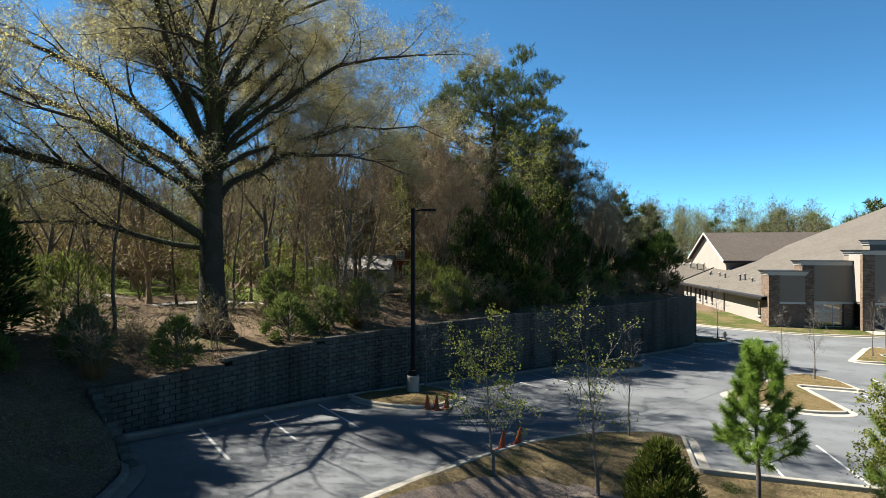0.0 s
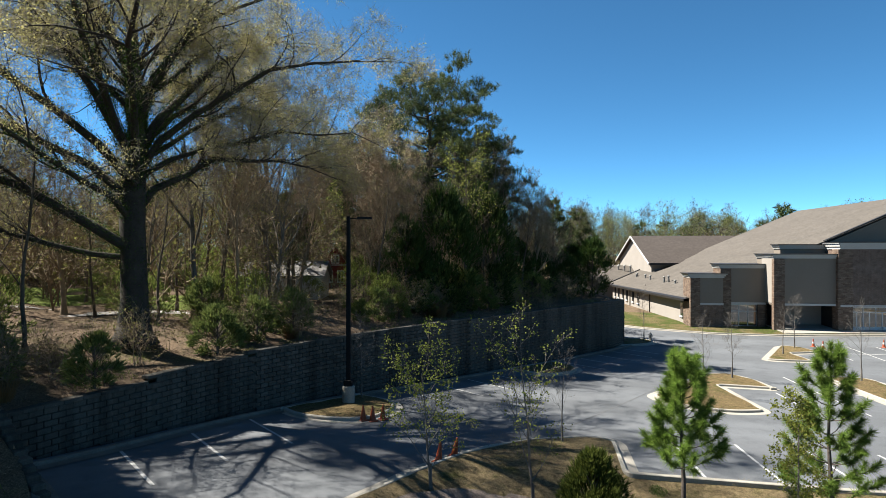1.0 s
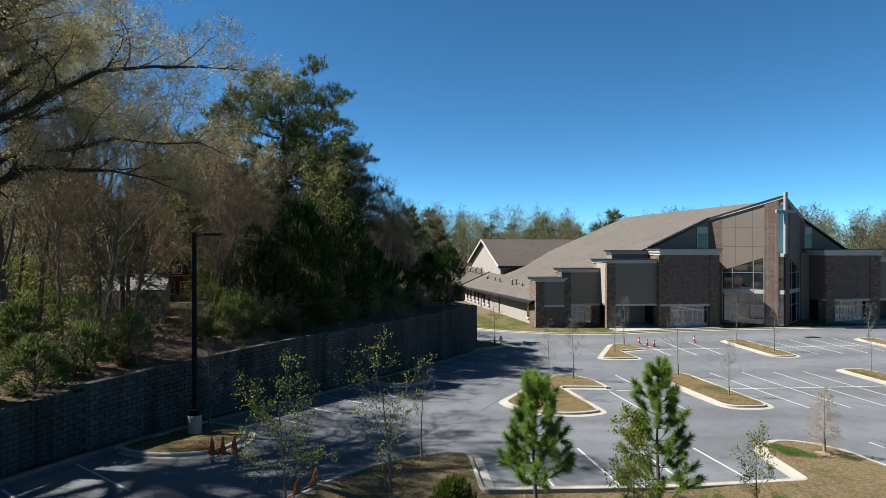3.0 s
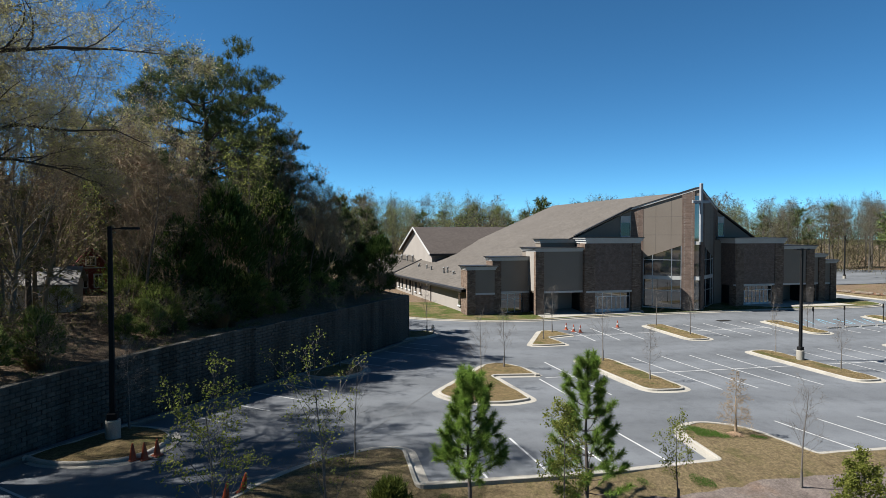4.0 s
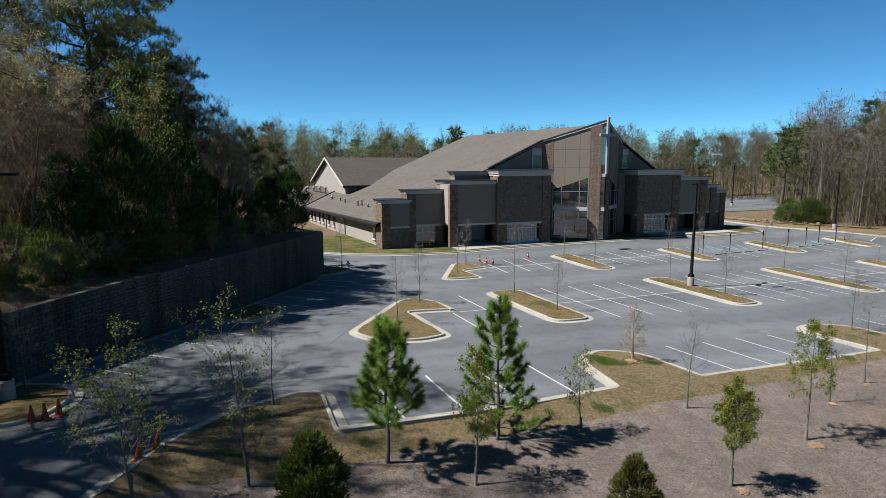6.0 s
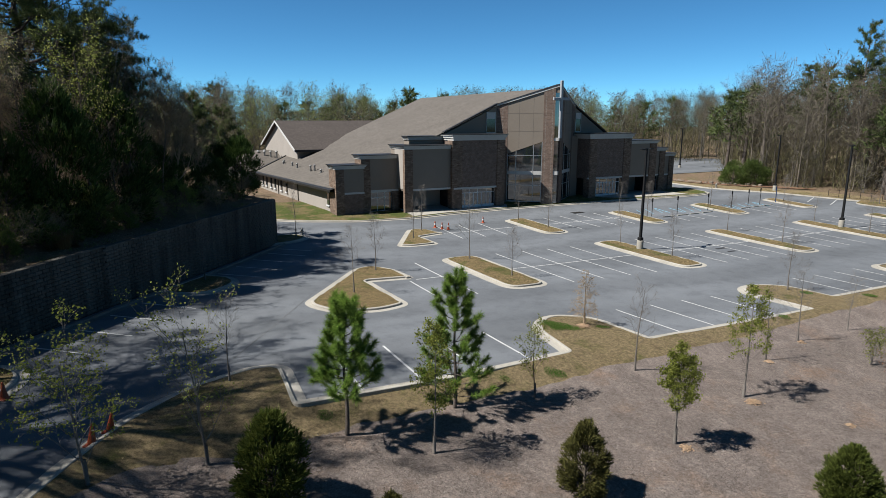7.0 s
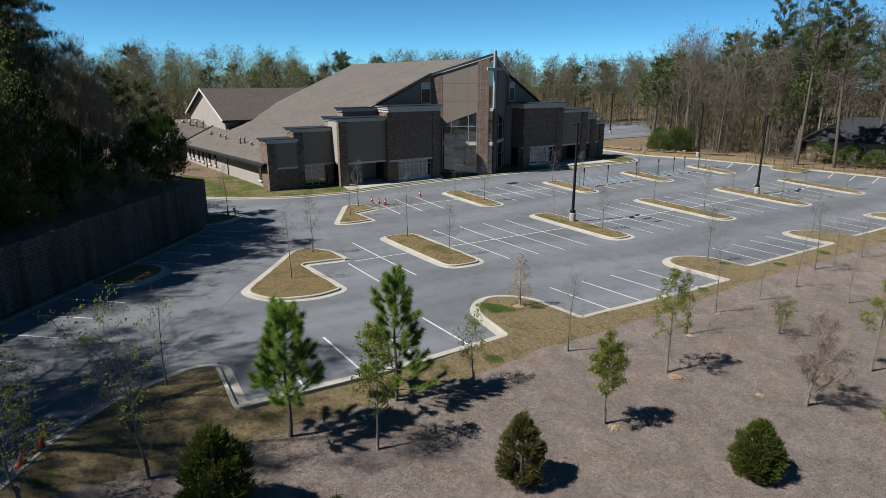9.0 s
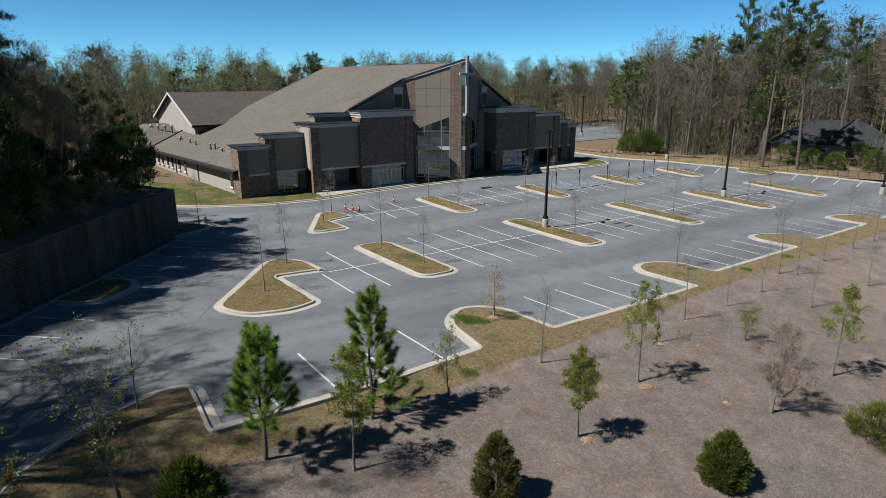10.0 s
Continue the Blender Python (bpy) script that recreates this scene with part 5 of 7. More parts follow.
def needle_tuft(m, r, p, d, size, count, thick=0.012):
    """A brush of needles round a shoot."""
    for _ in range(count):
        v = Vector((r.gauss(0, 1), r.gauss(0, 1), r.gauss(0, 1))).normalized()
        a = (v + d * 0.75).normalized()
        w = a.cross(Vector((r.gauss(0, 1), r.gauss(0, 1), r.gauss(0, 1)))).normalized() * thick
        s = size * r.uniform(0.7, 1.15)
        q = p + d * (r.uniform(-0.5, 0.4) * size)
        n = len(m.v)
        m.v += [tuple(q - w), tuple(q + w), tuple(q + a * s)]
        m.f.append((n, n + 1, n + 2))


OAK = dict(n=[1, 13, 8, 5], seg=[5, 12, 6, 3, 1], sides=[12, 9, 5, 3, 3], taper=[0.66, 0.07, 0.12, 0.3, 0.4], bend=[0.05, 0.27, 0.32, 0.38, 0.4], lift=[0.03, 0.012, 0.01, 0.0, -0.04],
           length=[1.0, 0.36, 0.42, 0.48], shape=[0.0, 0.5, 0.4, 0.4], angle=[(28, 84), (30, 68), (30, 65), (25, 70)], thick=[0.60, 0.40, 0.5, 0.5], least=0.007, thin=4)
OAK["from"] = [0.42, 0.2, 0.15, 0.1]
SLENDER = dict(n=[18, 6, 4], seg=[9, 4, 3, 1], sides=[6, 4, 3, 3], taper=[0.12, 0.15, 0.3, 0.5], bend=[0.10, 0.15, 0.25, 0.35], lift=[0.03, 0.10, 0.06, 0.02],
               length=[0.36, 0.42, 0.42], shape=[0.45, 0.4, 0.3], angle=[(25, 60), (25, 50), (20, 60)], thick=[0.36, 0.5, 0.55], least=0.011, thin=2)
SLENDER["from"] = [0.30, 0.2, 0.2]
FORKED = dict(n=[8, 7, 5, 3], seg=[6, 6, 4, 2, 1], sides=[8, 5, 3, 3, 3], taper=[0.45, 0.15, 0.25, 0.3, 0.5], bend=[0.08, 0.15, 0.22, 0.3, 0.35], lift=[0.02, 0.13, 0.07, 0.04, 0.0],
              length=[0.8, 0.42, 0.42, 0.4], shape=[0.2, 0.4, 0.3, 0.3], angle=[(20, 52), (25, 50), (25, 55), (20, 60)], thick=[0.58, 0.56, 0.58, 0.6], least=0.016, thin=3)
FORKED["from"] = [0.35, 0.2, 0.2, 0.2]
SAPLING = dict(n=[16, 4, 3], seg=[6, 3, 2, 1], sides=[6, 3, 3, 3], taper=[0.15, 0.3, 0.4, 0.5], bend=[0.04, 0.15, 0.25, 0.3], lift=[0.05, 0.06, 0.05, 0.0],
               length=[0.32, 0.42, 0.42], shape=[0.6, 0.3, 0.3], angle=[(24, 46), (25, 50), (25, 50)], thick=[0.30, 0.55, 0.6], least=0.004)
SAPLING["from"] = [0.32, 0.25, 0.2]
OPEN = dict(n=[12, 5, 4], seg=[5, 4, 2, 1], sides=[6, 4, 3, 3], taper=[0.3, 0.3, 0.4, 0.5], bend=[0.08, 0.16, 0.25, 0.3], lift=[0.04, 0.04, 0.03, 0.0],
            length=[0.55, 0.40, 0.42], shape=[0.35, 0.3, 0.3], angle=[(20, 46), (22, 45), (25, 50)], thick=[0.5, 0.55, 0.6], least=0.006)
OPEN["from"] = [0.16, 0.25, 0.2]
BRUSH = dict(n=[8, 5, 3], seg=[2, 2, 2, 1], sides=[3, 3, 3, 3], taper=[0.6, 0.2, 0.3, 0.5], bend=[0.1, 0.25, 0.3, 0.3], lift=[0.0, 0.08, 0.03, 0.0],
             length=[2.2, 0.5, 0.45], shape=[0.3, 0.3, 0.3], angle=[(10, 60), (20, 60), (20, 60)], thick=[0.6, 0.5, 0.6], least=0.010, thin=1)
BRUSH["from"] = [0.1, 0.15, 0.2]


def deciduous(name, label, seed, tall, radius, cfg, leaf, per_tip, size, spread, bark=BARK, place=(0, 0, 0), trunk_share=0.8, group="", lean=(0, 0), haze=None):
    t = Tree(seed)
    t.limb(Vector((0, 0, -0.25)), Vector((lean[0], lean[1], 1)), tall * trunk_share, radius, 0, cfg)
    if haze:
        t.haze(*haze)
    flare = Mesh().lathe(0, 0, [(radius * 1.7, -0.3), (radius * 1.35, 0.15), (radius * 1.05, 0.7)], 10)
    n = len(t.wood.v)
    t.wood.v += flare.v
    t.wood.f += [tuple(n + i for i in q) for q in flare.f[:-2]]
    root = thing(name, label, "tree", *place, group=group)
    part("trunk", t.wood, bark, root, smooth=True)
    if leaf:
        part("crown", t.leaves(per_tip, size, spread, 0.75, 0.0, bool(haze)), leaf, root)
    return root, t


def broad_pine(name, label, seed, tall, radius, place, needle, tuft, count, thick, group=""):
    """Old pine: ivied trunk, a dome of heavy upswept limbs and flat needle clumps at every shoot."""
    t = Tree(seed)
    r = t.r
    stem = [Vector((0.22 * math.sin(k * 1.3), 0.18 * math.cos(k), -0.3 + tall * 0.9 * k / 8)) for k in range(9)]
    t.wood.tube(stem, [radius * (1.1 - 0.115 * k) for k in range(9)], 10)
    needles = Mesh()

    def clump(c, wide):
        for _ in range(14):
            v = t.vec()
            q = c + Vector((v.x * wide, v.y * wide, v.z * wide * 0.45)) * r.random() ** 0.4
            needle_tuft(needles, r, q, (Vector((v.x * 0.5, v.y * 0.5, 0.9))).normalized(), tuft, count, thick)

    for k in range(34):
        f = k / 33
        h = tall * (0.40 + 0.46 * f)
        base = stem[0].lerp(stem[8], (h + 0.3) / (tall * 0.9))
        az = k * 2.4 + r.uniform(-0.35, 0.35)
        reach_out = tall * 0.41 * max(0.08, 1 - ((f - 0.22) / 0.86) ** 2) ** 0.5 * r.uniform(0.72, 1.08)
        climb = tall * (0.05 + 0.12 * f) * r.uniform(0.7, 1.3)
        side = Vector((math.cos(az), math.sin(az), 0))
        bend = Vector((-side.y, side.x, 0)) * r.uniform(-0.15, 0.15) * reach_out
        line = [base + side * (reach_out * u) + bend * math.sin(u * 3.1) + Vector((0, 0, climb * u ** 1.5 + 0.12 * r.uniform(-1, 1))) for u in (0, 0.2, 0.4, 0.6, 0.8, 1.0)]
        girth = radius * (0.30 - 0.14 * f)
        t.wood.tube(line, [girth * (1 - 0.85 * u) for u in (0, 0.2, 0.4, 0.6, 0.8, 1.0)], 6)
        for j in range(12):
            u = 0.30 + 0.70 * (j + r.random()) / 12
            i = min(int(u * 5), 4)
            q = line[i].lerp(line[i + 1], u * 5 - i)
            d = (side * 0.5 + t.vec() * 0.8 + Vector((0, 0, 0.55))).normalized()
            e = q + d * tall * r.uniform(0.035, 0.085)
            t.wood.tube([q, q.lerp(e, 0.5) + t.vec() * 0.08, e], [girth * 0.3, girth * 0.2, girth * 0.1], 4)
            clump(e, 0.042 * tall * r.uniform(0.8, 1.25))
        clump(line[-1], 0.045 * tall)
    root = thing(name, label, "pine tree", *place, group=group)
    part("trunk", t.wood, PINE_BARK, root, smooth=True)
    part("crown", needles, needle, root)
    vine = Mesh()
    for _ in range(5200):
        f = r.random() ** 0.8
        q = stem[0].lerp(stem[8], 0.05 + 0.62 * f)
        a = r.uniform(0, 6.28)
        q = q + Vector((math.cos(a), math.sin(a), 0)) * (radius * 0.9 + (0.9 - 0.5 * f) * r.random() ** 2)
        e, w = t.vec() * 0.14, t.vec() * 0.11
        n = len(vine.v)
        vine.v += [tuple(q - e), tuple(q + w), tuple(q + e)]
        vine.f.append((n, n + 1, n + 2))
    part("ivy", vine, JUNIPER, root, "dark ivy wrapped round the trunk")
    return root


def pine(name, label, seed, tall, radius, place, whorls, first, reach_of, needle, tuft, count, thick, group="", twigs=7, up=0.25, spacing=5, lift=0.09, inner=0.35):
    r = random.Random(seed)
    t = Tree(seed)
    needles = Mesh()
    k = 10
    lean = Vector((r.uniform(-0.03, 0.03), r.uniform(-0.03, 0.03), 1))
    pts = [Vector((lean.x * tall * i / k + r.uniform(-0.02, 0.02) * radius * 8, lean.y * tall * i / k, -0.2 + (tall + 0.1) * i / k)) for i in range(k + 1)]
    t.wood.tube(pts, [radius * (1.15 - 0.98 * i / k) for i in range(k + 1)], 9)

    def at(f):
        i = min(int(f * k), k - 1)
        return pts[i].lerp(pts[i + 1], f * k - i)
    for w in range(whorls):
        f = first + (1 - first) * (w + r.uniform(-0.2, 0.2)) / whorls
        f = min(max(f, 0.02), 0.985)
        span = reach_of((f - first) / (1 - first)) * tall
        for b in range(spacing):
            a = r.uniform(0, 6.28)
            length = span * r.uniform(0.6, 1.15)
            d = Vector((math.cos(a), math.sin(a), up + r.uniform(-0.2, 0.25))).normalized()
            q = at(f)
            line = [q]
            for s in range(4):
                d = (d + t.vec() * 0.14 + Vector((0, 0, lift))).normalized()
                line.append(line[-1] + d * length / 4)
            rr = radius * 0.28 * (1.1 - f)
            t.wood.tube(line, [rr, rr * 0.8, rr * 0.6, rr * 0.4, rr * 0.2], 4)
            for s in range(twigs):
                g = r.uniform(inner, 1.0)
                i = min(int(g * 4), 3)
                base = line[i].lerp(line[i + 1], g * 4 - i)
                td = (d + t.vec() * 0.9 + Vector((0, 0, 0.35))).normalized()
                tl = length * r.uniform(0.12, 0.28)
                tip = base + td * tl
                t.wood.tube([base, tip], [rr * 0.25, rr * 0.12], 3)
                needle_tuft(needles, r, tip, td, tuft, count, thick)
                needle_tuft(needles, r, base.lerp(tip, 0.45), td, tuft, count // 2, thick)
            needle_tuft(needles, r, line[-1], d, tuft, count, thick)
    for s in range(4):
        needle_tuft(needles, r, pts[-1] - Vector((0, 0, s * tuft * 0.6)), Vector((0, 0, 1)), tuft, count, thick)
    root = thing(name, label, "pine tree", *place, group=group)
    part("trunk", t.wood, PINE_BARK, root, smooth=True)
    part("crown", needles, needle, root)
    return root


def young_pine(label, seed, tall, place, first):
    """Young long-needled pine: upswept branches whose outer ends are thick sleeves of needles."""
    r = random.Random(seed)
    t = Tree(seed)
    needles = Mesh()

    def sleeve(a, b, size, many):
        d = (b - a).normalized()
        for _ in range(many):
            q = a.lerp(b, r.random())
            out = (d * r.uniform(0.55, 1.25) + t.vec()).normalized()
            w = out.cross(t.vec()).normalized() * 0.0075
            e = q + out * size * r.uniform(0.7, 1.1) - Vector((0, 0, 0.02))
            n = len(needles.v)
            needles.v += [tuple(q - w), tuple(q + w), tuple(e)]
            needles.f.append((n, n + 1, n + 2))

    stem = [Vector((0.03 * math.sin(k), 0.03 * math.cos(k * 1.7), -0.15 + (tall + 0.1) * k / 8)) for k in range(9)]
    t.wood.tube(stem, [0.075 * (1.1 - 0.12 * k) for k in range(9)], 8)
    sleeve(stem[6], stem[8] + Vector((0, 0, 0.15)), 0.26, 1100)
    count = 11
    for k in range(count):
        f = first + (0.92 - first) * k / (count - 1)
        base = stem[0].lerp(stem[8], f)
        span = tall * (0.27 * (1 - f) ** 0.8 + 0.035)
        for b in range(4 if k % 2 else 5):
            az = b * 6.283 / (4 if k % 2 else 5) + k * 1.1 + r.uniform(-0.4, 0.4)
            length = span * r.uniform(0.65, 1.2)
            side = Vector((math.cos(az), math.sin(az), 0))
            line = [base + side * (length * u) + Vector((0, 0, length * (0.10 * u + 0.55 * u * u) * (0.5 + f))) for u in (0, 0.3, 0.55, 0.8, 1.0)]
            t.wood.tube(line, [0.018, 0.015, 0.012, 0.010, 0.006], 4)
            sleeve(line[1].lerp(line[2], 0.5), line[3], 0.24, 170)
            sleeve(line[3], line[4] + side * 0.05 + Vector((0, 0, 0.1)), 0.28, 300)
            for q in range(r.randint(1, 3)):
                u = line[2].lerp(line[3], r.random())
                e = u + (side * 0.6 + t.vec() * 0.7 + Vector((0, 0, 0.5))).normalized() * length * r.uniform(0.2, 0.38)
                t.wood.tube([u, e], [0.008, 0.004], 3)
                sleeve(u.lerp(e, 0.3), e, 0.24, 220)
    root = thing("young_pine", label, "pine tree", *place, group="young pines")
    part("trunk", t.wood, PINE_BARK, root, smooth=True)
    part("crown", needles, NEEDLE, root)


def conifer_bush(name, label, seed, tall, wide, place, leaf, sprays=2600, group="", shape=0.8, size=0.16):
    """Dense upright evergreen bush of many small sprays over a twiggy frame."""
    r = random.Random(seed)
    t = Tree(seed)
    m = Mesh()
    t.wood.tube([Vector((0, 0, -0.1)), Vector((0, 0, tall * 0.9))], [0.06, 0.01], 6)
    for i in range(70):
        a, h = r.uniform(0, 6.28), r.uniform(0.05, 0.85)
        reach_out = wide / 2 * (1 - h) ** 0.5 * 0.8
        t.wood.tube([Vector((0, 0, h * tall * 0.8)), Vector((math.cos(a) * reach_out, math.sin(a) * reach_out, h * tall + 0.2))], [0.012, 0.005], 3)
    tufts = []
    for i in range(max(60, sprays // 45)):
        h, a = r.random() ** 0.9, r.uniform(0, 6.28)
        prof = max(math.sin(math.pi * (0.16 + 0.84 * h ** 0.85)), 0) ** shape + 0.06
        rad = wide / 2 * prof * r.uniform(0.62, 1.0)
        tufts.append((Vector((math.cos(a) * rad, math.sin(a) * rad, 0.04 * tall + h * tall * 0.93)), Vector((math.cos(a) * (1 - h * 0.5), math.sin(a) * (1 - h * 0.5), 0.25 + h)).normalized()))
    for i in range(sprays):
        q, o = tufts[r.randrange(len(tufts))]
        c = q + t.vec() * (wide * 0.13 * r.random() ** 0.5)
        d = (o * 0.9 + (c - q) * (3.0 / wide) + t.vec() * 0.35 + Vector((0, 0, 0.25))).normalized()
        for k in range(3):
            e = (d + t.vec() * 0.45).normalized()
            w = e.cross(t.vec()).normalized() * size * 0.13
            s = size * r.uniform(0.7, 1.5)
            n = len(m.v)
            m.v += [tuple(c - w), tuple(c + w), tuple(c + e * s)]
            m.f.append((n, n + 1, n + 2))
    root = thing(name, label, "bush", *place, group=group)
    part("stem_frame", t.wood, BARK, root)
    part("foliage", m, leaf, root)
    return root


def copies(root, spots, low=0.8, high=1.2, seed=1, height=hill, labels=None):
    r = random.Random(seed)
    for x, y in spots:
        s = r.uniform(low, high)
        z = height(x, y)
        copy_thing(root, pose(x, y, z - 0.05, 0, 0, r.uniform(0, 360)) @ Matrix.Diagonal((s, s, s * r.uniform(0.9, 1.12), 1)))


# young trees on the bank
def put(x, y):
    return (x, y, bank(x, y) + 0.03)


young_pine("young green pine with long needles on the mulch bank", 11, 5.0, put(5.6, 18.3), 0.33)
young_pine("bushier young green pine with long needles on the mulch bank", 15, 5.4, put(10.0, 18.7), 0.13)

MAPLES = ((8.0, 16.4, 4.6, 0.045, 2, "slim young maple with fresh light green leaves", 3), (16.6, 14.0, 3.9, 0.055, 3, "rounded young maple with green leaves and pale trunk", 7),
          (22.5, 15.6, 5.0, 0.05, 4, "tall young maple with sparse green leaves", 4), (13.5, 18.4, 3.4, 0.035, 5, "small sapling with a few olive leaves", 1),
          (32.6, 11.2, 5.0, 0.06, 6, "young maple with light green leaves", 4), (1.1, 18.1, 4.9, 0.045, 7, "thin young maple with opening yellow-green leaves", 1),
          (-2.0, 17.6, 4.0, 0.04, 8, "thin young maple with drooping leafy shoots", 2), (32.2, 15.6, 2.0, 0.03, 9, "small shrub with thin tan-green leaves", 1), (36.0, 9.0, 4.2, 0.05, 10, "young tree with light green leaves", 3))
for x, y, tall, rad, seed, lab, per in MAPLES:
    deciduous("young_maple", lab, 20 + seed, tall, rad, OPEN if seed in (7, 8, 9, 10) else SAPLING, SPRING if seed in (7, 8) else MAPLE, per * (3.2 if seed not in (7, 8, 9) else 2.6), 0.066 if seed not in (7, 8) else 0.07, 0.2, PALE_BARK, put(x, y), 0.95, "young trees on the bank")
deciduous("young_tree", "young tree with russet spring leaves on the bank", 41, 5.6, 0.06, OPEN, RUSSET, 5, 0.06, 0.22, PALE_BARK, put(26.0, 11.0), 0.62, "young trees on the bank", haze=(5, 0.45, 0.005))

bare, _ = deciduous("bare_sapling", "thin bare sapling with pale trunk", 51, 4.4, 0.04, SAPLING, None, 0, 0, 0, PALE_BARK, put(19.4, 18.9), 0.95, "bare saplings", haze=(1, 0.3, 0.0035))
bare2, _ = deciduous("bare_sapling", "thin bare sapling with fine twigs", 52, 4.2, 0.04, SAPLING, None, 0, 0, 0, PALE_BARK, (39.8, 25.2, lot(39.8, 25.2) + 0.15), 0.95, "bare saplings", haze=(2, 0.3, 0.0035))
CONE = dict(n=[48, 9, 6], seg=[8, 4, 2, 1], sides=[6, 3, 3, 3], taper=[0.12, 0.25, 0.4, 0.5], bend=[0.03, 0.12, 0.25, 0.3], lift=[0.05, -0.03, -0.06, -0.08],
            length=[0.27, 0.42, 0.42], shape=[0.78, 0.3, 0.3], angle=[(62, 88), (30, 60), (25, 60)], thick=[0.24, 0.5, 0.6], least=0.006)
CONE["from"] = [0.16, 0.2, 0.2]
deciduous("young_cypress", "small cone-shaped bare cypress with fine drooping brown twigs", 57, 3.3, 0.05, CONE, None, 0, 0, 0, TWIG, (20.95, 24.3, lot(20.95, 24.3) + 0.15), 1.0, "bare saplings")
copies(bare, [(26.9, 17.7), (31.1, 18.8), (35.7, 18.8), (40.4, 19.0), (45.0, 20.1), (46.5, 19.5), (41.2, 16.1), (52, 20), (58, 20.2), (50, 16), (63, 20.4)], 0.85, 1.25, 3, bank)
TREE_SPOTS = [(11.8, 36.0), (15.4, 41.6), (24.1, 42.6), (24.1, 36.2), (41.2, 43.2), (41.0, 36.6), (23.4, 52.5), (25.9, 56.0), (38.9, 57.4), (39.3, 52.2), (53.2, 56.3), (54.2, 52.6), (56.6, 43.3),
              (56.2, 36.7), (70.4, 42.4), (70.2, 36.2), (57.0, 26.2), (72.5, 26.2), (68.0, 55.0), (80.4, 53.0), (83.0, 40.0), (83.0, 35.0), (13.2, 57.6), (3.5, 43.2), (2.5, 23.6), (-6.9, 28.9), (90.6, 46.0)]
copies(bare, TREE_SPOTS[::2], 0.8, 1.15, 5, lambda x, y: lot(x, y) + 0.15)
copies(bare2, TREE_SPOTS[1::2], 0.8, 1.15, 6, lambda x, y: lot(x, y) + 0.15)

conifer_bush("juniper_bush", "dense dark green juniper bush on the mulch", 61, 2.05, 1.6, put(19.4, 9.45), BUSH_GREEN, 7000, "evergreen bushes", 0.9, 0.13)
conifer_bush("juniper_bush", "conical olive-green juniper bush on the mulch", 62, 2.4, 1.4, put(11.5, 12.95), OLIVE_JUNIPER, 6000, "evergreen bushes", 1.0, 0.13)
conifer_bush("juniper_bush", "broad dark green cedar bush in the shade", 63, 2.9, 1.9, put(2.6, 15.6), BUSH_GREEN, 6500, "evergreen bushes", 0.9)
conifer_bush("juniper_bush", "low yellow-green juniper bush on the mulch", 64, 1.1, 0.95, put(5.3, 13.6), OLIVE_JUNIPER, 1800, "evergreen bushes", 0.7, 0.12)
conifer_bush("juniper_bush", "low spreading green bush on the mulch", 65, 1.6, 2.2, put(28.2, 7.6), MAPLE, 2600, "evergreen bushes", 0.6, 0.14)

# ---- the wooded hill ----
grown = Tree(104)
trunk = [Vector((0, 0, -0.3)), Vector((0.02, 0, 1.5)), Vector((-0.03, 0.02, 3.2)), Vector((-0.08, 0, 4.8)), Vector((0.0, 0.05, 6.4)), Vector((0.1, 0.05, 8.2)), Vector((0.05, 0.0, 10.5)), Vector((-0.1, 0.1, 12.6)), Vector((0.1, 0.0, 14.6))]
grown.wood.tube(trunk, [0.74, 0.54, 0.5, 0.5, 0.44, 0.34, 0.26, 0.19, 0.11], 14)
grown.wood.lathe(0, 0, [(1.0, -0.3), (0.75, 0.15), (0.55, 0.9)], 14)
# main limbs: height on the trunk, heading, length, thickness at the root, slope at the root and at the tip
BOUGHS = ((8.6, 100, 10.5, 0.26, 84, 70), (7.4, 165, 12.0, 0.25, 70, 44), (7.8, 25, 14.0, 0.24, 70, 4), (5.0, 10, 10.5, 0.20, 62, -28),
         (3.6, 196, 16.5, 0.24, 44, 0), (3.3, 178, 11.0, 0.14, 14, 6), (6.4, 188, 14.5, 0.22, 58, 12), (5.6, 160, 15.0, 0.20, 48, 6),
         (6.0, 285, 14.0, 0.21, 55, 8), (7.0, 250, 14.0, 0.20, 62, 14), (6.6, 325, 13.0, 0.19, 60, 6), (7.2, 65, 12.5, 0.18, 60, 10),
         (8.2, 125, 12.0, 0.17, 60, 14), (9.4, 355, 11.0, 0.17, 66, 22), (9.6, 215, 12.0, 0.17, 66, 18), (8.8, 300, 11.5, 0.16, 68, 26), (4.8, 230, 12.0, 0.15, 38, 2))
BOUGHS += tuple((9.8 + 0.4 * k, (k * 137.5) % 360, 7.0 - 0.35 * k, 0.13 - 0.006 * k, 56, 10) for k in range(5))
BOUGHS += tuple((6.6 + 0.7 * k, 8 + 27 * k, 11.8 - 0.4 * k, 0.13, 46, -8) for k in range(3))
STEPS = [0.0, 0.14, 0.28, 0.42, 0.56, 0.70, 0.85, 1.0]
ivied = [(trunk[k], trunk[k + 1], 0.50 - 0.04 * k) for k in range(6)]
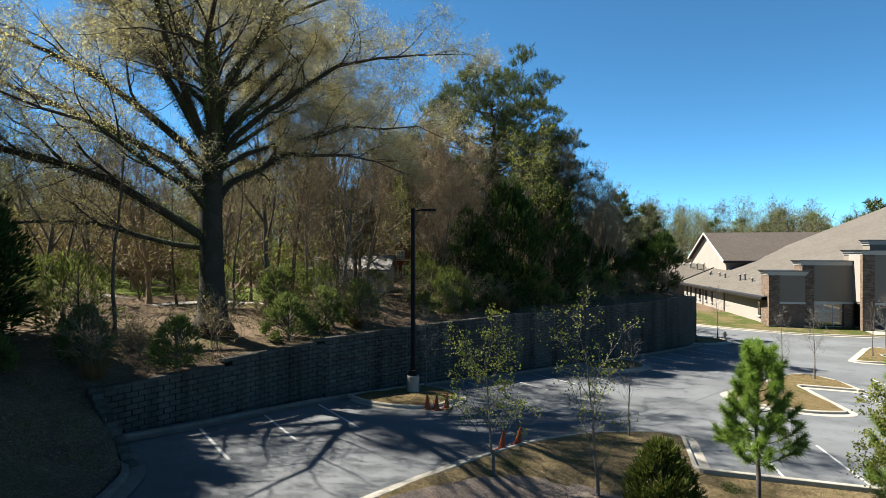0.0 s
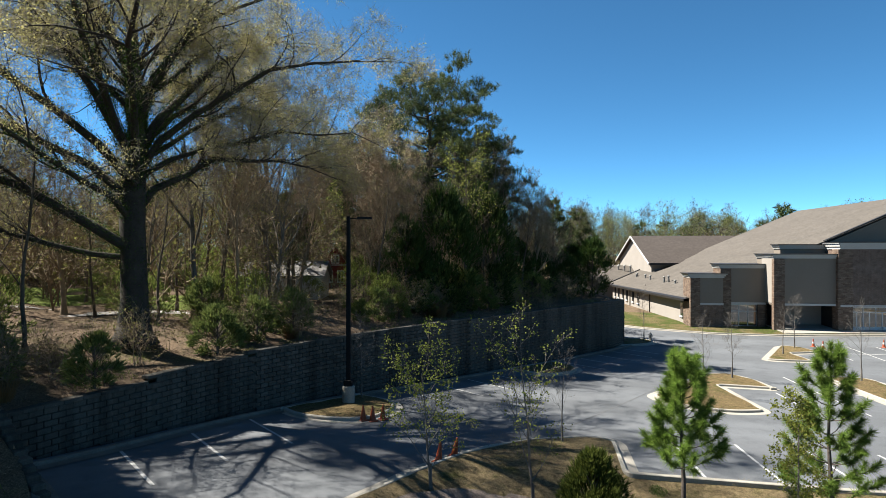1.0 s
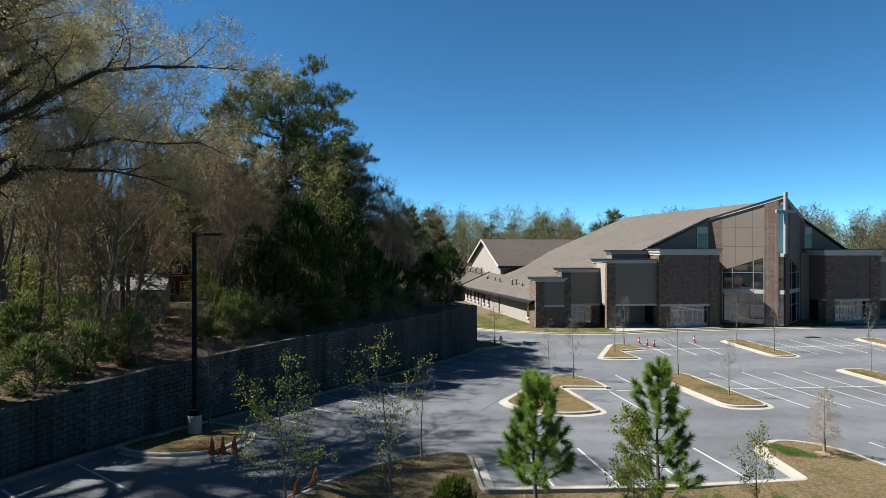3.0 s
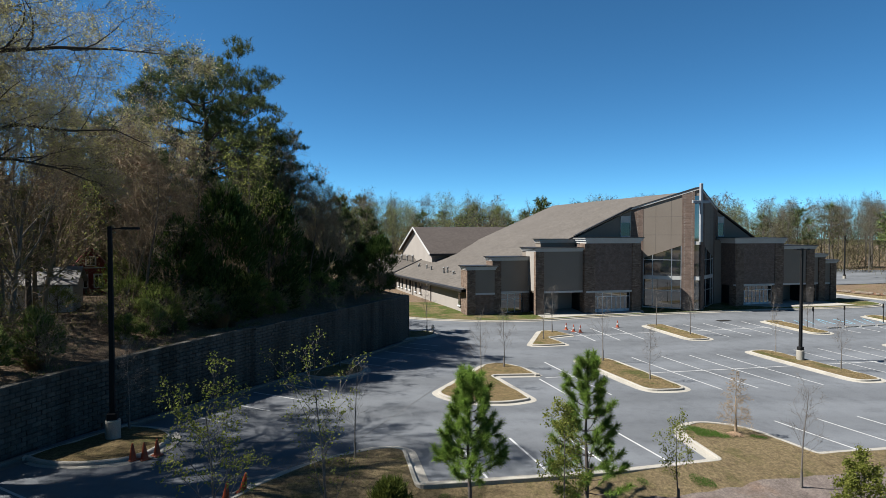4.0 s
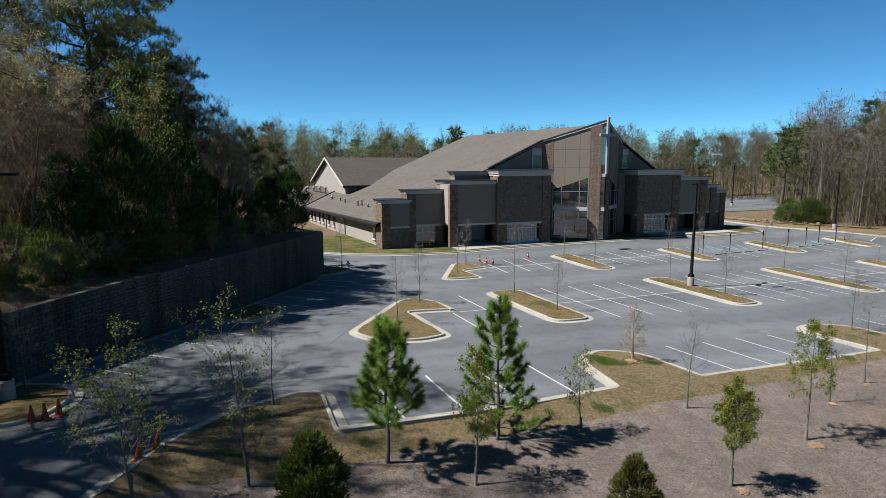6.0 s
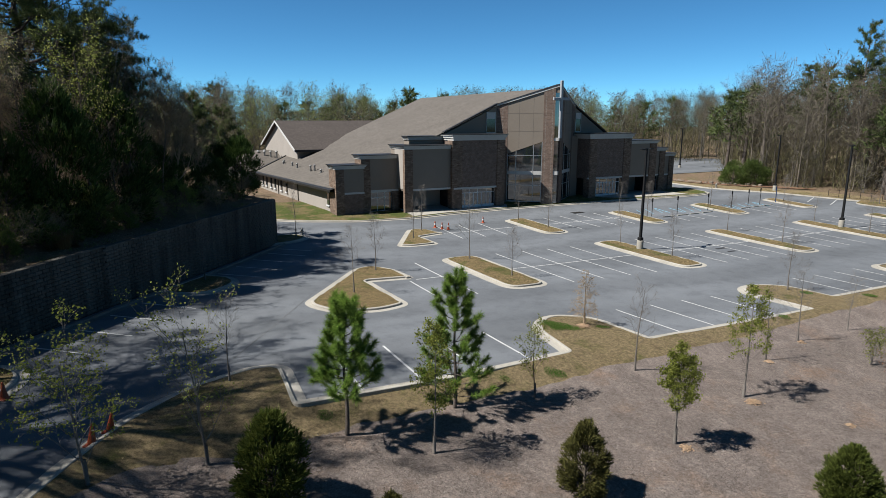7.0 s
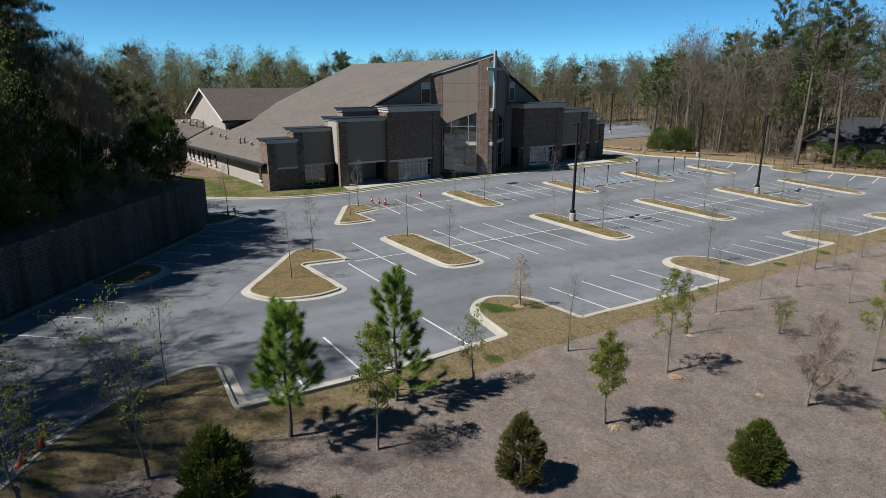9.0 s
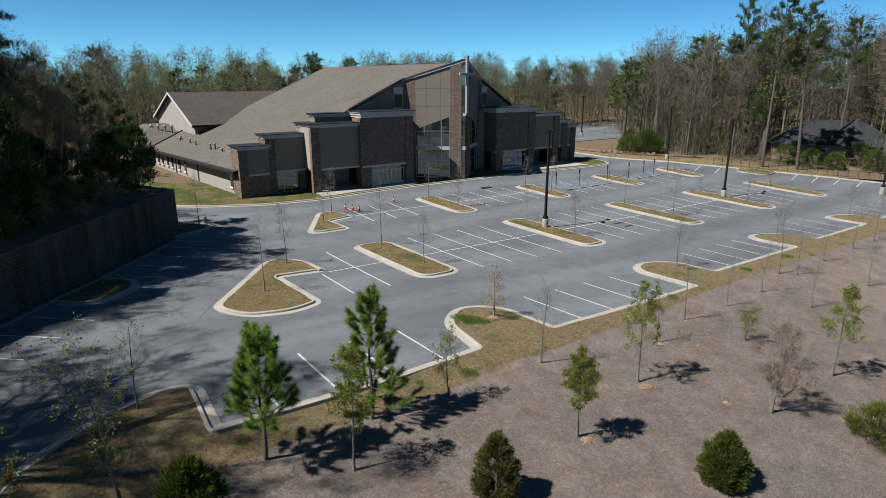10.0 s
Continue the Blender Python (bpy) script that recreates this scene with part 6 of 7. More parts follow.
for h, heading, length, thick, s0, s1 in BOUGHS:
    i = next(k for k in range(len(trunk) - 1) if trunk[k + 1].z >= h)
    line = [trunk[i].lerp(trunk[i + 1], (h - trunk[i].z) / (trunk[i + 1].z - trunk[i].z))]
    az = heading + 33.5
    for u in STEPS[1:]:
        az += grown.r.uniform(-13, 13)
        tilt = radians(s0 + (s1 - s0) * u + grown.r.uniform(-13, 13))
        line.append(line[-1] + Vector((math.cos(radians(az)) * math.cos(tilt), math.sin(radians(az)) * math.cos(tilt), math.sin(tilt))) * length / 7)
    grown.wood.tube(line, [thick * 0.86 * (1 - u) ** 1.1 + 0.016 for u in STEPS], 9)
    ivied += [(line[k], line[k + 1], thick * (1 - 0.14 * k) + 0.02) for k in range(4)]
    for j in range(14):
        u = 0.24 + 0.76 * (j + grown.r.random()) / 14
        k = min(int(u * 7), 6)
        axis = (line[k + 1] - line[k]).normalized()
        side = axis.cross(Vector((0, 0, 1))).normalized() * (1 if j % 2 else -1)
        d = axis * grown.r.uniform(0.4, 0.9) + side * grown.r.uniform(0.3, 0.9) + Vector((0, 0, grown.r.uniform(-0.15, 0.5)))
        grown.limb(line[k].lerp(line[k + 1], u * 7 - k), d, length * (0.36 - 0.17 * u) * grown.r.uniform(0.7, 1.2), thick * (1 - 0.8 * u) * 0.42, 2, OAK)
    grown.tips.append((line[-1], axis))
heavy, grown.wood = grown.wood, Mesh()
grown.haze(3, 0.65, 0.006)
fine_twigs, grown.wood = grown.wood, heavy
big = thing("oak_tree", "huge old spreading oak with ivy on trunk and thin spring leaves", "tree", -15.2, 23.1, 2.45)
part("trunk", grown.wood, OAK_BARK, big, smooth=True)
part("twig_haze", fine_twigs, FINE_TWIG, big, "haze of fine pale twigs")
dense_side = [q for q in grown.tips if 4.5 < q[0].z < 13 and 0.83 * q[0].x + 0.555 * q[0].y > 1.5]
dense_set = set(id(q) for q in dense_side)
grown.tips = [q for q in grown.tips if id(q) not in dense_set]
crown = grown.leaves(9, 0.058, 0.42, 0.62, 0.3, True)
grown.tips = dense_side
top = grown.leaves(9, 0.064, 0.5, 0.66, 0.3, True)
n = len(crown.v)
crown.v += top.v
crown.f += [tuple(n + i for i in q) for q in top.f]
part("crown", crown, OAK_LEAF, big)
ivy = Mesh()
r = random.Random(9)
for a, b, girth in ivied:
    for i in range(int(1700 * girth * (b - a).length)):
        q = a.lerp(b, r.random())
        q = q + (b - a).cross(grown.vec()).normalized() * (girth + 0.16 * r.random() ** 2)
        e, w = grown.vec() * 0.05, grown.vec() * 0.042
        n = len(ivy.v)
        ivy.v += [tuple(q - e), tuple(q + w), tuple(q + e)]
        ivy.f.append((n, n + 1, n + 2))
part("ivy", ivy, JUNIPER, big, "dark green ivy climbing the trunk")

WOODS = "woodland trees on the hill"
bareA, _ = deciduous("woodland_tree", "tall woodland tree with fine budding twigs", 201, 22, 0.25, FORKED, BUDS, 2.6, 0.085, 0.45, GREY_BARK, (-18.0, 43.7, hill(-18, 43.7)), 0.6, WOODS, haze=(2, 0.9, 0.010))
bareB, _ = deciduous("woodland_tree", "slender bare woodland tree", 202, 16, 0.16, SLENDER, BUDS, 1.8, 0.085, 0.5, BARK, (-16.6, 33.4, hill(-16.6, 33.4)), 0.9, WOODS, haze=(2, 0.7, 0.010))
bareC, _ = deciduous("woodland_tree", "slim woodland tree with yellow-green spring leaves", 203, 12, 0.12, SLENDER, SPRING, 3, 0.085, 0.5, BARK, (-2.6, 43.0, hill(-3, 43.4)), 0.9, WOODS, haze=(1, 0.5, 0.006))
bareD, _ = deciduous("woodland_tree", "crooked bare woodland tree with brown twigs", 204, 14, 0.18, FORKED, RUSSET, 0.8, 0.09, 0.5, TWIG, (-9.4, 43.0, hill(-9.4, 43)), 0.55, WOODS, haze=(2, 0.8, 0.011))
copies(bareA, [(-20.4, 45.5), (-15.6, 45.8)], 0.85, 1.0, 11)
copies(bareA, [(-16.0, 29.8), (-14.8, 36.6)], 0.68, 0.8, 28)
copies(bareA, [(-13.2, 33.4)], 0.5, 0.56, 24)
copies(bareA, [(-20.5, 13.5), (-26, 12), (-18.5, 29.0), (-24, 50), (-33, 40), (-1.0, 51.5), (-40, 55), (-29, 66), (-48, 46), (-27.5, 30), (-25, 24), (-36, 48), (-30, 58)], 0.42, 0.62, 16)
copies(bareB, [(-18, 9.5), (-22.5, 18), (-17.5, 20.0), (-5.0, 40.8), (-14.4, 35.2), (-19.5, 37), (-22, 30), (-8.0, 39.6), (-27, 36), (-21.5, 21.5), (-24.5, 26.5), (-34, 50), (-5, 60), (-30, 28), (-9, 53), (-39, 34), (-24, 44), (-37, 26), (-13.4, 33.0), (-8.0, 37.6), (-16.4, 26.8)], 0.5, 0.78, 12)
copies(bareB, [(-0.6, 46.2), (1.6, 49.0), (2.8, 53.5), (5.8, 57.5)], 0.5, 0.65, 17)
copies(bareC, [(-17, 36.5), (-19, 33)], 0.75, 0.95, 18)
copies(bareC, [(-20.5, 47), (-26, 41), (-31, 56), (-36, 44), (-24.5, 20.5), (-28, 17)], 0.6, 1.1, 13)
copies(bareD, [(-13.6, 38.6), (-17, 50), (-14.6, 31.6), (-21.0, 33.5), (-18.4, 40), (-22.4, 37.4), (-16.4, 44.4), (-24.6, 31.0)], 0.6, 0.95, 10)
copies(bareD, [(-14.6, 40.5), (-9.0, 40.6), (-8.8, 47.6)], 0.8, 1.05, 14)
copies(bareD, [(-7.4, 41.0), (-5.0, 41.6), (-8.0, 46.5), (-6.4, 44.6), (-9.0, 38.6), (-3.4, 44.8)], 0.5, 0.68, 15)

copies(bareD, [(0.2, 47.6), (2.4, 50.6), (4.4, 54.2), (-2.0, 48.8), (1.6, 58), (-3.0, 45.6)], 0.5, 0.75, 19)
copies(bareD, [(-0.6, 50.4), (1.6, 52.6)], 0.7, 0.8, 20)
copies(bareC, [(3.2, 53.6)], 0.7, 0.8, 27)
bigpine = broad_pine("pine_tree", "tall dark old pine with a broad rounded clumpy crown", 306, 18.4, 0.45, (-6.4, 51.0, hill(-6.4, 51.0)), OLD_NEEDLE, 0.38, 20, 0.016, "pines on the hill")
copies(bigpine, [(-2.9, 52.8), (-16.4, 60)], 0.70, 0.76, 21)
lightpine = pine("pine_tree", "dark green pine with a rounded crown", 302, 12.5, 0.26, (-13.0, 58.0, hill(-13, 58)), 11, 0.35, lambda f: 0.26 * (1 - f) + 0.06, OLD_NEEDLE, 0.55, 9, 0.034, "pines on the hill", 10, 0.25, 5)
copies(lightpine, [(-22, 72), (-33, 78), (-2.0, 72), (-46, 70), (-17, 64), (-27, 60), (-38, 66)], 0.85, 1.1, 22)
# unseen pines left of the view, added to shade the slope
copies(lightpine, [(-19.5, 9.0), (-22, 11.5), (-18.5, 5.0), (-24.5, 14.5), (-27.5, 17.5), (-22, 7.0), (-17.5, 1.5), (-25.5, 10.5)], 1.15, 1.4, 23)
copies(lightpine, [(-8.6, 47.2), (-9.4, 44.8)], 0.5, 0.6, 25)
copies(lightpine, [(-15.0, 40.4), (4.6, 57.0), (7.4, 60)], 0.55, 0.7, 26)
def clear(x, y):
    """Off the big trunk and off the gap before the shed."""
    side = math.degrees(math.atan2(-x, y))
    if 29 < side < 40 and 26 < math.hypot(x, y) < 44 and (x * 7.3 + y * 3.1) % 1 < 0.6:
        return False
    return math.hypot(x + 15.2, y - 23.1) > 1.5 and not (28 < y < 54 and abs(side - 16.1) < 2.2)


youngcedar = conifer_bush("cedar_tree", "dense dark cedar at the end of the wall", 71, 5.2, 3.6, (8.2, 55.8, hill(8.2, 55.8)), JUNIPER, 3600, "cedars on the hill", 0.7, 0.26)
copies(youngcedar, [(-19.9, 15.2), (-22.0, 17.2), (-18.6, 12.8), (-20.6, 13.2), (-17.0, 10.2), (-17.8, 11.6), (-21.4, 15.0)], 1.05, 1.35, 30)
# unseen cedars, stretched tall and added to throw shade on slope and lot
for x, y in ((-24.6, 15.4), (-23.0, 12.4), (-27.4, 17.4), (-21.0, 9.2), (-26.0, 13.0), (-19.0, 6.4), (-23.6, 8.6)):
    copy_thing(youngcedar, pose(x, y, hill(x, y) - 0.1, 0, 0, x * 50) @ Matrix.Diagonal((2.0, 2.0, 3.1, 1)))
# extra cedars behind the wall, added to cast shade over the stalls
for x, y, wide, high in ((-4.2, 41.4, 1.3, 1.65), (-1.4, 45.0, 1.3, 1.7), (-6.4, 39.2, 1.0, 1.2)):
    copy_thing(youngcedar, pose(x, y, hill(x, y) - 0.1, 0, 0, x * 70) @ Matrix.Diagonal((wide, wide, high, 1)))
copies(youngcedar, [(5.4, 53.6), (6.6, 57.6), (3.2, 52.0), (1.0, 50.2)], 0.75, 1.1, 31)
lowcedar = conifer_bush("cedar_shrub", "small feathery olive-green cedar among leaf litter", 72, 1.9, 1.5, (-13.7, 18.6, hill(-13.7, 18.6)), FEATHERY, 1500, "evergreen shrubs on the hill", 0.75, 0.16)
copies(lowcedar, [q for q in ((-13.0, 23.0), (-12.4, 26.6), (-10.6, 29.4), (-17.2, 14.5), (-16.6, 17.5), (-18.4, 12.8), (-15.2, 12.0), (-19.8, 15.2), (-8.2, 33.8), (-5.2, 38.6), (-3.6, 40.2), (-1.0, 43.0), (-14.6, 27.6), (-11.6, 27.2), (-10.0, 30.6), (-7.4, 35.4), (-6.4, 36.6), (-12.2, 24.4), (-9.6, 31.8), (-2.4, 41.8)) if clear(*q)], 0.7, 1.25, 32)
broad = conifer_bush("evergreen_shrub", "loose leafy evergreen shrub", 73, 2.6, 2.8, (-7.2, 36.8, hill(-7.2, 36.8)), UNDER, 1000, "leafy shrubs on the hill", 0.6, 0.17)
copies(broad, [q for q in ((-13.2, 30.6), (-15.4, 30.4), (-4.8, 40.4), (-2.2, 42.6), (0.4, 46.0), (2.4, 49.0), (-17.6, 27.8), (-20.2, 25.4), (-22.8, 22.0), (-19.2, 20.0), (-21.6, 17.2), (-24.2, 15.0), (-17.8, 35.8), (-13.4, 40.2), (-22.6, 33.8), (-8.4, 45.2),
               (-11.4, 46.4), (-28.2, 38.8), (-33, 31), (-36, 38), (-30, 50), (-24, 60), (-38, 48), (-16, 63), (-8, 66), (0, 62), (-27, 20), (-31, 24)) if clear(*q)], 0.6, 1.2, 33)
copies(broad, [(-8.8, 37.2), (-7.6, 39.4), (-5.0, 42.4), (-3.2, 45.6), (-9.0, 40.4), (-6.2, 44.0), (-2.6, 47.6), (0.4, 48.8), (2.8, 52.0)], 0.7, 1.15, 38)
copies(broad, [(-26, 44), (-30, 45), (-22.5, 44.5), (-34, 44), (-28, 46), (-37, 43), (-24, 46), (-32, 46.5), (-19.6, 42.5)], 1.0, 1.5, 37)
brush = thing("brush", "tangle of bare brown stems and sprouting leaves", "shrub", -9.6, 34.4, hill(-9.6, 34.4), group="brush on the hill")
t = Tree(81)
for i in range(2):
    t.limb(Vector((t.r.uniform(-0.5, 0.5), t.r.uniform(-0.5, 0.5), -0.05)), Vector((t.r.uniform(-0.5, 0.5), t.r.uniform(-0.5, 0.5), 1)), 0.9, 0.025, 0, BRUSH)
t.haze(1, 0.4, 0.007)
part("stem_tangle", t.wood, TWIG, brush)
part("foliage", t.leaves(1, 0.08, 0.25, 0.7, 0, True), THICKET, brush)
r = random.Random(5)
spots = []
for i, (x, y, z, n) in enumerate(fine):
    if 14 <= y <= 58 and i % 1 == 0:
        for d0, d1 in ((0.8, 3), (3, 6), (6, 10), (10, 16)):
            if r.random() < 0.55:
                d = r.uniform(d0, d1)
                spots.append((x + n.x * d + r.uniform(-0.4, 0.4), y + n.y * d + r.uniform(-0.4, 0.4)))
copies(brush, [s for s in spots if clear(*s)], 0.5, 1.15, 34)
tall_spots = []
for i in range(150):
    d, a = r.uniform(26, 75), r.uniform(-0.05, 0.92)
    x, y = -d * math.sin(a), d * math.cos(a)
    if x < -1.2 + (y - 39.5) * 0.75 - 8 and clear(x, y) and math.hypot(x + 15.2, y - 23.1) > 4:
        tall_spots.append((x, y))
copies(brush, tall_spots[:55], 1.6, 3.0, 36)
orange = thing("dry_grass_clump", "clump of dry orange-brown grass", "grass clump", -4.0, 38.4, hill(-4.0, 38.4), group="dry grass clumps")
m = Mesh()
for i in range(260):
    a, l = r.uniform(0, 6.28), r.uniform(0.5, 1.1)
    b = Vector((math.cos(a), math.sin(a), 0)) * r.uniform(0, 0.35)
    e = b + Vector((math.cos(a) * 0.35 * l, math.sin(a) * 0.35 * l, l))
    n = len(m.v)
    m.v += [(b.x - 0.01, b.y, -0.02), (b.x + 0.01, b.y, -0.02), tuple(e)]
    m.f.append((n, n + 1, n + 2))
part("grass_tuft", m, foliage("dry_grass_blades", (0.16, 0.08, 0.035), (0.21, 0.11, 0.045), (0.25, 0.16, 0.07), 0.3), orange)
copies(orange, [(-3.4, 39.0), (-4.5, 38.0), (-15.4, 16.6), (-10.4, 28.6)], 0.7, 1.1, 35)


# ---- buildings among the trees ----
def gable_house(name, label, x, y, z, turn, long, deep, wall_h, ridge_h, wall_mat, roof_mat, windows=()):
    root = thing(name, label, "house", x, y, z, turn)
    part("wall", Mesh().box(-long / 2, -deep / 2, -0.3, long / 2, deep / 2, wall_h), wall_mat, root)
    for s in (-1, 1):
        g = Mesh()
        g.v = [(s * long / 2, -deep / 2, wall_h), (s * long / 2, deep / 2, wall_h), (s * long / 2, 0, ridge_h)]
        g.v += [(p[0] - s * 0.2, p[1], p[2]) for p in g.v]
        g.f = [(0, 1, 2), (5, 4, 3), (0, 3, 4, 1), (1, 4, 5, 2), (2, 5, 3, 0)]
        part("gable", g, wall_mat, root)
        part("roof_slope", Mesh().slab([(-long / 2 - 0.3, s * (deep / 2 + 0.3), wall_h - 0.15), (long / 2 + 0.3, s * (deep / 2 + 0.3), wall_h - 0.15), (long / 2 + 0.3, 0, ridge_h + 0.08), (-long / 2 - 0.3, 0, ridge_h + 0.08)], 0.12), roof_mat, root)
    for face, a, z0, w, h in windows:
        if face == "front":
            q = part("window", Mesh().box(a - w / 2 - 0.1, -deep / 2 - 0.05, z0 - 0.1, a + w / 2 + 0.1, -deep / 2 + 0.02, z0 + h + 0.1), WHITE, root)
            part("pane", Mesh().box(a - w / 2, -deep / 2 - 0.07, z0, a + w / 2, -deep / 2 - 0.055, z0 + h), DARK_PANE, q)
            part("glazing_bar", Mesh().box(a - 0.03, -deep / 2 - 0.09, z0, a + 0.03, -deep / 2 - 0.07, z0 + h), WHITE, q)
        else:
            q = part("window", Mesh().box(-long / 2 - 0.05, a - w / 2 - 0.1, z0 - 0.1, -long / 2 + 0.02, a + w / 2 + 0.1, z0 + h + 0.1), WHITE, root)
            part("pane", Mesh().box(-long / 2 - 0.07, a - w / 2, z0, -long / 2 - 0.055, a + w / 2, z0 + h), DARK_PANE, q)
            part("glazing_bar", Mesh().box(-long / 2 - 0.09, a - 0.03, z0, -long / 2 - 0.07, a + 0.03, z0 + h), WHITE, q)
    return root


hz = hill(-15.4, 53.5)
shed = gable_house("red_shed", "small red board shed with white-framed windows and steep roof", -15.4, 53.5, hz, 106, 3.6, 2.2, 2.0, 3.6, RED_BOARD, RED_BOARD, (("end", 0.0, 2.2, 0.55, 0.6), ("end", -0.5, 0.5, 0.45, 0.9), ("end", 0.5, 0.5, 0.45, 0.9)))
part("trim_board", Mesh().box(-1.87, -1.12, 1.94, -1.81, 1.12, 2.02), WHITE, shed, "white trim board")
for sgn in (-1, 1):
    part("rake_board", Mesh().tube([Vector((-1.9, sgn * 1.3, 1.85)), Vector((-1.9, 0, 3.66))], [0.035, 0.035], 4), WHITE, shed, "white rake board")
gable_house("tin_shed", "low shed with weathered tin roof behind the trees", -16.2, 43.6, hill(-16.2, 43.6) + 0.2, 8, 5.6, 3.6, 1.7, 2.5, WHITE, GREY_TIN)
brick_house = thing("brick_house", "low tan brick house with a dark hipped roof in the woods", "house", 114.0, 45.6, -2.4, -62)
part("wall", Mesh().box(-9, -5.5, -0.4, 9, 5.5, 2.7), TAN_BRICK, brick_house)
h = Mesh()
h.v = [(-9.6, -6.1, 2.6), (9.6, -6.1, 2.6), (9.6, 6.1, 2.6), (-9.6, 6.1, 2.6), (-3.6, 0, 6.3), (3.6, 0, 6.3)]
h.f = [(0, 1, 5, 4), (1, 2, 5), (2, 3, 4, 5), (3, 0, 4), (3, 2, 1, 0)]
part("hip_roof", h, SLATE, brick_house)
for x in (-6, -2, 2, 6):
    w = part("window", Mesh().box(x - 0.7, -5.58, 0.6, x + 0.7, -5.5, 2.0), WHITE, brick_house)
    part("pane", Mesh().box(x - 0.6, -5.6, 0.7, x + 0.6, -5.585, 1.9), DARK_PANE, w)
meadow = part("meadow", sheet([(-40, 33.6), (-30, 33.4), (-22, 33.2), (-18, 34.2), (-17.6, 38.5), (-23, 42.0), (-33, 42.5), (-42, 40)], 1.5, lambda x, y: hill(x, y) + 0.03), GLADE, kind="structure")
tagged(meadow, "bright green grass clearing in the woods", "grass")
track = part("gravel_track", sheet([(-46, 27.0), (-30, 30.4), (-22, 30.2), (-17.6, 31.8), (-17.8, 33.0), (-22, 32.0), (-30, 32.6), (-46, 31.0)], 1.5, lambda x, y: hill(x, y) + 0.03), GRAVEL, kind="structure")
tagged(track, "pale gravel track through the woods", "track")

# ---- far woods ----
def simple_tree(seed, cfg, tall, radius):
    t = Tree(seed)
    t.limb(Vector((0, 0, -0.5)), Vector((0, 0, 1)), tall, radius, 0, cfg)
    return t


FAR = dict(n=[18, 7], seg=[5, 2, 1], sides=[4, 3, 3], taper=[0.12, 0.2, 0.4], bend=[0.05, 0.15, 0.25], lift=[0.03, 0.10, 0.05], length=[0.28, 0.5], shape=[0.45, 0.4],
           angle=[(25, 55), (25, 60)], thick=[0.30, 0.5], least=0.028, thin=2)
FAR["from"] = [0.35, 0.1]
kinds = []
for seed in range(5):
    t = simple_tree(400 + seed, FAR, 18, 0.21)
    t.haze(2, 1.4, 0.022)
    kinds.append((np.array(t.wood.v), t.wood.f, t.leaves(7, 0.30, 1.2, 0.5, 0, True)))


LOW = dict(FAR)
LOW.update(n=[14, 6], length=[0.42, 0.5], angle=[(30, 75), (25, 60)])
LOW["from"] = [0.04, 0.1]
low_kinds = []
for seed in range(4):
    t = simple_tree(450 + seed, LOW, 7.5, 0.1)
    t.haze(2, 0.8, 0.02)
    low_kinds.append((np.array(t.wood.v), t.wood.f, t.leaves(4, 0.3, 0.7, 0.4, 0, True)))


def woods(name, label, spots, leaf, bark, leaf_share, seed, base, kinds=kinds):
    """One stretch of uncountable far trees."""
    r = random.Random(seed)
    W, Lf = [], []
    wf, lf = [], []
    wn = ln = 0
    for x, y, s in spots:
        v, f, leaves = kinds[r.randrange(len(kinds))]
        a = r.uniform(0, 6.28)
        c, sn = math.cos(a), math.sin(a)
        rot = np.array([[c, sn, 0], [-sn, c, 0], [0, 0, 1]]) * s
        W.append(v @ rot + (x, y, base(x, y)))
        wf += [tuple(wn + i for i in q) for q in f]
        wn += len(v)
        if leaf:
            lv = np.array(leaves.v) @ rot + (x, y, base(x, y))
            Lf.append(lv)
            keep = [q for q in leaves.f if r.random() < leaf_share]
            lf += [tuple(ln + i for i in q) for q in keep]
            ln += len(lv)
    root = thing(name, label, "woods", kind="stuff")
    m = Mesh()
    m.v, m.f = np.concatenate(W).tolist(), wf
    part("trunks", m, bark, root, kind="stuff")
    if leaf:
        m = Mesh()
        m.v, m.f = np.concatenate(Lf).tolist(), lf
        part("crowns", m, leaf, root, kind="stuff")
    return root


def open_view(x, y):
    """The gap in the trees before the brick house."""
    return not (x > 80 and y < 60 and abs(math.degrees(math.atan2(x, y)) - 66.6) < 4.6 and math.hypot(x, y) < 123)


def scatter(n, seed, area, low, high):
    r = random.Random(seed)
    out = []
    while len(out) < n:
        x, y = area(r)
        if open_view(x, y):
            out.append((x, y, r.uniform(low, high)))
    return out


def belt(x0, x1, y0, y1):
    return lambda r: (r.uniform(x0, x1), r.uniform(y0, y1))


def right_band(r):
    """Along the far drive, some way into the trees."""
    t = r.random()
    d = 3 + 45 * r.random() ** 1.3 + max(0.0, t - 0.74) * 150
    x, y = 108 - 24 * t, 10 + 76 * t
    return x + d * 0.95, y + d * 0.3


def behind_right(r):
    """Past the rear lot, closing the view beside the church."""
    while True:
        x, y = r.uniform(84, 215), r.uniform(100, 175)
        if x + y > 222 + 0.35 * abs(x - 110) or x < 94 and y > 108:
            return x, y


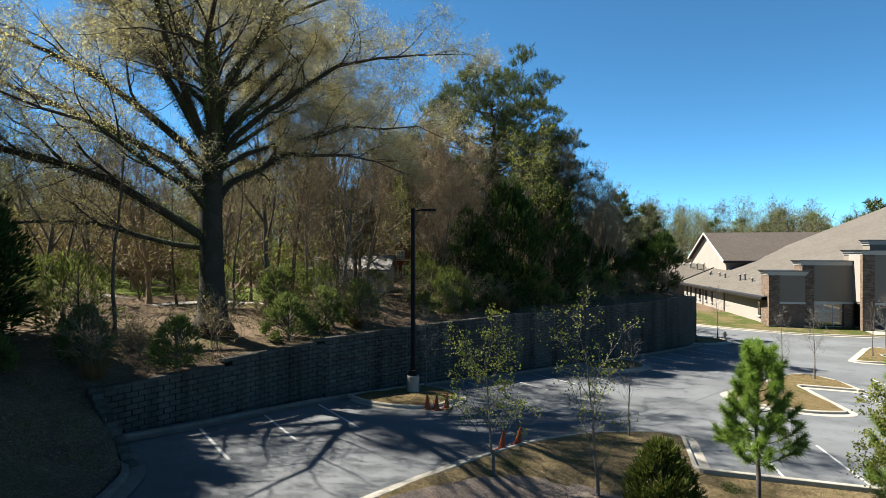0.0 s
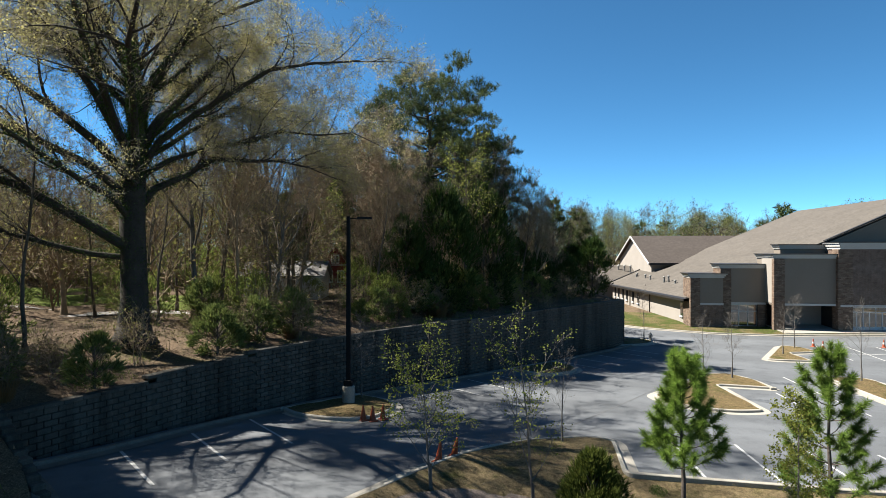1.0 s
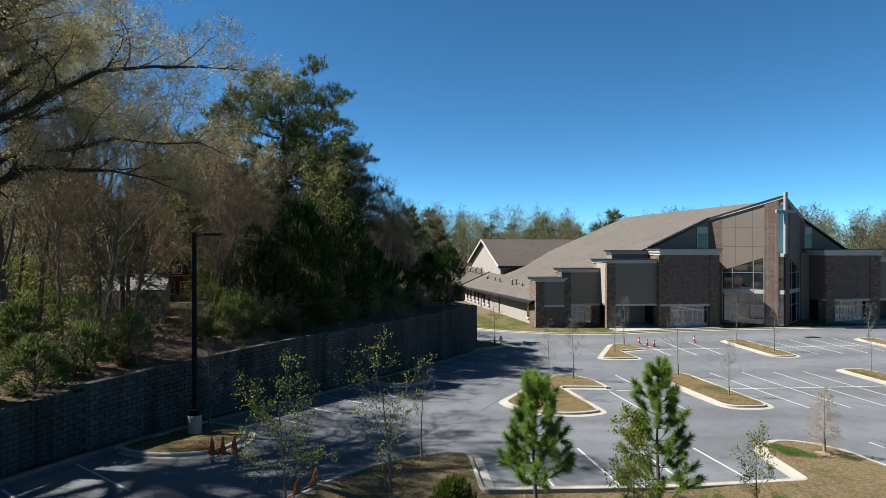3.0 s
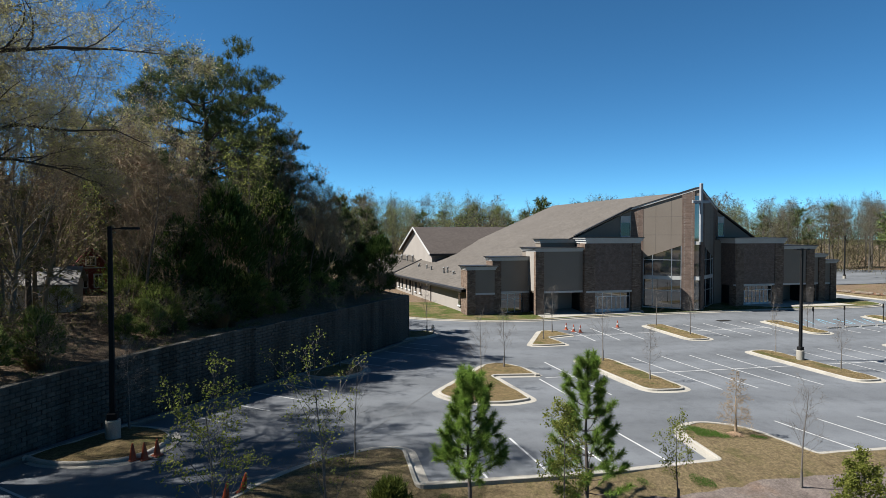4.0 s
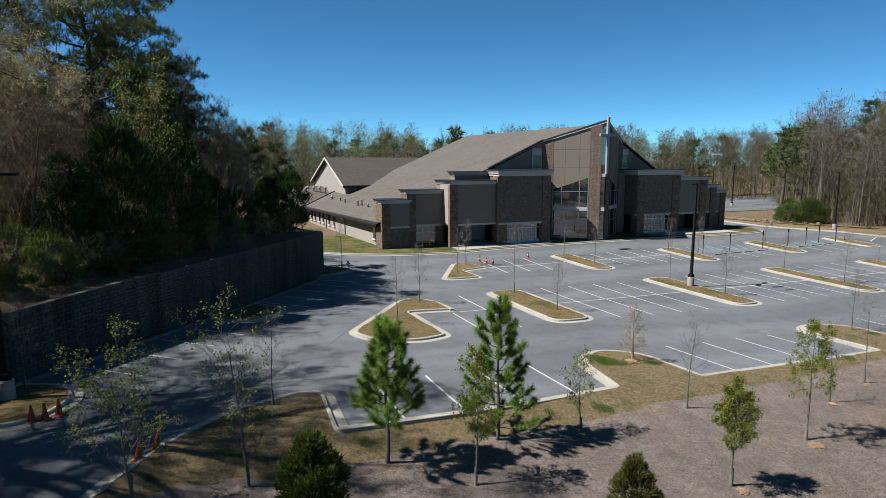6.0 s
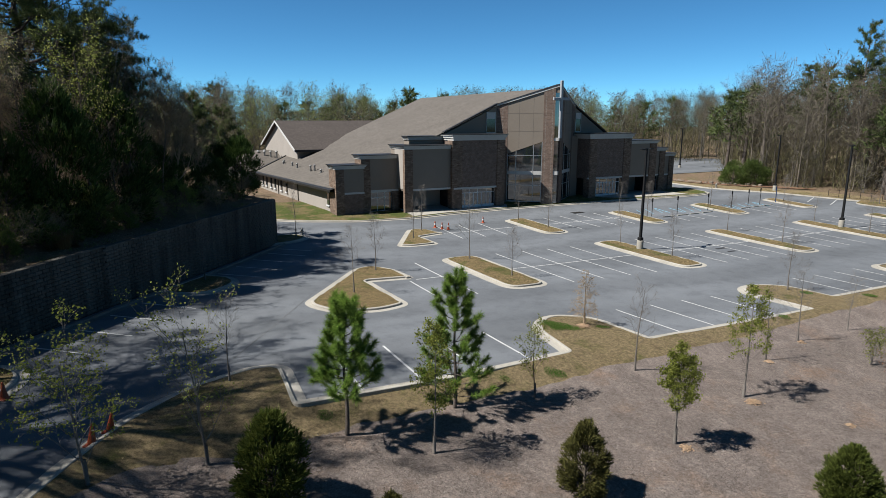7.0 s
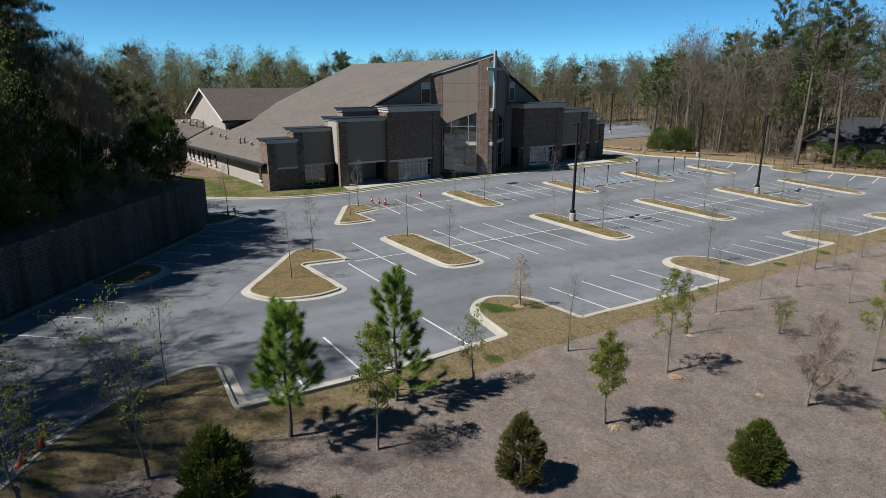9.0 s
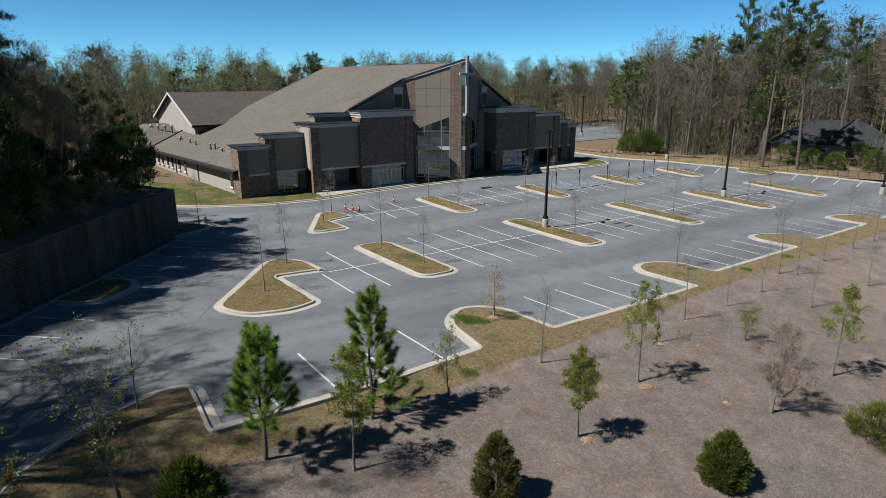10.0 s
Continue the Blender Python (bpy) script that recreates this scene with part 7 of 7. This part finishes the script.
rear = part("rear_lot", sheet([(92, 88), (112, 86), (138, 106), (124, 121), (98, 106)], 4.0, lambda x, y: floor_far(x, y) + 0.1), ASPHALT, kind="structure")
tagged(rear, "pale asphalt of the rear car park beyond the church", "car park")
lamp_post(108.4, 96.6, "black lamp post in the rear car park", ((200, .8), (20, .8)), 9.0)
stone_wall = thing("boulder_wall", "low wall of tan boulders on the clay bank", "stone wall")
for k in range(26):
    t = k / 25
    x, y = (85.4 + 1.7 * t, 78.2 - 9.6 * t) if t < 0.6 else (86.4 + 4.2 * (t - 0.6) / 0.4, 72.4 - 8.4 * (t - 0.6) / 0.4)
    q = random.Random(k)
    a, b, c = q.uniform(0.22, 0.42), q.uniform(0.16, 0.26), q.uniform(0.2, 0.5)
    ob = part("boulder", Mesh().box(-a, -b, -0.3, a, b, c, 0.09), BOULDER, stone_wall)
    ob.matrix_basis = pose(x, y, lot(x, y) + 0.1, 0, 0, 100 + q.uniform(-20, 20))
clay = part("clay_bank", sheet([(85.0, 79), (85.6, 72), (87.2, 67), (90.4, 62.4), (93.5, 57), (95.0, 57.4), (92.0, 64), (89.5, 70), (88, 80)], 1.0, lambda x, y: lot(x, y) + 0.24), CLAY, kind="structure")
tagged(clay, "bare red-brown clay bank along the drive", "bank")


woods("bare_woods", "bare grey woods beyond the drive", scatter(230, 1, right_band, 0.62, 1.05), OLIVE_HAZE, ASHEN_BARK, 0.12, 51, floor_far)
woods("bare_woods", "taller bare woods round the brick house", scatter(60, 12, belt(106, 142, 22, 64), 0.95, 1.3), OLIVE_HAZE, ASHEN_BARK, 0.3, 60, floor_far)
woods("bare_woods", "grey-brown woods past the rear lot", scatter(130, 9, behind_right, 0.6, 0.95), OLIVE_HAZE, FAR_BARK, 0.8, 59, floor_far)
woods("mixed_woods", "woods with fresh yellow-green crowns behind the church", scatter(100, 2, belt(-30, 140, 136, 178), 0.62, 0.92), FAR_GREEN, FAR_BARK, 0.8, 52, floor_far)
woods("bare_woods", "bare brown woods behind the church", scatter(110, 3, belt(-35, 140, 142, 200), 0.65, 1.0), OLIVE_HAZE, FAR_BARK, 0.45, 53, floor_far)
woods("bare_woods", "dim bare woods deep on the hill", scatter(95, 4, lambda r: (lambda d, a: (-d * math.sin(a), d * math.cos(a)))(r.uniform(62, 120), r.uniform(-0.02, 0.95)), 0.4, 0.72), BUDS, FAR_BARK, 0.6, 54, hill)
woods("mixed_woods", "woods with light green crowns deep on the hill", scatter(40, 5, lambda r: (lambda d, a: (-d * math.sin(a), d * math.cos(a)))(r.uniform(50, 110), r.uniform(0.0, 0.95)), 0.32, 0.6), SPRING, FAR_BARK, 0.7, 55, hill)
farpine = pine("pine_tree", "dark green pine rising over the far woods", 303, 12.5, 0.26, (64, 168, floor_far(64, 168)), 9, 0.35, lambda f: 0.26 * (1 - f) + 0.06, OLD_NEEDLE, 0.9, 5, 0.075, "pines beyond the church", 5, 0.25, 4)
copies(farpine, [(34, 156), (47, 152), (66, 150), (70, 156), (15, 158), (90, 150)], 1.1, 1.35, 60, floor_far)
copies(farpine, [(103, 52), (110, 62), (114, 70), (99, 74), (121, 58), (118, 38), (126, 46), (109, 28), (131, 66), (105, 82)], 1.2, 1.7, 66, floor_far)
copies(farpine, [(60, 170), (72, 176), (44, 172), (30, 178), (84, 165), (112, 140), (120, 120), (20, 172), (96, 160), (104, 152), (52, 180), (118, 128), (131, 120), (140, 112), (150, 108), (126, 96), (138, 84)], 1.0, 1.35, 61, floor_far)
tallpine = pine("tall_pine", "tall thin pine with a high sparse crown", 305, 25.0, 0.23, (86.5, 42.5, -2.4), 12, 0.56, lambda f: 0.15 * (1 - f) + 0.05, OLD_NEEDLE, 0.5, 24, 0.022, "tall pines by the drive", 8, 0.12, 4)
tallpine.matrix_basis = pose(94.6, 47.3, -2.6, 1, 1.0, 20)
copy_thing(tallpine, pose(97.6, 43.4, -2.8, -2, 3.5, 60) @ Matrix.Diagonal((0.95, 0.95, 0.97, 1)))
copies(tallpine, [(108, 60), (112, 44), (104, 66), (118, 52)], 0.8, 0.95, 62, floor_far)
hedge = conifer_bush("evergreen_thicket", "dense green evergreen thicket beyond the drive", 74, 4.0, 4.6, (92, 66, -2.3), HOLLY, 2000, "evergreen thicket beyond the drive", 0.6, 0.26)
copies(hedge, [(89, 68), (91.5, 66.5), (92.5, 70.5)], 0.7, 0.95, 64, floor_far)
copies(hedge, [(91, 70), (102, 47.5), (105, 41), (108, 35), (107, 45), (111, 33), (113, 26), (110, 40), (94, 67), (104, 46), (101.5, 43.5), (103, 40.5), (106, 36), (109, 30)], 0.55, 1.0, 63, floor_far)

def hill_band(lo, hi):
    def pick(r):
        while True:
            d, a = r.uniform(lo, hi), r.uniform(-0.06, 0.95)
            if d > 57 or abs(math.degrees(a) - 16.1) > 2.4:
                return -d * math.sin(a), d * math.cos(a)
    return pick


woods("undergrowth", "dense brown undergrowth deep on the hill", scatter(60, 6, hill_band(50, 110), 0.8, 1.4), THICKET, TWIG, 0.6, 56, hill, low_kinds)
woods("undergrowth", "dense undergrowth beyond the drive", scatter(70, 7, right_band, 0.6, 1.2), OLIVE_HAZE, FAR_BARK, 0.6, 57, floor_far, low_kinds)
woods("undergrowth", "brown and green undergrowth behind the church", scatter(70, 8, belt(-40, 130, 128, 175), 0.9, 1.6), OLIVE_HAZE, FAR_BARK, 0.9, 58, floor_far, low_kinds)


def thicket(name, label, n, seed, area, base, tall, leaf, size):
    """Twiggy growth that fills the depth of a far wood, in ragged clumps."""
    r = random.Random(seed)
    m = Mesh()
    while len(m.f) < n:
        x, y = area(r)
        if not open_view(x, y):
            continue
        z0 = base(x, y)
        top = tall * r.uniform(0.35, 1.0)
        wide = r.uniform(1.2, 3.2)
        for _ in range(r.randint(25, 60)):
            h = r.random() ** 1.2
            c = Vector((x + r.gauss(0, wide * 0.5), y + r.gauss(0, wide * 0.5), z0 + h * top))
            a = Vector((r.gauss(0, 0.6), r.gauss(0, 0.6), r.uniform(0.4, 1.6))).normalized() * size * r.uniform(1.5, 4.5)
            b = a.cross(Vector((r.gauss(0, 1), r.gauss(0, 1), r.gauss(0, 1)))).normalized() * size * 0.1
            k = len(m.v)
            m.v += [tuple(c - b), tuple(c + b), tuple(c + a)]
            m.f.append((k, k + 1, k + 2))
    root = thing(name, label, "thicket", kind="stuff")
    part("twig_mass", m, leaf, root, kind="stuff")


thicket("thicket", "grey-brown thicket in the woods beyond the drive", 42000, 71, right_band, floor_far, 12, OLIVE_HAZE, 0.40)
thicket("thicket", "grey-brown thicket past the rear lot", 30000, 74, behind_right, floor_far, 12, OLIVE_HAZE, 0.5)
thicket("thicket", "brown thicket in the woods behind the church", 45000, 72, belt(-60, 150, 132, 215), floor_far, 14, OLIVE_HAZE, 0.6)
thicket("thicket", "dim brown thicket deep on the hill", 45000, 73, hill_band(54, 125), hill, 10, TWIG_HAZE, 0.38)


# ---- grass patches and bare soil on the bank ----
GREEN_BLADE = foliage("green_blades", (0.0408, 0.0884, 0.0136), (0.068, 0.136, 0.0204), (0.102, 0.177, 0.034), 0.4)
STRAW_BLADE = foliage("straw_blades", (0.109, 0.0816, 0.0408), (0.163, 0.129, 0.068), (0.224, 0.184, 0.109), 0.3)
CHIP = foliage("bark_chips", (0.03, 0.025, 0.022), (0.06, 0.048, 0.04), (0.1, 0.078, 0.06), 0.05)
MULCH_BIT = foliage("mulch_bits", (0.07, 0.055, 0.047), (0.14, 0.117, 0.103), (0.28, 0.247, 0.222), 0.1)


def blades(name, label, cat, spots, n, tall, thick, leaf, base, seed, flat=0.0):
    """Loose blades over round patches given as x, y, radius."""
    r = random.Random(seed)
    m = Mesh()
    for x, y, rad in spots:
        for _ in range(int(n * rad * rad)):
            a, d = r.uniform(0, 6.28), rad * r.random() ** 0.6
            px, py = x + math.cos(a) * d, y + math.sin(a) * d
            z = base(px, py)
            e = Vector((r.gauss(0, 1), r.gauss(0, 1), (1 - flat) * 2.2 + 0.05)).normalized() * tall * r.uniform(0.5, 1.4)
            w = e.cross(Vector((r.gauss(0, 1), r.gauss(0, 1), r.gauss(0, 1)))).normalized() * thick
            k = len(m.v)
            m.v += [(px - w.x, py - w.y, z + 0.005), (px + w.x, py + w.y, z + 0.008), (px + e.x, py + e.y, z + 0.01 + abs(e.z))]
            m.f.append((k, k + 1, k + 2))
    root = thing(name, label, cat, kind="stuff")
    part("blades", m, leaf, root, kind="stuff")


def above(x, y):
    return bank(x, y) + (0.09 if y < 18.6 else 0.05)


def strew(name, label, cat, area, n, size, thick, leaf, base, seed, flat, keep=None):
    """Loose bits spread evenly over a stretch (x0, x1, y0, y1), thinned into drifts."""
    r = random.Random(seed)
    m = Mesh()
    x0, x1, y0, y1 = area
    for _ in range(n):
        px, py = r.uniform(x0, x1), r.uniform(y0, y1)
        if r.random() > 0.62 + 0.7 * noise.noise((px * 0.5, py * 0.5, seed)) or keep and not keep(px, py):
            continue
        z = base(px, py)
        e = Vector((r.gauss(0, 1), r.gauss(0, 1), abs(r.gauss(0, 1 - flat)))).normalized() * size * r.uniform(0.4, 1.5)
        w = Vector((-e.y, e.x, 0)).normalized() * thick
        k = len(m.v)
        m.v += [(px - w.x, py - w.y, z + 0.006), (px + w.x, py + w.y, z + 0.010), (px + e.x, py + e.y, z + 0.012 + abs(e.z))]
        m.f.append((k, k + 1, k + 2))
    root = thing(name, label, cat, kind="stuff")
    part("bits", m, leaf, root, kind="stuff")


def on_mulch(x, y):
    return y < 18.5 + 0.03 * x and (x > 2 or y < 17.5)


def on_strip(x, y):
    return not on_mulch(x, y - 0.5) and (y < 20.6 + 0.012 * x or 18.6 < x < 22.3 and y < 26.2 or 37 < x < 41 and y < 26 or x < 4.2 and y < 24) and x > -8.2 + (y - 2) * 0.36


blades("grass_patch", "fresh green grass patches among dry turf", "grass", [(19.2, 25.2, 0.55), (19.5, 24.6, 0.6), (19.8, 24.0, 0.45), (19.1, 24.2, 0.4), (21.5, 23.6, 0.3), (21.7, 23.4, 0.2), (15.4, 19.8, 0.35), (15.7, 19.6, 0.3), (13.0, 19.9, 0.22), (5.2, 19.6, 0.3), (40.0, 24.0, 0.4), (43.5, 21.8, 0.45), (50, 21.9, 0.5), (33, 20.9, 0.35)], 4200, 0.05, 0.012, GREEN_BLADE, above, 1, 0.45)
strew("dry_grass", "dry straw-coloured grass blades on the strip beside the kerb", "grass", (-7, 60, 6, 27), 150000, 0.07, 0.007, STRAW_BLADE, above, 2, 0.55, on_strip)
strew("mulch_straw", "loose pine straw and bark bits on the bank", "mulch", (3, 46, 4.5, 20), 190000, 0.13, 0.0075, MULCH_BIT, above, 3, 0.96, on_mulch)
strew("bark_chips", "dark bark chips and twigs among the pine straw", "mulch", (3, 40, 4.5, 19), 13000, 0.09, 0.012, CHIP, above, 4, 0.95, on_mulch)
SOIL = straw_material("pale_clay", (0.15, 0.095, 0.06), (0.23, 0.16, 0.105), (0.30, 0.22, 0.155), (0.26, 0.17, 0.10))
r = random.Random(12)
for x, y, rad in ((16.75, 13.6, 0.26), (22.5, 15.1, 0.38), (20.7, 24.1, 0.42), (26.9, 17.5, 0.25), (31.1, 18.6, 0.25), (24.8, 12.4, 0.2), (18.6, 8.0, 0.25)):
    m = Mesh()
    for _ in range(int(900 * rad)):
        a, d = r.uniform(0, 6.28), rad * abs(r.gauss(0, 0.5))
        px, py, q = x + math.cos(a) * d, y + math.sin(a) * d * 0.8, r.uniform(0.015, 0.05)
        z = above(px, py) + 0.09 * max(0.0, 1 - d / rad)
        n = len(m.v)
        m.v += [(px - q, py - q * 0.6, z), (px + q, py - q * 0.8, z), (px + q * 0.7, py + q, z), (px - q * 0.8, py + q * 0.8, z), (px, py, z + q * 0.8)]
        m.f += [(n, n + 1, n + 4), (n + 1, n + 2, n + 4), (n + 2, n + 3, n + 4), (n + 3, n, n + 4)]
    clods = part("soil_patch", m, SOIL, kind="structure")
    tagged(clods, "patch of bare tan clay crumbs at a tree's foot", "bare soil")


# ---- fence along the far edge of the lot ----
fence = thing("metal_fence", "low black metal fence between the car park and the woods", "fence")
p, q = Vector((89.6, 52.4)), Vector((103.4, 27.6))
n = 22
for i in range(n + 1):
    c = p.lerp(q, i / n)
    z = lot(c.x, c.y) + 0.1
    part("post", Mesh().box(c.x - 0.025, c.y - 0.025, z - 0.2, c.x + 0.025, c.y + 0.025, z + 1.1), BLACK, fence)
    if i < n:
        d = p.lerp(q, (i + 1) / n)
        zz = lot(d.x, d.y) + 0.1
        for h in (0.15, 1.05):
            part("rail", Mesh().tube([Vector((c.x, c.y, z + h)), Vector((d.x, d.y, zz + h))], [0.016, 0.016], 4), BLACK, fence)
        pickets = Mesh()
        for k in range(1, 10):
            e = c.lerp(d, k / 10)
            pickets.tube([Vector((e.x, e.y, z + 0.1)), Vector((e.x, e.y, z + 1.07))], [0.007, 0.007], 3)
        part("pickets", pickets, BLACK, fence)


# ---- fallen leaves and grass on the slope above the wall ----
LEAF_BIT = foliage("fallen_leaves", (0.068, 0.0442, 0.0272), (0.15, 0.105, 0.068), (0.286, 0.224, 0.156), 0.15)
r = random.Random(31)
slope_spots = [(x + n.x * d, y + n.y * d, 1.0) for x, y, z, n in fine if 12 <= y <= 57 for d in (0.9, 2.2, 3.8, 6.0, 8.5)]
blades("leaf_litter", "dry brown leaves scattered over the slope", "leaf litter", slope_spots, 75, 0.12, 0.03, LEAF_BIT, lambda x, y: hill(x, y) + 0.01, 8, 0.9)
tufts = [(x, y, 0.5) for x, y, q in slope_spots if r.random() < 0.35]
blades("grass_tufts", "thin green and straw grass tufts on the slope", "grass", tufts, 170, 0.22, 0.012, UNDER, lambda x, y: hill(x, y), 9, 0.0)


# ---- tar seams, and dark patches painted as lamp-head shadow on the asphalt ----
# near-black tone of the painted lamp-head shadow
LAMP_SHADOW = plain("tar", (0.012, 0.012, 0.0126), (0.027, 0.027, 0.0276), 1.5, 20, 0.7, 0.2)
WORN_TAR = plain("worn_tar", (0.058, 0.060, 0.063), (0.085, 0.088, 0.092), 1.5, 20, 0.85, 0.2)
seam = thing("tar_seam", "dark tar seam along the asphalt", "tar seam", kind="structure")
line = [Vector((x, y, lot(x, y) + 0.006)) for x, y in ((9.4, 37.2), (8.2, 35.2), (6.8, 32.9), (5.5, 30.7), (4.4, 28.9), (3.1, 26.7))]
for a, b in zip(line, line[1:]):
    d = (b - a).normalized()
    n = Vector((-d.y, d.x, 0)) * 0.05
    m = Mesh()
    m.v = [tuple(a - n), tuple(b - n), tuple(b + n), tuple(a + n)]
    m.f = [(0, 1, 2, 3)]
    part("seam", m, WORN_TAR, seam)
# flat dark shapes painted for the shadow of the island lamp's two heads
for x, y, w, h in ((48.7, 37.7, 0.8, 0.2), (48.5, 36.4, 0.6, 0.16)):
    ring = [(x - w, y - h), (x + 0.7 * w, y - 1.1 * h), (x + w, y - 0.2 * h), (x + 0.9 * w, y + h), (x - 0.8 * w, y + 0.9 * h)]
    patch = part("tar_patch", sheet(ring, 0.5, lambda px, py: lot(px, py) + 0.006), LAMP_SHADOW, kind="structure")
    tagged(patch, "dark patch on the asphalt drawn as a lamp head's shadow", "tar patch")
